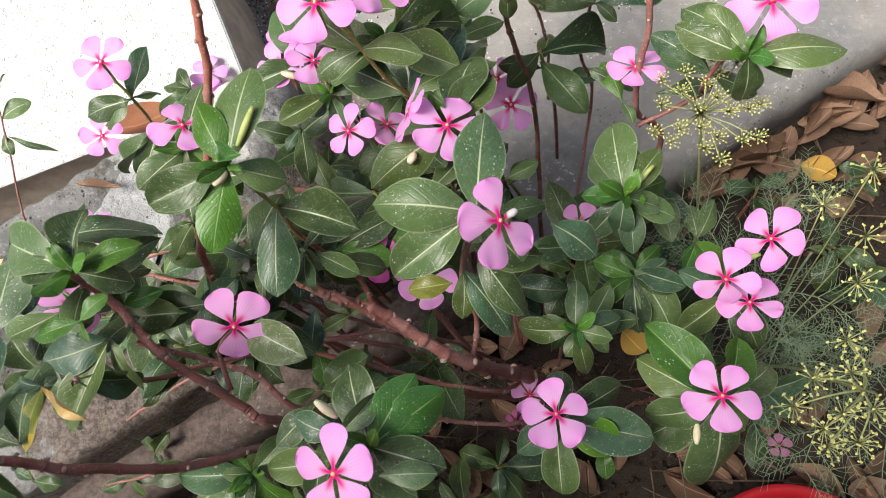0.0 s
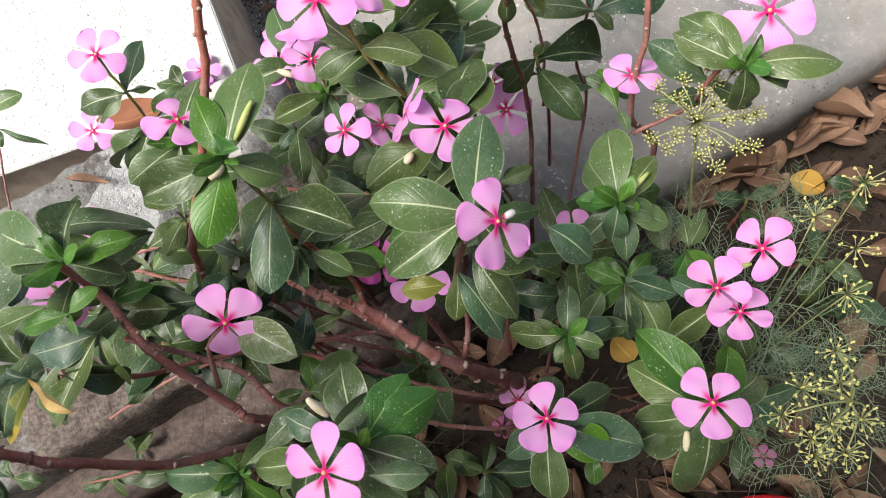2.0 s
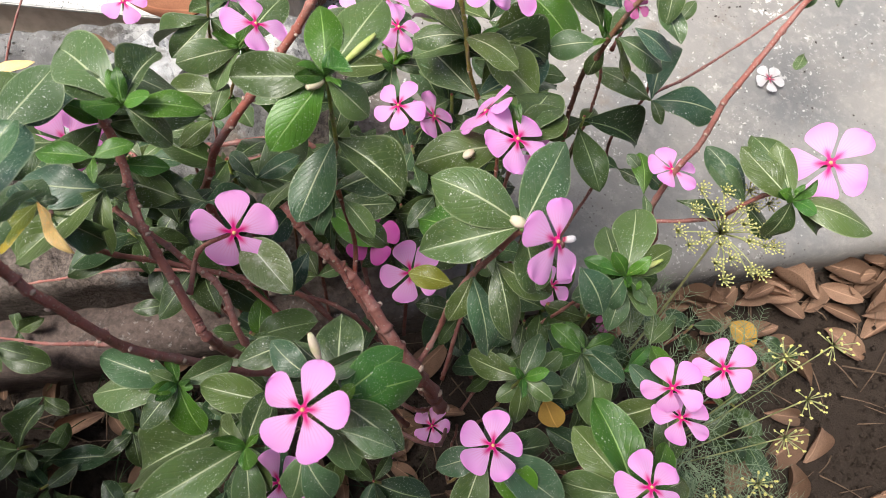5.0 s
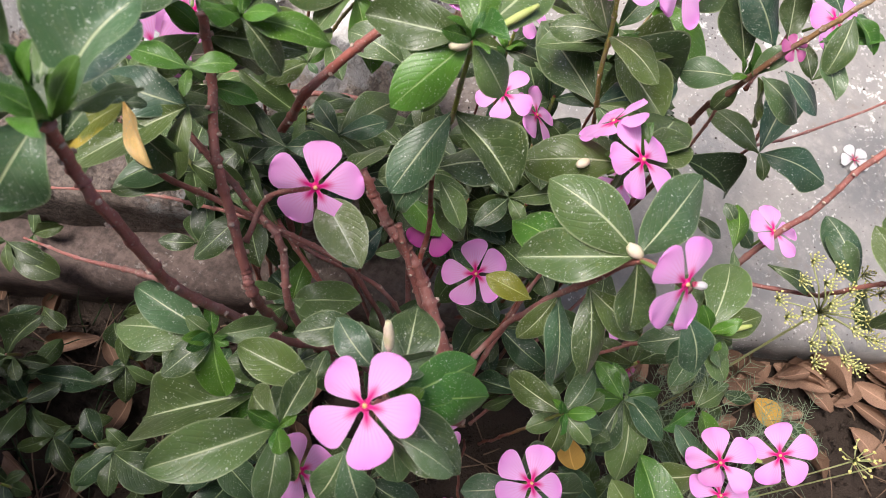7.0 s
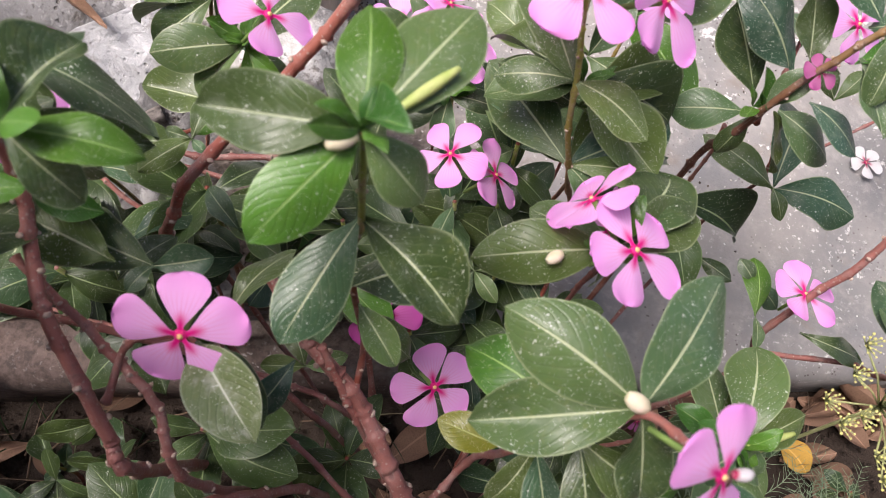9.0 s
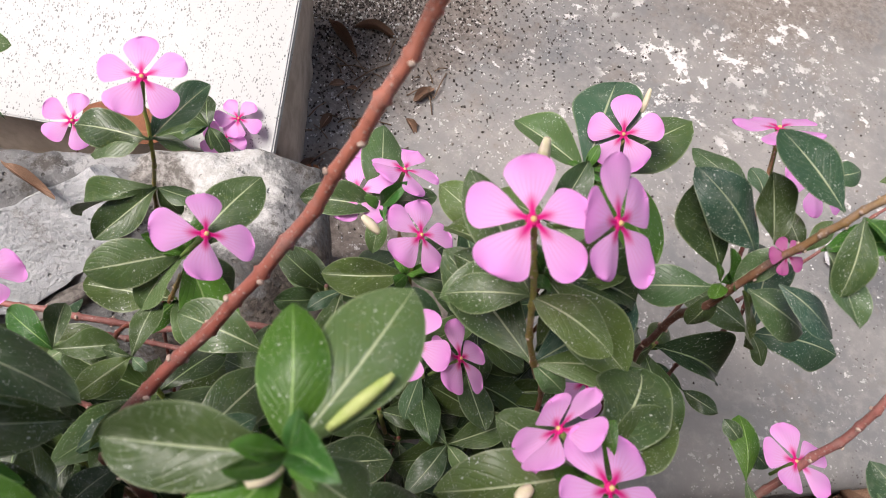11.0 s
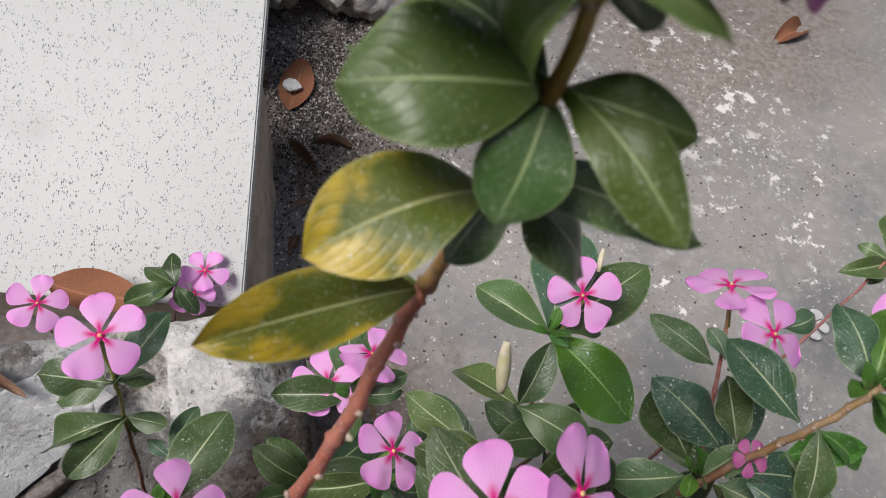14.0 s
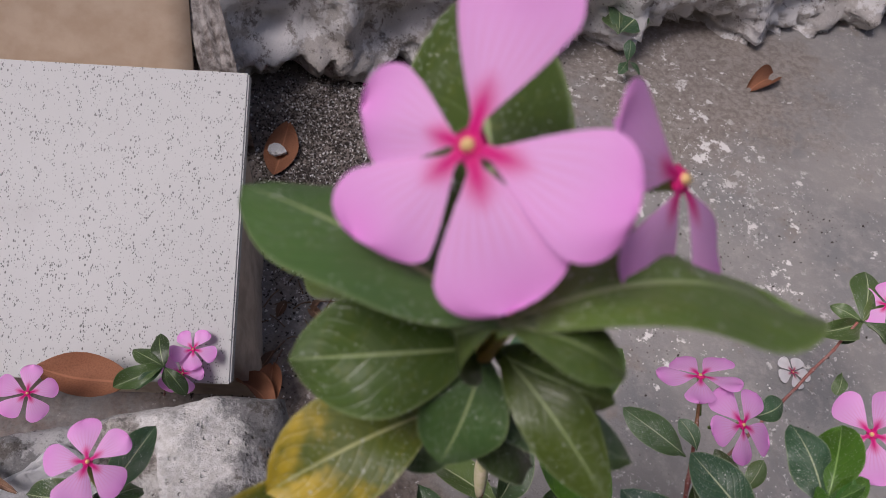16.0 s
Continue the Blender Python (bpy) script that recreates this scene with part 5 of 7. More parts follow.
leaf(left, (-0.273, 0.070, 0.400), (-0.262, 0.051, 0.390), 0.50)
leaf(left, (-0.273, 0.070, 0.400), (-0.244, 0.095, 0.400), 0.42)
leaf(left, (-0.273, 0.070, 0.400), (-0.291, 0.046, 0.390), 0.42)
leaf(left, (-0.227, 0.099, 0.380), (-0.273, 0.097, 0.380), 0.45)
leaf(left, (-0.152, 0.100, 0.360), (-0.159, 0.072, 0.350), 0.42, DUSTY)
leaf(left, (-0.244, 0.099, 0.330), (-0.271, 0.124, 0.330), 0.42)
leaf(left, (-0.244, 0.099, 0.330), (-0.233, 0.129, 0.330), 0.45)
leaf(left, (-0.227, 0.102, 0.480), (-0.192, 0.112, 0.480), 0.36)
leaf(left, (-0.227, 0.102, 0.480), (-0.224, 0.133, 0.480), 0.44)
leaf(left, (-0.227, 0.102, 0.480), (-0.273, 0.123, 0.470), 0.45)
leaf(left, (-0.227, 0.102, 0.480), (-0.208, 0.099, 0.460), 0.42)
leaf(left, (-0.227, 0.102, 0.480), (-0.256, 0.107, 0.480), 0.42)
leaf(left, (-0.245, 0.084, 0.450), (-0.271, 0.077, 0.450), 0.42, BRIGHT)
leaf(left, (-0.245, 0.084, 0.450), (-0.238, 0.072, 0.450), 0.45, BRIGHT)
leaf(left, (-0.245, 0.084, 0.450), (-0.230, 0.097, 0.450), 0.45, BRIGHT)
leaf(left, (-0.284, 0.135, 0.430), (-0.250, 0.119, 0.430), 0.45)
leaf(left, (-0.284, 0.135, 0.430), (-0.227, 0.140, 0.410), 0.36, DUSTY)
leaf(left, (-0.284, 0.135, 0.430), (-0.290, 0.093, 0.440), 0.60)
leaf(left, (-0.302, 0.084, 0.460), (-0.281, 0.073, 0.470), 0.40, BRIGHT)
leaf(left, (-0.302, 0.084, 0.460), (-0.299, 0.086, 0.480), 0.40, BRIGHT)
leaf(left, (-0.302, 0.084, 0.460), (-0.282, 0.107, 0.460), 0.60)
leaf(left, (-0.302, 0.084, 0.460), (-0.300, 0.067, 0.460), 0.40, BRIGHT)
leaf(left, (-0.249, 0.079, 0.420), (-0.277, 0.030, 0.410), 0.40)
leaf(left, (-0.249, 0.079, 0.420), (-0.290, 0.069, 0.420), 0.50, DUSTY)
leaf(left, (-0.249, 0.079, 0.420), (-0.239, 0.052, 0.400), 0.40)
leaf(left, (-0.299, 0.101, 0.400), (-0.313, 0.073, 0.400), 0.45)
leaf(left, (-0.299, 0.101, 0.400), (-0.274, 0.076, 0.400), 0.42)
leaf(left, (-0.299, 0.101, 0.400), (-0.334, 0.088, 0.400), 0.45)
leaf(left, (-0.299, 0.101, 0.400), (-0.283, 0.106, 0.400), 0.45)
leaf(left, (-0.307, 0.067, 0.400), (-0.292, 0.055, 0.400), 0.60, DUSTY)
leaf(left, (-0.307, 0.067, 0.400), (-0.330, 0.057, 0.400), 0.50)
leaf(left, (-0.307, 0.067, 0.400), (-0.321, 0.086, 0.410), 0.50, DUSTY)
leaf(left, (-0.307, 0.067, 0.400), (-0.331, 0.025, 0.390), 0.42)
leaf(left, (-0.267, 0.133, 0.380), (-0.301, 0.108, 0.370), 0.45)
leaf(left, (-0.267, 0.133, 0.380), (-0.282, 0.104, 0.360), 0.42)
leaf(left, (-0.244, 0.110, 0.470), (-0.233, 0.140, 0.470), 0.50, DUSTY)
leaf(left, (-0.241, 0.049, 0.475), (-0.217, 0.033, 0.475), 0.30, PALE_YELLOW)
leaf(left, (-0.241, 0.049, 0.475), (-0.247, 0.020, 0.475), 0.42, YELLOWING)
leaf(left, (-0.241, 0.049, 0.475), (-0.255, 0.053, 0.475), 0.50, DUSTY)
leaf(left, (-0.241, 0.049, 0.475), (-0.234, 0.053, 0.475), 0.50, DUSTY)
leaf(left, (-0.247, 0.031, 0.500), (-0.244, 0.070, 0.505), 0.72, DUSTY)
leaf(left, (-0.278, 0.075, 0.470), (-0.271, 0.114, 0.470), 0.62, DUSTY)
leaf(left, (-0.313, 0.100, 0.450), (-0.296, 0.122, 0.450), 0.25, PALE_YELLOW)
young(left, (-0.228, 0.019, 0.520))
young(left, (-0.267, 0.114, 0.420))
young(left, (-0.227, 0.102, 0.480))
flower(left, (-0.296, 0.135, 0.390), (0.534, -0.546, 0.645), (0.295, -0.595, -0.748), 0.0225)
flower(left, (-0.298, 0.108, 0.390), (0.463, -0.629, 0.625), (0.872, 0.195, -0.449), 0.0203)
flower(left, (-0.360, 0.184, 0.300), (0.451, -0.621, 0.641), (0.806, 0.593, 0.007), 0.0225)
leaf(low, (-0.471, 0.049, -0.050), (-0.541, 0.018, -0.050), 0.42)
leaf(low, (-0.471, 0.049, -0.050), (-0.448, 0.061, -0.050), 0.42)
leaf(low, (-0.471, 0.049, -0.050), (-0.499, 0.061, -0.040), 0.50)
leaf(low, (-0.471, 0.049, -0.050), (-0.492, 0.020, -0.050), 0.42)
leaf(low, (-0.335, 0.092, 0.050), (-0.367, 0.074, 0.050), 0.42)
leaf(low, (-0.335, 0.092, 0.050), (-0.315, 0.109, 0.050), 0.42)
leaf(low, (-0.335, 0.092, 0.050), (-0.357, 0.113, 0.050), 0.42)
leaf(low, (-0.501, -0.006, 0.000), (-0.440, -0.001, 0.000), 0.42)
leaf(low, (-0.294, 0.006, 0.000), (-0.333, -0.013, 0.000), 0.30)
leaf(low, (-0.294, 0.006, 0.000), (-0.265, 0.011, 0.000), 0.30)
leaf(low, (-0.294, 0.006, 0.000), (-0.285, -0.040, 0.000), 0.42)
leaf(low, (-0.265, -0.094, 0.100), (-0.274, -0.129, 0.100), 0.50)
leaf(low, (-0.265, -0.094, 0.100), (-0.248, -0.074, 0.100), 0.50)
leaf(low, (-0.265, -0.094, 0.100), (-0.247, -0.123, 0.100), 0.50)
leaf(low, (-0.265, -0.094, 0.100), (-0.212, -0.092, 0.100), 0.50)
leaf(low, (-0.431, -0.093, -0.080), (-0.476, -0.107, -0.080), 0.42)
leaf(low, (-0.431, -0.093, -0.080), (-0.366, -0.066, -0.080), 0.35)
leaf(low, (-0.431, -0.093, -0.080), (-0.431, -0.050, -0.080), 0.40)
leaf(low, (-0.431, -0.093, -0.080), (-0.427, -0.131, -0.080), 0.40)
leaf(low, (-0.198, -0.053, 0.100), (-0.198, -0.089, 0.100), 0.50)
leaf(low, (-0.198, -0.053, 0.100), (-0.150, -0.065, 0.100), 0.50)
leaf(low, (-0.198, -0.053, 0.100), (-0.185, -0.024, 0.100), 0.40)
leaf(low, (-0.360, -0.117, -0.080), (-0.400, -0.128, -0.080), 0.42)
leaf(low, (-0.360, -0.117, -0.080), (-0.335, -0.088, -0.080), 0.42)
leaf(low, (-0.360, -0.117, -0.080), (-0.362, -0.157, -0.080), 0.42)
rosette(low, (-0.204, -0.014, 0.100), 6, .05)
rosette(low, (-0.220, -0.073, 0.000), 6, .05)
rosette(low, (-0.079, -0.006, 0.100), 6, .05)
rosette(low, (-0.240, -0.018, 0.060), 6, .055)
rosette(low, (-0.176, -0.058, 0.080), 6, .055)
rosette(low, (-0.112, -0.037, 0.120), 6, .05)
leaf(main, (-0.089, 0.003, 0.443), (-0.063, 0.003, 0.437), 0.42, DUSTY)
rosette(low, (-0.437, -0.087, -0.014), 5, .042)
rosette(low, (-0.414, -0.120, -0.053), 5, .042)
rosette(low, (-0.360, -0.029, -0.062), 5, .042)
rosette(low, (-0.319, -0.112, -0.031), 5, .042)
rosette(low, (-0.378, -0.190, -0.060), 5, .042)
rosette(low, (-0.266, -0.119, -0.035), 5, .042)
rosette(low, (-0.316, 0.000, -0.068), 5, .042)
leaf(low, (-0.500, 0.022, -0.020), (-0.513, 0.045, -0.010), 0.45)
leaf(low, (-0.500, 0.022, -0.020), (-0.477, 0.043, -0.010), 0.45)
leaf(low, (-0.500, 0.022, -0.020), (-0.488, 0.008, -0.020), 0.42)
leaf(low, (-0.449, -0.003, 0.100), (-0.411, -0.001, 0.100), 0.40)
leaf(low, (-0.449, -0.003, 0.100), (-0.479, -0.015, 0.100), 0.40)
leaf(low, (-0.449, -0.003, 0.100), (-0.428, -0.022, 0.100), 0.40)
leaf(low, (-0.474, 0.000, 0.200), (-0.499, 0.015, 0.200), 0.42)
leaf(low, (-0.474, 0.000, 0.200), (-0.445, -0.005, 0.200), 0.42)
leaf(low, (-0.474, 0.000, 0.200), (-0.483, 0.024, 0.200), 0.42)
leaf(low, (-0.352, -0.038, -0.060), (-0.370, -0.071, -0.060), 0.40)
leaf(low, (-0.352, -0.038, -0.060), (-0.310, -0.034, -0.060), 0.40)
leaf(low, (-0.352, -0.038, -0.060), (-0.369, -0.017, -0.040), 0.40)
leaf(low, (-0.437, -0.109, -0.080), (-0.478, -0.105, -0.080), 0.40)
leaf(low, (-0.437, -0.109, -0.080), (-0.424, -0.079, -0.080), 0.40)
leaf(low, (-0.437, -0.109, -0.080), (-0.436, -0.144, -0.080), 0.40)
leaf(low, (-0.272, -0.094, 0.030), (-0.293, -0.124, 0.030), 0.60, DUSTY)
leaf(low, (-0.272, -0.094, 0.030), (-0.241, -0.117, 0.030), 0.60, DUSTY)
leaf(low, (-0.272, -0.094, 0.030), (-0.247, -0.085, 0.030), 0.45)
leaf(low, (-0.272, -0.094, 0.030), (-0.299, -0.088, 0.040), 0.40)
leaf(low, (-0.466, -0.033, -0.070), (-0.488, -0.062, -0.070), 0.40)
leaf(low, (-0.466, -0.033, -0.070), (-0.430, -0.040, -0.070), 0.40)
leaf(low, (-0.307, 0.030, 0.060), (-0.315, 0.005, 0.060), 0.40)
leaf(low, (-0.307, 0.030, 0.060), (-0.343, 0.000, 0.060), 0.40)
leaf(low, (-0.362, -0.129, -0.050), (-0.383, -0.155, -0.050), 0.42)
leaf(low, (-0.362, -0.129, -0.050), (-0.326, -0.147, -0.050), 0.42)
leaf(low, (-0.362, -0.129, -0.050), (-0.355, -0.112, -0.050), 0.40)
leaf(corner, (-0.295, 0.264, 0.355), (-0.335, 0.258, 0.350), 0.42)
leaf(corner, (-0.295, 0.264, 0.355), (-0.287, 0.306, 0.355), 0.40)
leaf(corner, (-0.295, 0.264, 0.355), (-0.321, 0.249, 0.345), 0.42)
leaf(corner, (-0.295, 0.264, 0.355), (-0.286, 0.278, 0.335), 0.45)
leaf(corner, (-0.296, 0.257, 0.320), (-0.313, 0.221, 0.310), 0.42)
leaf(corner, (-0.296, 0.257, 0.320), (-0.274, 0.259, 0.320), 0.50)
leaf(corner, (-0.296, 0.257, 0.320), (-0.334, 0.233, 0.300), 0.36)
leaf(corner, (-0.296, 0.257, 0.320), (-0.286, 0.256, 0.300), 0.42)
leaf(corner, (-0.247, 0.218, 0.360), (-0.236, 0.267, 0.360), 0.46)
leaf(corner, (-0.247, 0.218, 0.360), (-0.281, 0.192, 0.360), 0.46)
leaf(corner, (-0.247, 0.218, 0.360), (-0.214, 0.187, 0.340), 0.46)
leaf(corner, (-0.247, 0.218, 0.360), (-0.258, 0.192, 0.340), 0.45)
leaf(corner, (-0.247, 0.218, 0.360), (-0.227, 0.217, 0.330), 0.45)
leaf(corner, (-0.272, 0.247, 0.300), (-0.270, 0.277, 0.300), 0.42)
leaf(corner, (-0.272, 0.247, 0.300), (-0.287, 0.252, 0.300), 0.42)
leaf(corner, (-0.302, 0.165, 0.300), (-0.333, 0.173, 0.300), 0.42)
leaf(corner, (-0.302, 0.165, 0.300), (-0.275, 0.180, 0.300), 0.42)
leaf(corner, (-0.302, 0.165, 0.300), (-0.311, 0.188, 0.300), 0.42)
rosette(corner, (-0.372, 0.176, 0.200), 6, .05)
rosette(corner, (-0.286, 0.126, 0.250), 6, .05)
rosette(corner, (-0.296, 0.101, 0.250), 6, .055)
rosette(corner, (-0.252, 0.096, 0.250), 6, .055)
rosette(corner, (-0.271, 0.141, 0.220), 6, .05)
leaf(corner, (-0.262, 0.212, 0.300), (-0.268, 0.189, 0.300), 0.45)
leaf(corner, (-0.262, 0.212, 0.300), (-0.239, 0.193, 0.300), 0.45)
leaf(corner, (-0.262, 0.212, 0.300), (-0.309, 0.200, 0.300), 0.45)
leaf(corner, (-0.328, 0.161, 0.250), (-0.356, 0.177, 0.250), 0.45)
leaf(corner, (-0.328, 0.161, 0.250), (-0.317, 0.181, 0.250), 0.45)
leaf(corner, (-0.328, 0.161, 0.250), (-0.298, 0.168, 0.250), 0.45)
rosette(corner, (-0.356, 0.153, 0.157), 6, 0.048)
rosette(corner, (-0.299, 0.170, 0.173), 6, 0.048)
rosette(corner, (-0.238, 0.197, 0.172), 6, 0.045)
rosette(corner, (-0.176, 0.224, 0.204), 5, 0.045)
young(corner, (-0.247, 0.218, 0.360))
flower(corner, (-0.230, 0.218, 0.393), (0.496, 0.229, 0.837), (0.483, -0.874, -0.048), 0.0217, 4)
flower(corner, (-0.296, 0.275, 0.390), (0.241, 0.003, 0.970), (-0.589, 0.795, 0.144), 0.0203)
leaf(back, (-0.158, 0.267, 0.320), (-0.198, 0.249, 0.320), 0.40)
leaf(back, (-0.158, 0.267, 0.320), (-0.130, 0.273, 0.320), 0.40)
leaf(back, (-0.158, 0.267, 0.320), (-0.173, 0.255, 0.310), 0.45)
leaf(back, (-0.158, 0.267, 0.320), (-0.144, 0.296, 0.320), 0.45)
leaf(back, (-0.158, 0.267, 0.320), (-0.154, 0.249, 0.300), 0.45)
leaf(back, (-0.188, 0.252, 0.300), (-0.185, 0.210, 0.290), 0.36)
leaf(back, (-0.188, 0.252, 0.300), (-0.200, 0.235, 0.300), 0.40)
leaf(back, (-0.192, 0.312, 0.290), (-0.237, 0.298, 0.290), 0.40)
leaf(back, (-0.192, 0.312, 0.290), (-0.212, 0.360, 0.300), 0.42)
leaf(back, (-0.192, 0.312, 0.290), (-0.164, 0.323, 0.290), 0.36)
leaf(back, (-0.192, 0.312, 0.290), (-0.186, 0.288, 0.280), 0.42)
leaf(back, (-0.192, 0.312, 0.290), (-0.165, 0.334, 0.290), 0.40)
leaf(back, (-0.090, 0.381, 0.305), (-0.141, 0.397, 0.305), 0.45)
leaf(back, (-0.090, 0.381, 0.305), (-0.091, 0.454, 0.305), 0.50)
leaf(back, (-0.090, 0.381, 0.305), (-0.038, 0.447, 0.305), 0.42)
leaf(back, (-0.090, 0.381, 0.305), (-0.031, 0.346, 0.295), 0.50)
leaf(back, (-0.090, 0.381, 0.305), (-0.059, 0.395, 0.295), 0.50)
leaf(back, (-0.101, 0.322, 0.330), (-0.094, 0.355, 0.350), 0.42)
leaf(back, (-0.101, 0.322, 0.330), (-0.139, 0.339, 0.310), 0.45)
leaf(back, (-0.101, 0.322, 0.330), (-0.052, 0.311, 0.320), 0.45)
leaf(back, (-0.098, 0.267, 0.380), (-0.147, 0.275, 0.370), 0.45)
leaf(back, (-0.098, 0.267, 0.380), (-0.051, 0.239, 0.380), 0.42)
leaf(back, (-0.098, 0.267, 0.380), (-0.135, 0.238, 0.380), 0.42)
leaf(back, (-0.098, 0.267, 0.380), (-0.124, 0.258, 0.380), 0.42)
leaf(back, (-0.098, 0.267, 0.380), (-0.051, 0.283, 0.360), 0.40)
leaf(back, (-0.098, 0.267, 0.380), (-0.062, 0.259, 0.360), 0.40)
leaf(back, (-0.024, 0.304, 0.379), (-0.054, 0.322, 0.406), 0.46)
leaf(back, (-0.018, 0.309, 0.396), (-0.057, 0.321, 0.419), 0.44, DUSTY)
leaf(back, (-0.014, 0.310, 0.404), (-0.028, 0.331, 0.422), 0.50, DUSTY)
leaf(back, (-0.023, 0.299, 0.372), (-0.055, 0.290, 0.361), 0.50)
leaf(back, (-0.019, 0.298, 0.383), (-0.008, 0.310, 0.403), 0.46, DUSTY)
leaf(back, (-0.015, 0.295, 0.385), (0.002, 0.284, 0.358), 0.45)
leaf(back, (-0.006, 0.296, 0.399), (0.023, 0.285, 0.393), 0.50, DUSTY)
leaf(back, (-0.003, 0.314, 0.435), (-0.035, 0.340, 0.437), 0.48)
leaf(back, (-0.003, 0.304, 0.424), (0.021, 0.281, 0.414), 0.42, DUSTY)
leaf(back, (-0.003, 0.303, 0.422), (0.024, 0.312, 0.435), 0.40)
leaf(back, (-0.013, 0.296, 0.386), (0.024, 0.298, 0.366), 0.45, DUSTY)
leaf(back, (-0.006, 0.370, 0.350), (-0.045, 0.387, 0.352), 0.42)
leaf(back, (0.001, 0.376, 0.347), (-0.012, 0.390, 0.351), 0.50)
leaf(back, (0.029, 0.402, 0.354), (0.048, 0.419, 0.350), 0.50)
leaf(back, (0.031, 0.362, 0.337), (0.012, 0.381, 0.344), 0.42)
leaf(back, (0.031, 0.362, 0.337), (0.039, 0.381, 0.347), 0.40)
leaf(back, (-0.020, 0.299, 0.381), (-0.028, 0.305, 0.397), 0.40, BRIGHT)
leaf(back, (-0.019, 0.300, 0.370), (-0.022, 0.289, 0.347), 0.42)
leaf(back, (0.041, 0.342, 0.270), (0.056, 0.329, 0.260), 0.42)
leaf(back, (0.041, 0.342, 0.270), (0.100, 0.356, 0.260), 0.42)
leaf(back, (0.041, 0.342, 0.270), (-0.012, 0.355, 0.270), 0.42)
leaf(back, (0.041, 0.342, 0.270), (0.044, 0.405, 0.270), 0.42)
leaf(back, (0.044, 0.270, 0.280), (0.030, 0.277, 0.285), 0.50)
leaf(back, (0.044, 0.270, 0.280), (0.066, 0.266, 0.270), 0.40)
leaf(back, (0.074, 0.249, 0.290), (0.114, 0.256, 0.280), 0.30)
bud(back, (-0.114, 0.316, 0.360), (-0.119, 0.332, 0.385), 0.0036)
bud(back, (-0.179, 0.278, 0.330), (-0.190, 0.281, 0.335), 0.0026)
bud(back, (-0.073, 0.417, 0.330), (-0.074, 0.429, 0.338), 0.0018)
rosette(back, (-0.131, 0.213, 0.200), 6, .05)
rosette(back, (-0.089, 0.226, 0.220), 6, .05)
rosette(back, (-0.084, 0.261, 0.220), 6, .05)
rosette(back, (-0.109, 0.257, 0.250), 6, .05)
rosette(back, (-0.165, 0.236, 0.200), 6, .05)
rosette(back, (-0.129, 0.275, 0.250), 6, .045)
rosette(back, (-0.201, 0.246, 0.200), 5, .045)
rosette(back, (-0.006, 0.321, 0.250), 5, .05)
leaf(back, (0.007, 0.321, 0.465), (-0.008, 0.350, 0.470), 0.46)
leaf(back, (0.007, 0.321, 0.465), (0.015, 0.357, 0.465), 0.42, BRIGHT)
leaf(back, (0.007, 0.321, 0.465), (0.019, 0.334, 0.475), 0.42, BRIGHT)
leaf(back, (0.007, 0.321, 0.465), (0.025, 0.311, 0.455), 0.42)
leaf(back, (0.007, 0.321, 0.465), (-0.008, 0.314, 0.475), 0.30, BRIGHT)
leaf(back, (0.002, 0.311, 0.440), (0.023, 0.305, 0.430), 0.40)
leaf(back, (0.002, 0.311, 0.440), (0.008, 0.286, 0.420), 0.42)
leaf(back, (-0.203, 0.261, 0.200), (-0.202, 0.226, 0.200), 0.42)
leaf(back, (-0.203, 0.261, 0.200), (-0.196, 0.274, 0.220), 0.42)
leaf(back, (-0.203, 0.261, 0.200), (-0.173, 0.256, 0.200), 0.42)
leaf(back, (0.050, 0.341, 0.150), (0.017, 0.347, 0.150), 0.42)
leaf(back, (0.050, 0.341, 0.150), (0.081, 0.335, 0.150), 0.42)
young(back, (-0.158, 0.267, 0.320))
young(back, (-0.192, 0.312, 0.290))
young(back, (-0.090, 0.381, 0.305))
young(back, (-0.098, 0.267, 0.380))
young(back, (-0.021, 0.301, 0.375))
young(back, (0.007, 0.321, 0.465))
flower(back, (-0.078, 0.402, 0.324), (-0.116, -0.499, 0.859), (-0.328, 0.835, 0.441), 0.0225)
flower(back, (-0.207, 0.313, 0.295), (-0.096, -0.157, 0.983), (-0.044, -0.986, -0.162), 0.0214)
flower(back, (-0.188, 0.336, 0.301), (0.100, 0.500, 0.860), (0.860, 0.300, -0.270), 0.0215)
flower(back, (-0.205, 0.343, 0.290), (-0.070, 0.159, 0.985), (-0.367, 0.914, -0.174), 0.0180)
flower(back, (-0.156, 0.273, 0.357), (0.444, 0.210, 0.871), (0.639, 0.607, -0.473), 0.0195)
flower(back, (-0.005, 0.415, 0.361), (-0.328, 0.512, 0.794), (-0.104, -0.855, 0.508), 0.0236)
flower(back, (0.020, 0.392, 0.362), (0.357, -0.129, 0.925), (0.931, -0.027, -0.363), 0.0230)
flower(back, (-0.010, 0.303, 0.410), (0.2, -0.3, 0.9), (0.4, 0.8, 0.2), 0.0085, 5, FADED)
flower(back, (0.217, 0.613, 0.200), (-0.467, -0.225, 0.855), (-0.087, 0.974, 0.209), 0.0225)
flower(back, (0.056, 0.379, 0.420), (-0.612, -0.352, 0.708), (0.195, 0.800, 0.567), 0.0225)
leaf(rightp, (0.108, 0.210, 0.400), (0.073, 0.235, 0.400), 0.42)
leaf(rightp, (0.108, 0.210, 0.400), (0.157, 0.206, 0.400), 0.44)
leaf(rightp, (0.108, 0.210, 0.400), (0.078, 0.245, 0.400), 0.42)
leaf(rightp, (0.108, 0.210, 0.400), (0.138, 0.211, 0.380), 0.42)
leaf(rightp, (0.108, 0.210, 0.400), (0.108, 0.198, 0.370), 0.50)
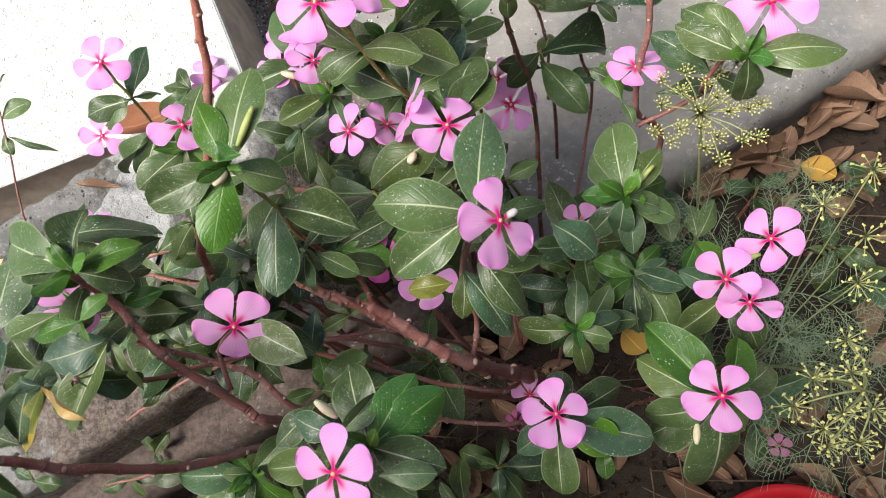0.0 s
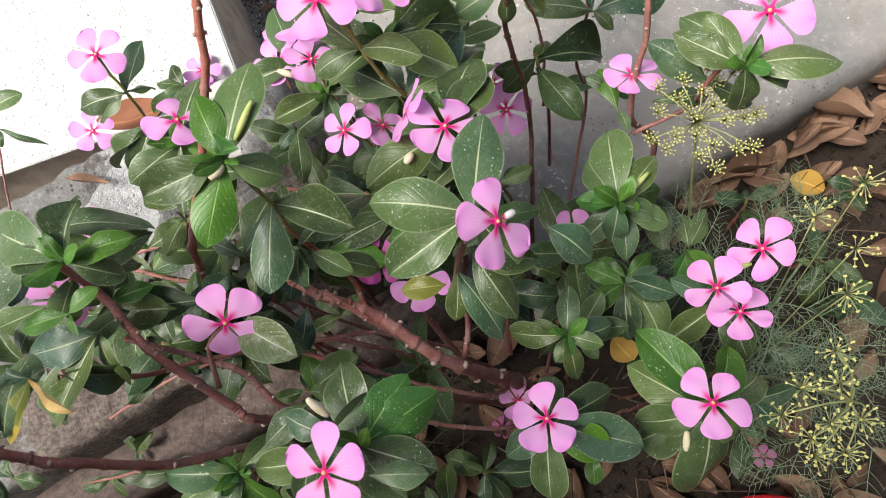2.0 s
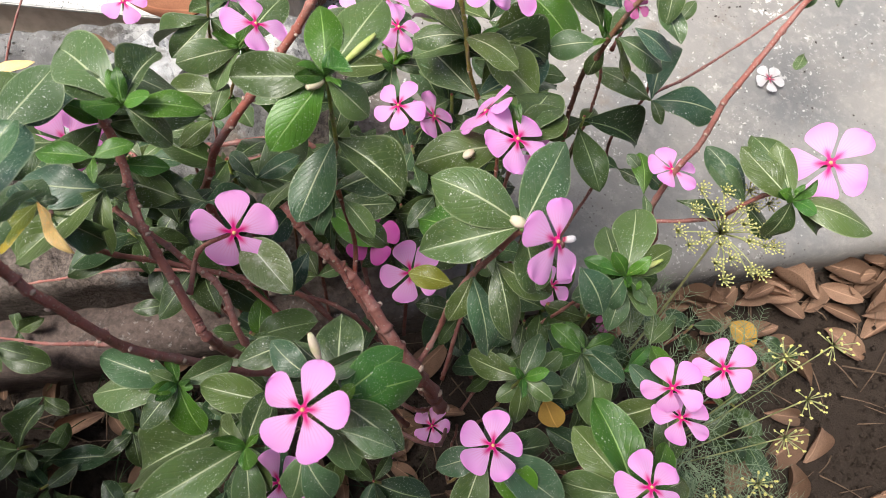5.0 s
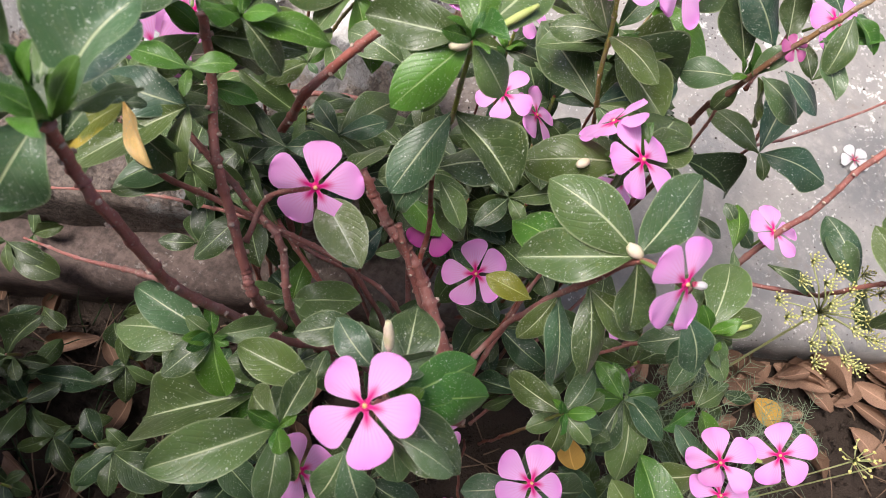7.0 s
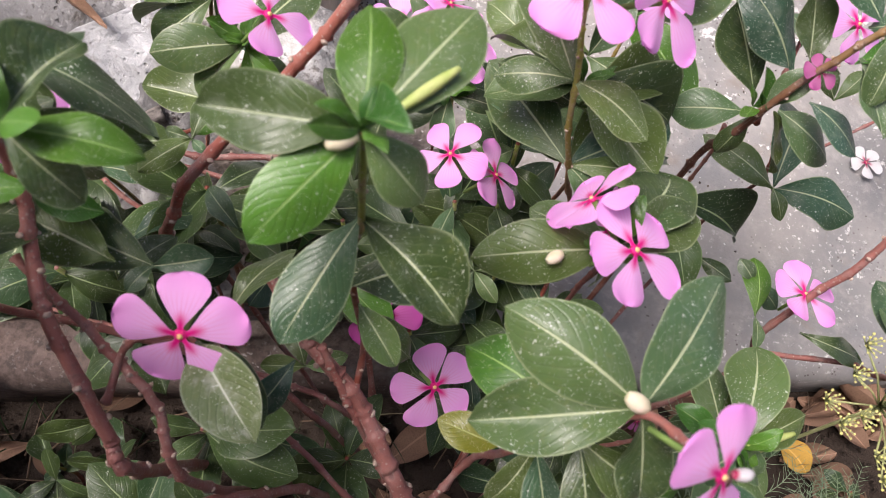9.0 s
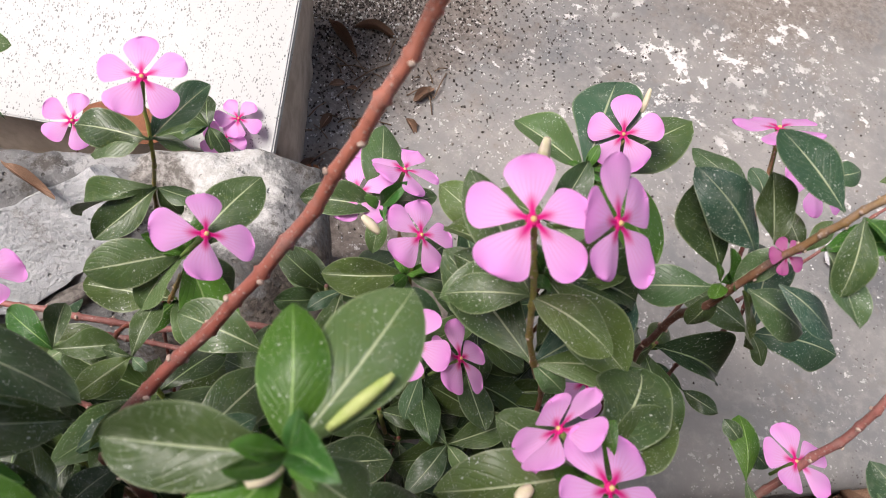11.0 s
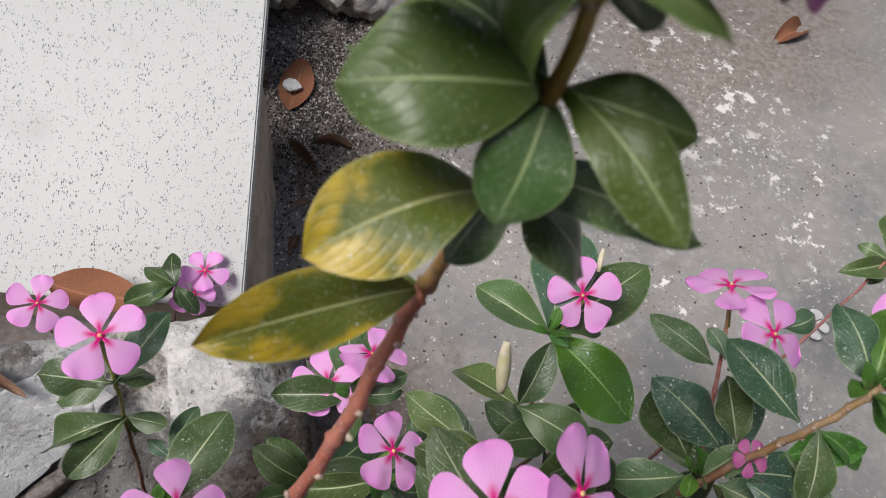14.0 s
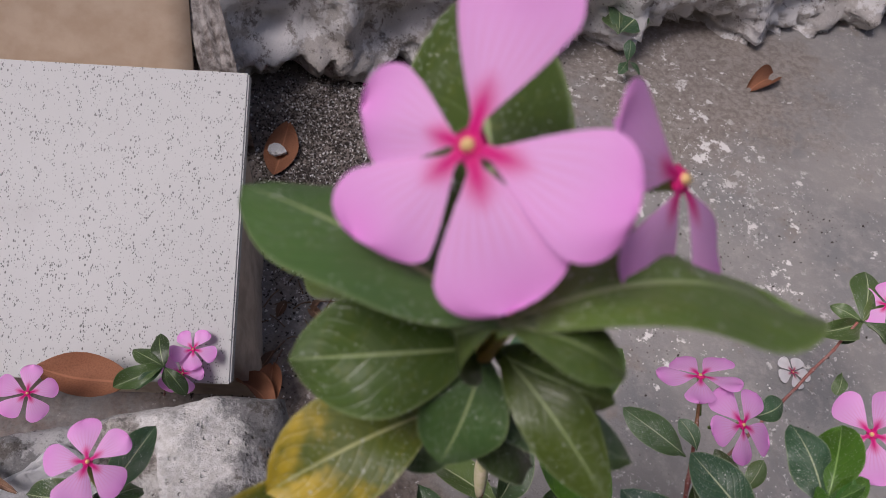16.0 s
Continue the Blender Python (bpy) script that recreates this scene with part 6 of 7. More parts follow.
leaf(rightp, (0.108, 0.210, 0.400), (0.089, 0.238, 0.410), 0.42)
leaf(rightp, (0.097, 0.223, 0.360), (0.070, 0.243, 0.360), 0.45)
leaf(rightp, (0.097, 0.223, 0.360), (0.126, 0.216, 0.340), 0.42)
leaf(rightp, (0.097, 0.223, 0.360), (0.065, 0.255, 0.360), 0.36)
leaf(rightp, (0.051, 0.251, 0.280), (0.040, 0.285, 0.280), 0.40)
leaf(rightp, (0.051, 0.251, 0.280), (0.057, 0.232, 0.280), 0.40)
leaf(rightp, (0.199, 0.595, 0.190), (0.171, 0.604, 0.190), 0.42)
leaf(rightp, (0.199, 0.595, 0.190), (0.205, 0.651, 0.190), 0.42)
leaf(rightp, (0.199, 0.595, 0.190), (0.220, 0.579, 0.190), 0.42)
leaf(rightp, (0.199, 0.595, 0.190), (0.155, 0.570, 0.190), 0.35)
leaf(rightp, (0.199, 0.595, 0.190), (0.186, 0.573, 0.180), 0.40)
leaf(rightp, (0.199, 0.595, 0.190), (0.219, 0.631, 0.190), 0.42)
leaf(rightp, (0.232, 0.591, 0.100), (0.225, 0.564, 0.100), 0.40)
bud(rightp, (0.117, 0.128, 0.270), (0.130, 0.131, 0.270), 0.0020, GREEN_BUD)
bud(rightp, (0.068, 0.021, 0.320), (0.067, 0.010, 0.315), 0.0022)
rosette(rightp, (0.090, 0.128, 0.050), 6, .045)
rosette(rightp, (0.103, 0.078, 0.100), 6, .045)
rosette(rightp, (0.158, 0.028, 0.050), 5, .045)
rosette(rightp, (0.068, 0.186, 0.080), 6, .045)
rosette(rightp, (0.118, 0.170, 0.080), 6, .045)
rosette(rightp, (0.218, 0.107, -0.020), 5, .04)
rosette(rightp, (0.287, 0.205, -0.050), 5, .04)
rosette(rightp, (0.337, 0.291, -0.050), 4, .05)
rosette(rightp, (0.310, 0.177, -0.050), 5, .045)
rosette(rightp, (0.213, 0.278, -0.030), 5, .035)
young(rightp, (0.108, 0.210, 0.400))
flower(rightp, (0.106, 0.116, 0.269), (-0.222, -0.586, 0.780), (-0.861, -0.258, -0.438), 0.0221)
flower(rightp, (0.137, 0.140, 0.275), (0.027, -0.413, 0.911), (-0.628, 0.702, 0.337), 0.0225)
flower(rightp, (0.123, 0.102, 0.250), (0.054, 0.363, 0.930), (-0.406, 0.859, -0.312), 0.0227)
flower(rightp, (0.122, 0.236, 0.410), (-0.234, -0.450, 0.862), (0.043, -0.890, -0.454), 0.0248)
leaf(sprig, (-0.481, 0.310, 0.278), (-0.453, 0.324, 0.277), 0.50)
leaf(sprig, (-0.487, 0.301, 0.266), (-0.485, 0.285, 0.256), 0.60)
leaf(sprig, (-0.484, 0.299, 0.265), (-0.447, 0.289, 0.244), 0.18)
leaf(sprig, (-0.474, 0.320, 0.290), (-0.466, 0.343, 0.295), 0.40)
leaf(sprig, (-0.474, 0.316, 0.289), (-0.497, 0.326, 0.296), 0.50)
# the gap's shade is put into these leaves' darker green
leaf(slabp, (-0.389, 0.403, 0.130), (-0.406, 0.431, 0.130), 0.45, SHADE_GREEN)
leaf(slabp, (-0.389, 0.403, 0.130), (-0.422, 0.410, 0.130), 0.45, SHADE_GREEN)
leaf(slabp, (-0.389, 0.403, 0.130), (-0.422, 0.374, 0.130), 0.40, SHADE_GREEN)
leaf(slabp, (-0.389, 0.403, 0.130), (-0.379, 0.388, 0.120), 0.40, SHADE_GREEN)
leaf(slabp, (-0.389, 0.403, 0.130), (-0.403, 0.377, 0.130), 0.40, SHADE_GREEN)
leaf(slabp, (-0.389, 0.403, 0.130), (-0.363, 0.387, 0.120), 0.40, SHADE_GREEN)
flower(slabp, (-0.468, 0.343, 0.163), (0.395, -0.108, 0.912), (-0.288, 0.929, 0.235), 0.0225)
flower(slabp, (-0.380, 0.408, 0.108), (0.273, -0.157, 0.949), (-0.101, 0.976, 0.191), 0.0203)
flower(slabp, (-0.378, 0.430, 0.115), (0.186, 0.027, 0.982), (0.190, 0.980, -0.063), 0.0203)
leaf(weed, (-0.036, 1.087, 0.030), (-0.048, 1.154, 0.030), 0.50)
leaf(weed, (-0.036, 1.087, 0.030), (-0.004, 1.150, 0.030), 0.50)
leaf(weed, (-0.036, 1.087, 0.030), (-0.058, 1.131, 0.030), 0.50)
leaf(weed, (-0.011, 1.068, 0.000), (-0.016, 1.093, 0.020), 0.50)
leaf(weed, (-0.011, 1.068, 0.000), (-0.021, 1.040, 0.000), 0.50)
leaf(weed, (-0.011, 1.068, 0.000), (0.008, 1.044, 0.000), 0.50)


# ---- dill ----
dill = thing("dill_plant", "feathery green dill with yellow flower umbels", "herb")


def umbel(plant, stalk_foot, centre, heads, spread, size, up=(0, 0, 1)):
    """A compound umbel: a stalk, its spokes and a small ball of flowers at the end of each."""
    rnd = random.Random(int(abs(centre[0]) * 1e4))
    centre, up = Vector(centre), Vector(up).normalized()
    side = up.orthogonal().normalized()
    other = up.cross(side)
    hub = centre - up * spread * 0.75
    bm = tube(bmesh.new(), curve_points((stalk_foot, Vector(stalk_foot).lerp(hub, 0.55) + Vector((0.004, 0.004, 0)), hub), 8), lambda f: 0.0017 - 0.0008 * f, 6)
    dots = bmesh.new()
    for k in range(heads):
        r = spread * math.sqrt((k + 0.5) / heads)
        a = k * 2.4 + rnd.uniform(-0.2, 0.2)
        end = centre + (side * math.cos(a) + other * math.sin(a)) * r - up * r * r / spread * 0.35
        tube(bm, [hub, hub.lerp(end, 0.5) + up * 0.001, end - up * size * 0.8], lambda f: 0.0005, 4)
        for q in range(16):
            f = q * 2.4 + rnd.uniform(-0.2, 0.2)
            w = (side * math.cos(f) + other * math.sin(f)) * size * math.sqrt((q + 0.6) / 16) + up * size * rnd.uniform(0.05, 0.3)
            tip = end + w
            tube(bm, [end - up * size * 0.8, tip], lambda f: 0.0003, 3)
            bmesh.ops.create_icosphere(dots, subdivisions=1, radius=0.00066 * rnd.uniform(0.75, 1.2), matrix=Matrix.Translation(tip))
    ob = part("umbel_stalk", bm, DILL_RAY, plant)
    part("umbel", dots, DILL_FLOWER, ob, "yellow flower heads of the umbel")


FOOT = (0.19, 0.09, BED)
umbel(dill, (0.135, 0.17, BED), (0.094, 0.201, 0.368), 24, 0.035, 0.0056, (0.1, -0.2, 1))


def umbellet(plant, foot, centre, size, rays=15):
    """A single starry head: thin spokes from one point, each with a yellow knob."""
    rnd = random.Random(int(abs(centre[0] + centre[1]) * 1e4))
    centre = Vector(centre)
    up = Vector((rnd.uniform(-0.3, 0.3), rnd.uniform(-0.6, 0.1), 1)).normalized()
    side = up.orthogonal().normalized()
    other = up.cross(side)
    hub = centre - up * size * 0.7
    bm = tube(bmesh.new(), curve_points((foot, Vector(foot).lerp(hub, 0.5) + Vector((0.003, 0.002, 0.006)), hub), 6), lambda f: 0.0009 - 0.0004 * f, 5)
    dots = bmesh.new()
    for k in range(rays):
        r, a = size * math.sqrt((k + 0.7) / rays) * rnd.uniform(0.85, 1.1), k * 2.4 + rnd.uniform(-0.25, 0.25)
        tip = centre + (side * math.cos(a) + other * math.sin(a)) * r - up * r * r / size * 0.3
        tube(bm, [hub, hub.lerp(tip, 0.5), tip], lambda f: 0.00042, 3)
        for q in range(3):
            off = Vector((rnd.uniform(-1, 1), rnd.uniform(-1, 1), rnd.uniform(-0.5, 1))) * 0.0008
            bmesh.ops.create_icosphere(dots, subdivisions=1, radius=0.00085 * rnd.uniform(0.7, 1.15), matrix=Matrix.Translation(tip + off))
    ob = part("umbel_stalk", bm, DILL_RAY, plant)
    part("umbel", dots, DILL_FLOWER, ob, "yellow flower heads of the umbel")


HUB = (0.186, 0.039, 0.245)
for place in ((0.161, 0.149, 0.320), (0.186, 0.125, 0.310), (0.196, 0.169, 0.310), (0.179, 0.099, 0.300)):
    umbellet(dill, FOOT, place, 0.0135)
for place in ((0.167, 0.065, 0.295), (0.167, 0.049, 0.290), (0.147, 0.046, 0.290), (0.132, 0.029, 0.285), (0.146, 0.014, 0.285), (0.162, 0.024, 0.285), (0.179, 0.026, 0.285), (0.169, 0.005, 0.280), (0.153, 0.003, 0.275)):
    umbellet(dill, HUB, place, 0.0115)
part("stem", tube(bmesh.new(), curve_points((FOOT, (0.185, 0.07, 0.08), HUB), 8), lambda f: 0.0018 - 0.0006 * f, 6), DILL_RAY, dill)


def plume(bm, foot, tip, rnd, level=0):
    """One thread-fine divided leaf."""
    foot, tip = Vector(foot), Vector(tip)
    mid = foot.lerp(tip, 0.5) + Vector((rnd.uniform(-1, 1), rnd.uniform(-1, 1), rnd.uniform(0, 1))) * 0.12 * (tip - foot).length
    line = curve_points((foot, mid, tip), 4)
    thick = (0.0007, 0.00036, 0.00022)[level]
    tube(bm, line, lambda f: thick * (1.1 - 0.6 * f), 4)
    if level < 2:
        for k in range(2, len(line)):
            for s in (-1, 1):
                way = (line[k] - line[k - 1]).normalized()
                out = way.cross(Vector((rnd.uniform(-0.4, 0.4), rnd.uniform(-0.4, 0.4), 1))).normalized() * s
                long = (tip - foot).length * (0.42, 0.34)[level] * rnd.uniform(0.6, 1.1)
                plume(bm, line[k], line[k] + (way * 0.75 + out * 0.8).normalized() * long, rnd, level + 1)


def plumes():
    rnd = random.Random(21)
    for k in range(17):
        a = rnd.uniform(0, math.tau)
        foot = Vector((0.165 + rnd.uniform(-0.03, 0.03), 0.12 + rnd.uniform(-0.06, 0.06), rnd.uniform(0.0, 0.18)))
        tip = foot + Vector((math.cos(a), math.sin(a), rnd.uniform(-0.1, 0.5))) * rnd.uniform(0.06, 0.11)
        bm = bmesh.new()
        plume(bm, foot, tip, rnd)
        tagged(part("feathery_leaf", bm, DILL, dill), kind="stuff")
    bm = bmesh.new()
    for tip in ((0.165, 0.12, 0.2), (0.15, 0.1, 0.15), (0.19, 0.15, 0.18)):
        tube(bm, curve_points(((0.18, 0.1, BED), (0.175, 0.11, 0.02), tip), 6), lambda f: 0.002 - 0.001 * f, 6)
    part("stem", bm, DILL, dill)


plumes()

# ---- fallen leaves, grit, tub and board ----


def dry_mesh(kind, seed):
    rnd = random.Random(seed)
    curl, fold, bend = rnd.uniform(0.4, 2.0), rnd.uniform(-0.5, 0.9), rnd.uniform(-0.6, 0.7)

    def place(u, v):
        x = (u - 0.5) * 2
        half = 0.04 + 0.24 * math.sin(math.pi * v) ** 0.75
        z = curl * 0.22 * x * x * math.sin(math.pi * v) + bend * 4 * (v - 0.5) ** 2 * 0.3 + fold * 0.08 * abs(x) + 0.03 * math.sin(7 * v + 3 * x + seed)
        return Vector((x * half * (1 - 0.25 * curl * abs(x)), v - 0.5, z))
    return mesh_of("dry_leaf", sheet(9, 6, place), kind)


DRIES = {kind: [dry_mesh(kind, 31 * i + 7) for i in range(6)] for kind in (DRY, FALLEN_YELLOW, RUST)}


def dry_leaf(place, size, turn, kind=DRY, label="curled dry brown leaf lying on the soil", lean=0.25, narrow=1.0):
    ob = new("dry_leaf", pick.choice(DRIES[kind]))
    tip = Euler((pick.uniform(-lean, lean), pick.uniform(-lean, lean), radians(turn)))
    ob.matrix_world = Matrix.LocRotScale(Vector(place), tip, (size * narrow, size, size))
    tagged(ob, label, "leaf", "fallen leaves")


rnd = random.Random(8)
for k in range(40):
    a, b = rnd.uniform(0.0, 0.38), -abs(rnd.gauss(0, 0.03)) - 0.01
    p = at(a, b, BED + 0.012 + 0.05 * rnd.random() * max(0, 1 + b / 0.08))
    dry_leaf(p, rnd.uniform(0.045, 0.085), math.degrees(ANGLE) + rnd.uniform(40, 140), lean=0.6)
for k in range(34):
    p = at(rnd.uniform(-0.75, 0.35), rnd.uniform(-0.42, -0.02), BED + rnd.uniform(0.006, 0.02))
    dry_leaf(p, rnd.uniform(0.035, 0.08), rnd.uniform(0, 360))
dry_leaf((0.304, 0.316, -0.105), 0.040, 60, FALLEN_YELLOW, "fallen yellow leaf lying on dry litter", 0.1, 1.7)
open_leaf = sheet(14, 8, lambda u, v: Vector(((u - 0.5) * (0.08 + 0.86 * math.sin(math.pi * v ** 0.85) ** 0.7), v - 0.5, 0.12 * abs(u - 0.5) + 0.08 * (2 * v - 1) ** 2 + 0.02 * math.sin(8 * v + 5 * u))))
yellow_leaf = new("dry_leaf", mesh_of("dry_leaf", open_leaf, FALLEN_YELLOW))
yellow_leaf.matrix_world = Matrix.LocRotScale(Vector((0.050, 0.093, 0.140)), Euler((-0.25, 0.15, radians(35))), (0.026, 0.026, 0.026))
tagged(yellow_leaf, "orange yellow leaf caught among low green shoots", "leaf", "fallen leaves")
flat = sheet(14, 6, lambda u, v: Vector(((u - 0.5) * (0.05 + 0.5 * math.sin(math.pi * v) ** 0.8), v - 0.5, 0.10 * abs(u - 0.5) + 0.05 * (2 * v - 1) ** 2 + 0.015 * math.sin(9 * v + 4 * u))))
rust_leaf = new("dry_leaf", mesh_of("dry_leaf", flat, RUST))
rust_leaf.matrix_world = Matrix.LocRotScale(on_pave(-0.441, 0.772, 0.004), Euler((0.03, 0.02, radians(8))), (0.082, 0.088, 0.088))
tagged(rust_leaf, "rust brown dry leaf lying flat on the concrete", "leaf", "fallen leaves")
dry_leaf((-0.452, 0.378, 0.115), 0.085, 95, RUST, "long dry leaf lying under the stone slab", 0.1)
dry_leaf((-0.335, 0.437, 0.02), 0.06, 60, RUST, "dry leaf wedged between kerb and plinth", 0.5)
dry_leaf((-0.325, 0.45, 0.01), 0.055, 20, RUST, "dry leaf wedged between kerb and plinth", 0.5)
dry_leaf(on_pave(0.205, 1.13, 0.005), 0.075, -40, RUST, "rust brown dry leaf lying by the wall", 0.1)
dry_leaf((-0.444, 0.274, 0.19), 0.05, 80, DRY, "thin dry leaf lying on the kerb", 0.1, 0.35)
dry_leaf(on_pave(-0.39, 0.665, 0.005), 0.06, 60, DRY, "thin dry leaf curled on the concrete", 0.2, 0.4)
dry_leaf(on_pave(-0.36, 0.70, 0.005), 0.055, 100, DRY, "thin dry leaf curled on the concrete", 0.2, 0.4)
for k in range(14):
    dry_leaf(on_pave(-0.30 + rnd.uniform(-0.07, 0.07), 0.55 + rnd.uniform(-0.09, 0.09), 0.003), rnd.uniform(0.012, 0.035), rnd.uniform(0, 360), DRY, "shred of dry leaf on the concrete")

for place, size, turn in (((-0.339, -0.085, BED + 0.016), 0.070, 10), ((-0.390, -0.036, BED + 0.016), 0.050, 60), ((-0.389, -0.182, BED + 0.016), 0.080, 80), ((-0.474, -0.026, BED + 0.016), 0.065, 20), ((-0.361, 0.046, BED + 0.016), 0.070, 130), ((-0.539, -0.035, BED + 0.016), 0.060, 40), ((-0.433, 0.076, BED + 0.016), 0.050, 100), ((-0.336, -0.164, BED + 0.016), 0.070, 10), ((-0.430, -0.107, BED + 0.016), 0.070, 150)):
    dry_leaf(place, size * 0.7, turn, lean=0.5)
for place in ((0.050, 0.008), (0.098, -0.024), (0.206, 0.006), (0.244, -0.025), (0.143, -0.012), (-0.139, -0.028), (0.290, -0.031), (0.009, -0.023), (-0.081, 0.050), (0.228, 0.031), (0.125, 0.252), (0.370, 0.315)):
    for k in range(3):
        dry_leaf((place[0] + rnd.uniform(-0.03, 0.03), place[1] + rnd.uniform(-0.03, 0.03), BED + 0.018), rnd.uniform(0.03, 0.07), rnd.uniform(0, 360), lean=0.5)

fallen = thing("fallen_flower", "white fallen periwinkle flower lying on the concrete", "flower", where=(0.244, 0.643, FLOOR + 0.006))
flower(fallen, (0, 0, 0.004), (0.1, -0.1, 1), (0.3, 1, 0), 0.021, 5, WHITE_PETAL)
for p in ((-0.08, 0.04), (0.02, 0.02), (0.12, 0.22), (0.21, 0.0), (0.13, 0.27)):
    old = thing("fallen_flower", "shrivelled purple fallen flower on the soil", "flower", "fallen flowers", (*p, BED + 0.02))
    flower(old, (0, 0, 0.004), (rnd.uniform(-0.5, 0.5), rnd.uniform(-0.5, 0.5), 1), (1, 0.3, 0), 0.013, 5, FADED)


def crumbs(name, label, count, where, low_size, high_size, seed, material):
    """Loose grit, joined."""
    r = random.Random(seed)
    verts, faces = [], []
    for k in range(count):
        c, s = where(r), r.uniform(low_size, high_size)
        if c is None:
            continue
        n = len(verts)
        spin = Euler((r.uniform(0, 6), r.uniform(0, 6), r.uniform(0, 6))).to_matrix()
        for q in ((1, 0, 0), (-1, 0, 0), (0, 0.8, 0), (0, -0.8, 0), (0, 0, 0.6), (0, 0, -0.6)):
            verts.append(c + spin @ Vector(q) * s * r.uniform(0.6, 1.2))
        faces += [(n + i, n + j, n + m) for i, j, m in ((0, 2, 4), (2, 1, 4), (1, 3, 4), (3, 0, 4), (2, 0, 5), (1, 2, 5), (3, 1, 5), (0, 3, 5))]
    data = bpy.data.meshes.new(name)
    data.from_pydata(verts, [], faces)
    data.materials.append(material)
    tagged(new(name, data), label, "debris", kind="stuff")


crumbs("grit", "dark grit and crumbs strewn over the concrete", 15000,
       lambda r: on_pave(r.gauss(-0.43, 0.05) + 0.05 * abs(r.gauss(0, 1)) ** 2.5, r.gauss(0.82, 0.10) if r.random() < 0.7 else r.uniform(0.42, 0.95), 0.0008), 0.0007, 0.0028, 3, GRIT)
crumbs("flakes", "pale whitewash crumbs on the concrete", 1500,
       lambda r: on_pave(r.gauss(-0.05, 0.2), r.uniform(0.45, 1.05), 0.0003), 0.0005, 0.002, 4, WALL)
crumbs("soil_crumbs", "crumbs of earth and twig scattered on the bed", 4200,
       lambda r: at(r.uniform(-0.8, 0.5), r.uniform(-0.45, -0.01), BED + 0.006), 0.0012, 0.006, 5, SOIL)


def twigs():
    r = random.Random(12)
    bm = bmesh.new()
    for k in range(230):
        p = at(r.uniform(-0.85, 0.45), r.uniform(-0.4, -0.01), BED + r.uniform(0.006, 0.03))
        a, long = r.uniform(0, math.tau), r.uniform(0.02, 0.09)
        way = Vector((math.cos(a), math.sin(a), r.uniform(-0.1, 0.25)))
        tube(bm, curve_points((p, p + way * long * 0.5 + Vector((0, 0, 0.005)), p + way * long), 3), lambda f: 0.0011 - 0.0006 * f, 4)
    for k in range(46):
        p = on_pave(-0.30 + r.uniform(-0.08, 0.05), 0.57 + r.uniform(-0.1, 0.12), 0.002)
        a, long = r.uniform(0, math.tau), r.uniform(0.01, 0.05)
        way = Vector((math.cos(a), math.sin(a), 0.05))
        tube(bm, curve_points((p, p + way * long * 0.5 + Vector((0, 0, 0.004)), p + way * long), 3), lambda f: 0.0008, 4)
    ob = new("twigs", mesh_of("twigs", bm, dry_material("dry_twig", (0.10, 0.065, 0.045), (0.22, 0.15, 0.10))))
    tagged(ob, "dry twigs and stalks strewn over soil and concrete", "twigs", kind="stuff")


twigs()


def undergrowth():
    """Thin grass blades and stalks in the shade at the bed's end."""
    r = random.Random(41)
    bm = bmesh.new()
    for k in range(230):
        p = at(r.uniform(-0.84, -0.30), r.uniform(-0.34, -0.015), BED + 0.004)
        a, long = r.uniform(0, math.tau), r.uniform(0.03, 0.11)
        out = Vector((math.cos(a), math.sin(a), 0))
        tip = p + out * long * r.uniform(0.4, 0.9) + Vector((0, 0, long * r.uniform(0.15, 0.7)))
        mid = p.lerp(tip, 0.5) + Vector((0, 0, long * 0.22))
        thick = r.uniform(0.0005, 0.0013)
        tube(bm, curve_points((p, mid, tip), 4), lambda f: thick * (1.1 - f), 4)
    m = Nodes("shade_grass", 0.6, 0.3)
    own = m.tree.nodes.new("ShaderNodeNewGeometry").outputs["Random Per Island"]
    col = m.mix(m.span(own, 0.3, 0.7), (0.018, 0.045, 0.014), (0.06, 0.10, 0.035))
    m.colour(m.mix(m.span(own, 0.8, 0.9), col, (0.28, 0.24, 0.15)))
    ob = new("grass", mesh_of("grass", bm, m.mat))
    tagged(ob, "thin dark grass blades and stalks on shaded soil", "grass", kind="stuff")


undergrowth()


def mortar_chip():
    """A flake of whitewash lying on the rust-coloured leaf."""
    r = random.Random(6)
    bm = bmesh.new()
    rim = [bm.verts.new((math.cos(k * 0.7) * 0.011 * r.uniform(0.7, 1.15), math.sin(k * 0.7) * 0.008 * r.uniform(0.7, 1.2), 0)) for k in range(9)]
    top = bm.faces.new(rim)
    low = bmesh.ops.extrude_face_region(bm, geom=[top])
    for v in low["geom"]:
        if isinstance(v, bmesh.types.BMVert):
            v.co.z += 0.003
    bmesh.ops.recalc_face_normals(bm, faces=bm.faces[:])
    chip_size = 1.25
    bmesh.ops.scale(bm, vec=(chip_size, chip_size, 1), verts=bm.verts)
    chip = new("whitewash_chip", mesh_of("whitewash_chip", bm, PALE_MORTAR, False))
    chip.location = on_pave(-0.445, 0.766, 0.010)
    tagged(chip, "pale chip of whitewash lying on a rust brown leaf", "chip")


mortar_chip()


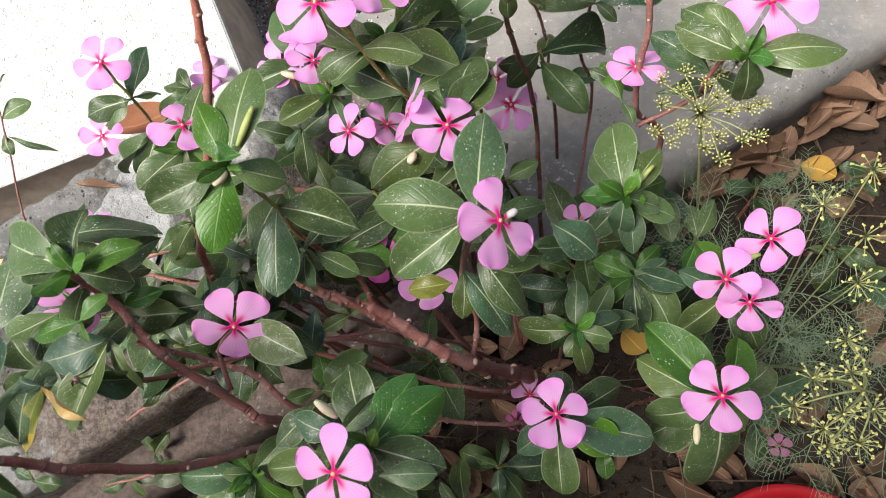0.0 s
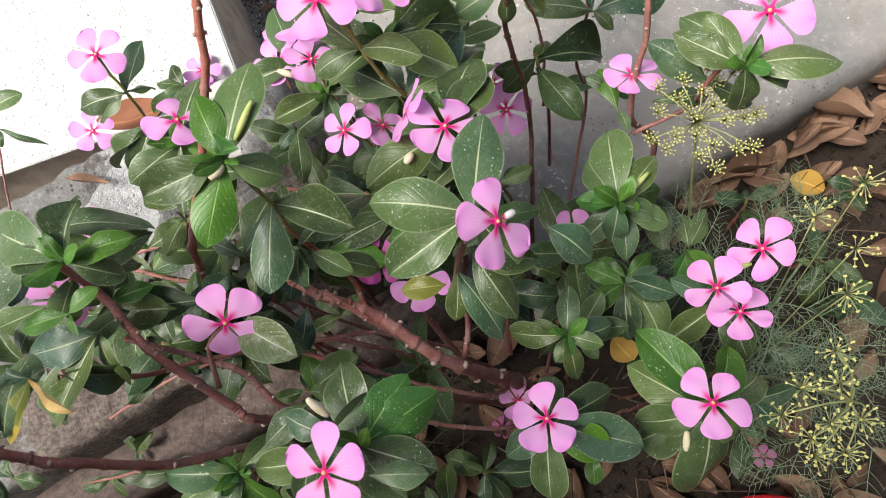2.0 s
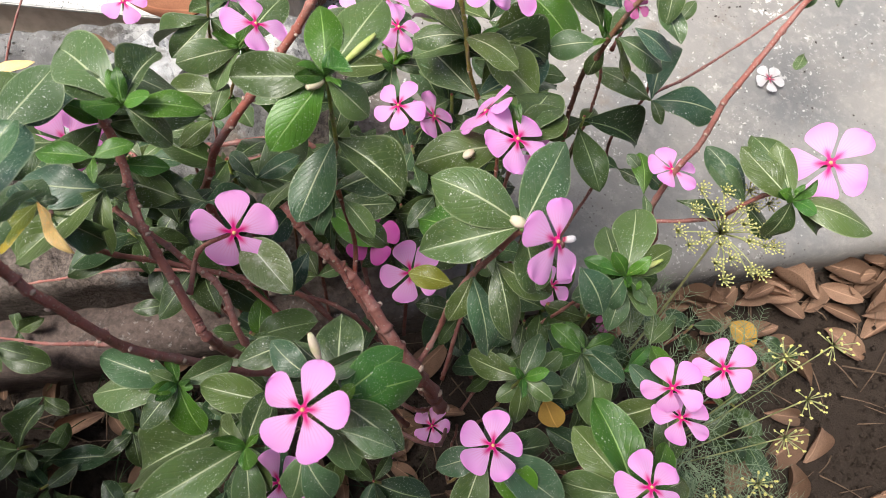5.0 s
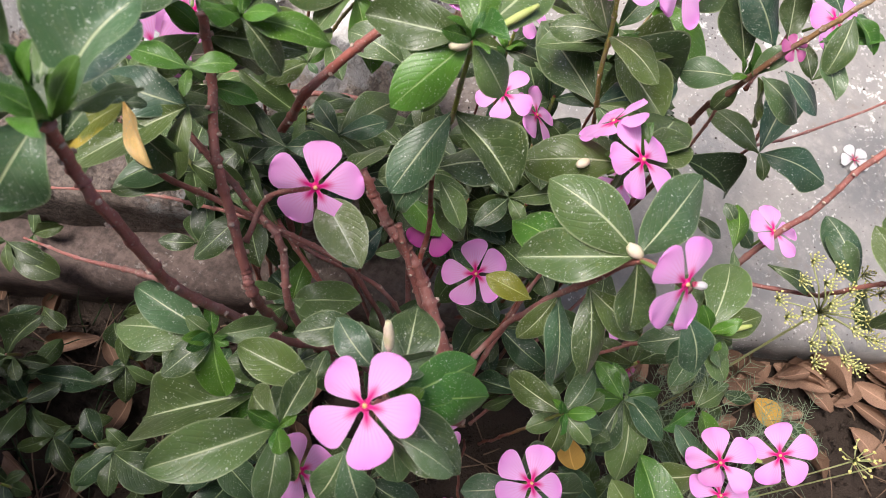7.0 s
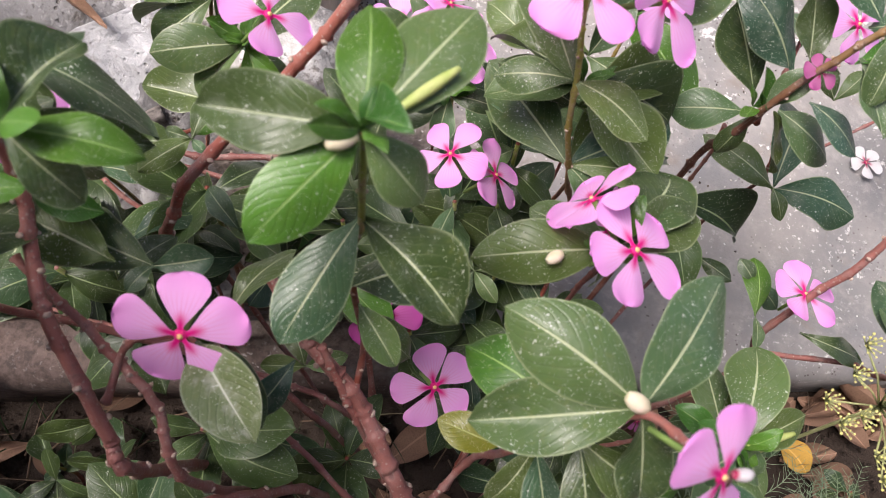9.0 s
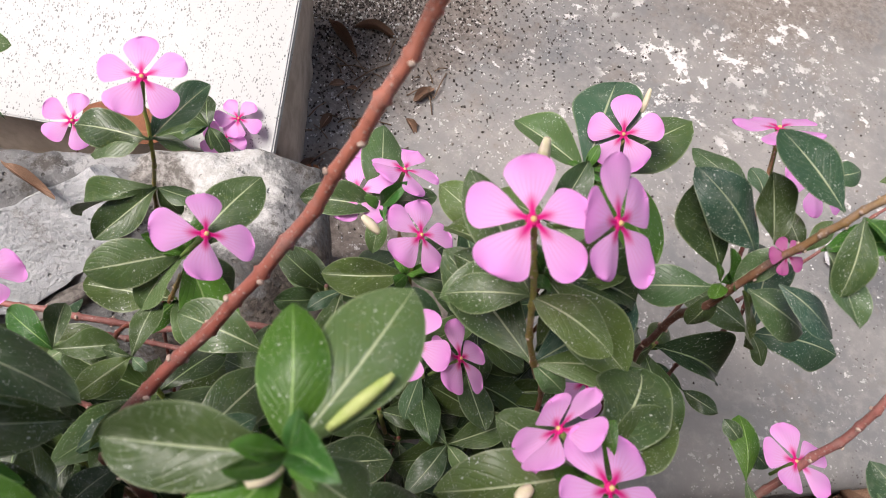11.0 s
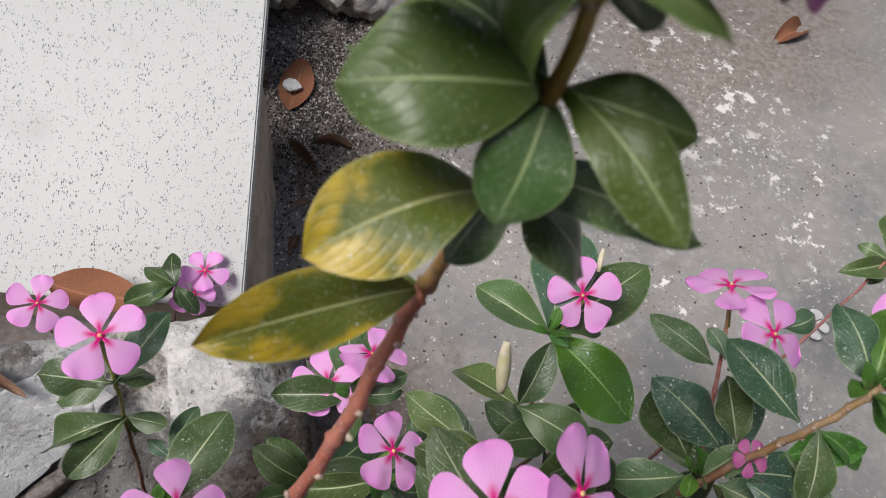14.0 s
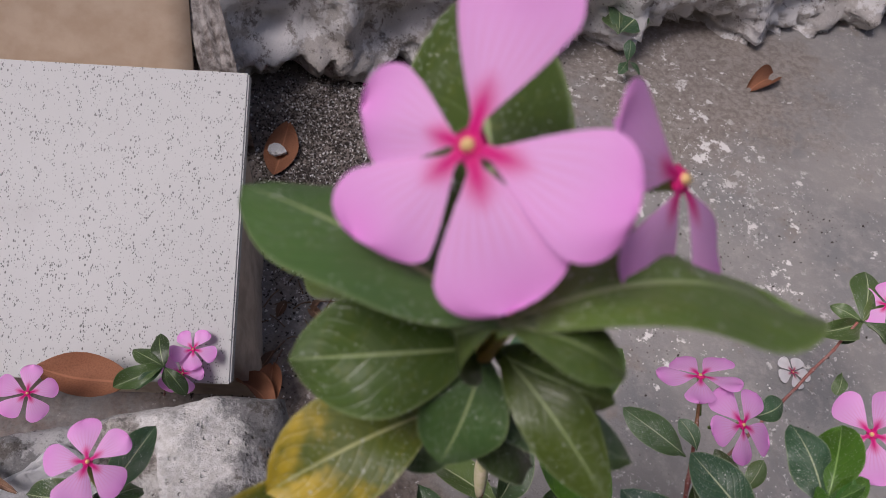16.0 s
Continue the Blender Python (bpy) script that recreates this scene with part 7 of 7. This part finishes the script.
def red_tub():
    tub = thing("plastic_tub", "round red plastic tub standing on the soil", "tub", where=(0.19, -0.135, BED - 0.01))
    profile = ((0.070, 0.0), (0.078, 0.04), (0.088, 0.09), (0.098, 0.092), (0.099, 0.097), (0.092, 0.099), (0.085, 0.092), (0.074, 0.03), (0.068, 0.008))
    bm = bmesh.new()
    rings = [[bm.verts.new((r * math.cos(a), r * math.sin(a), z)) for a in (math.tau * k / 48 for k in range(48))] for r, z in profile]
    for one, two in zip(rings, rings[1:]):
        for k in range(48):
            bm.faces.new((one[k], one[(k + 1) % 48], two[(k + 1) % 48], two[k]))
    bm.faces.new(rings[0][::-1])
    bm.faces.new(rings[-1])
    bmesh.ops.recalc_face_normals(bm, faces=bm.faces[:])
    part("body", bm, RED_PLASTIC, tub)


red_tub()


def cardboard():
    """A folded sheet of brown board leaning between the slab and the wall."""
    def place(u, v):
        p = Vector((-0.50 - 0.45 * u, 0.70 - 0.10 * u, 0.10 + 0.10 * u))
        p += Vector((-0.10, 0.24, 0.13)) * v
        p.z += 0.004 * math.sin(9 * u + 4 * v)
        return p
    bm = sheet(10, 16, place)
    geom = bmesh.ops.extrude_face_region(bm, geom=bm.faces[:])
    for v in geom["geom"]:
        if isinstance(v, bmesh.types.BMVert):
            v.co.z -= 0.004
    bmesh.ops.recalc_face_normals(bm, faces=bm.faces[:])
    board = new("cardboard_sheet", mesh_of("cardboard_sheet", bm, CARD))
    tagged(board, "creased brown cardboard sheet leaning behind the stone slab", "cardboard")


cardboard()


def weathered_board():
    """A grey split board standing between the cardboard and the wall."""
    rim = [Vector(p) for p in ((-0.565, 0.833, 0.170), (-0.530, 0.846, 0.170), (-0.472, 0.758, 0.130), (-0.516, 0.752, 0.130))]
    bm = sheet(14, 10, lambda u, v: rim[0].lerp(rim[1], u).lerp(rim[3].lerp(rim[2], u), v) + Vector((0, 0, 0.004 * math.sin(40 * u) + 0.003 * noise.noise(Vector((u * 9, v * 3, 0))))))
    geom = bmesh.ops.extrude_face_region(bm, geom=bm.faces[:])
    for v in geom["geom"]:
        if isinstance(v, bmesh.types.BMVert):
            v.co.z = FLOOR - 0.004
    bmesh.ops.recalc_face_normals(bm, faces=bm.faces[:])
    board = new("weathered_board", mesh_of("weathered_board", bm, plain("split_grey_wood", (0.12, 0.10, 0.088), (0.44, 0.41, 0.38), 90, 0.9, 0.7, 0.003)))
    tagged(board, "grey split weathered board beside the cardboard", "board")


weathered_board()


def wood_slat():
    """A split slat wedged under the fallen mortar plate."""
    one, two = Vector((-0.440, 0.188, 0.104)), Vector((-0.382, 0.255, 0.132))
    side = (two - one).cross(Vector((0, 0, 1))).normalized()
    bm = sheet(24, 6, lambda u, v: one.lerp(two, v) + side * (u - 0.5) * (0.016 - 0.006 * v) + Vector((0, 0, 0.0015 * math.sin(14 * u + 5 * v) + 0.001 * noise.noise(Vector((u * 4, v * 20, 0))))))
    geom = bmesh.ops.extrude_face_region(bm, geom=bm.faces[:])
    for v in geom["geom"]:
        if isinstance(v, bmesh.types.BMVert):
            v.co.z -= 0.012
    bmesh.ops.recalc_face_normals(bm, faces=bm.faces[:])
    slat = new("wood_slat", mesh_of("wood_slat", bm, plain("old_dark_wood", (0.06, 0.052, 0.046), (0.20, 0.18, 0.16), 140, 0.9, 0.7, 0.002)))
    tagged(slat, "dark split wooden slat wedged in the kerb mortar", "slat")


wood_slat()
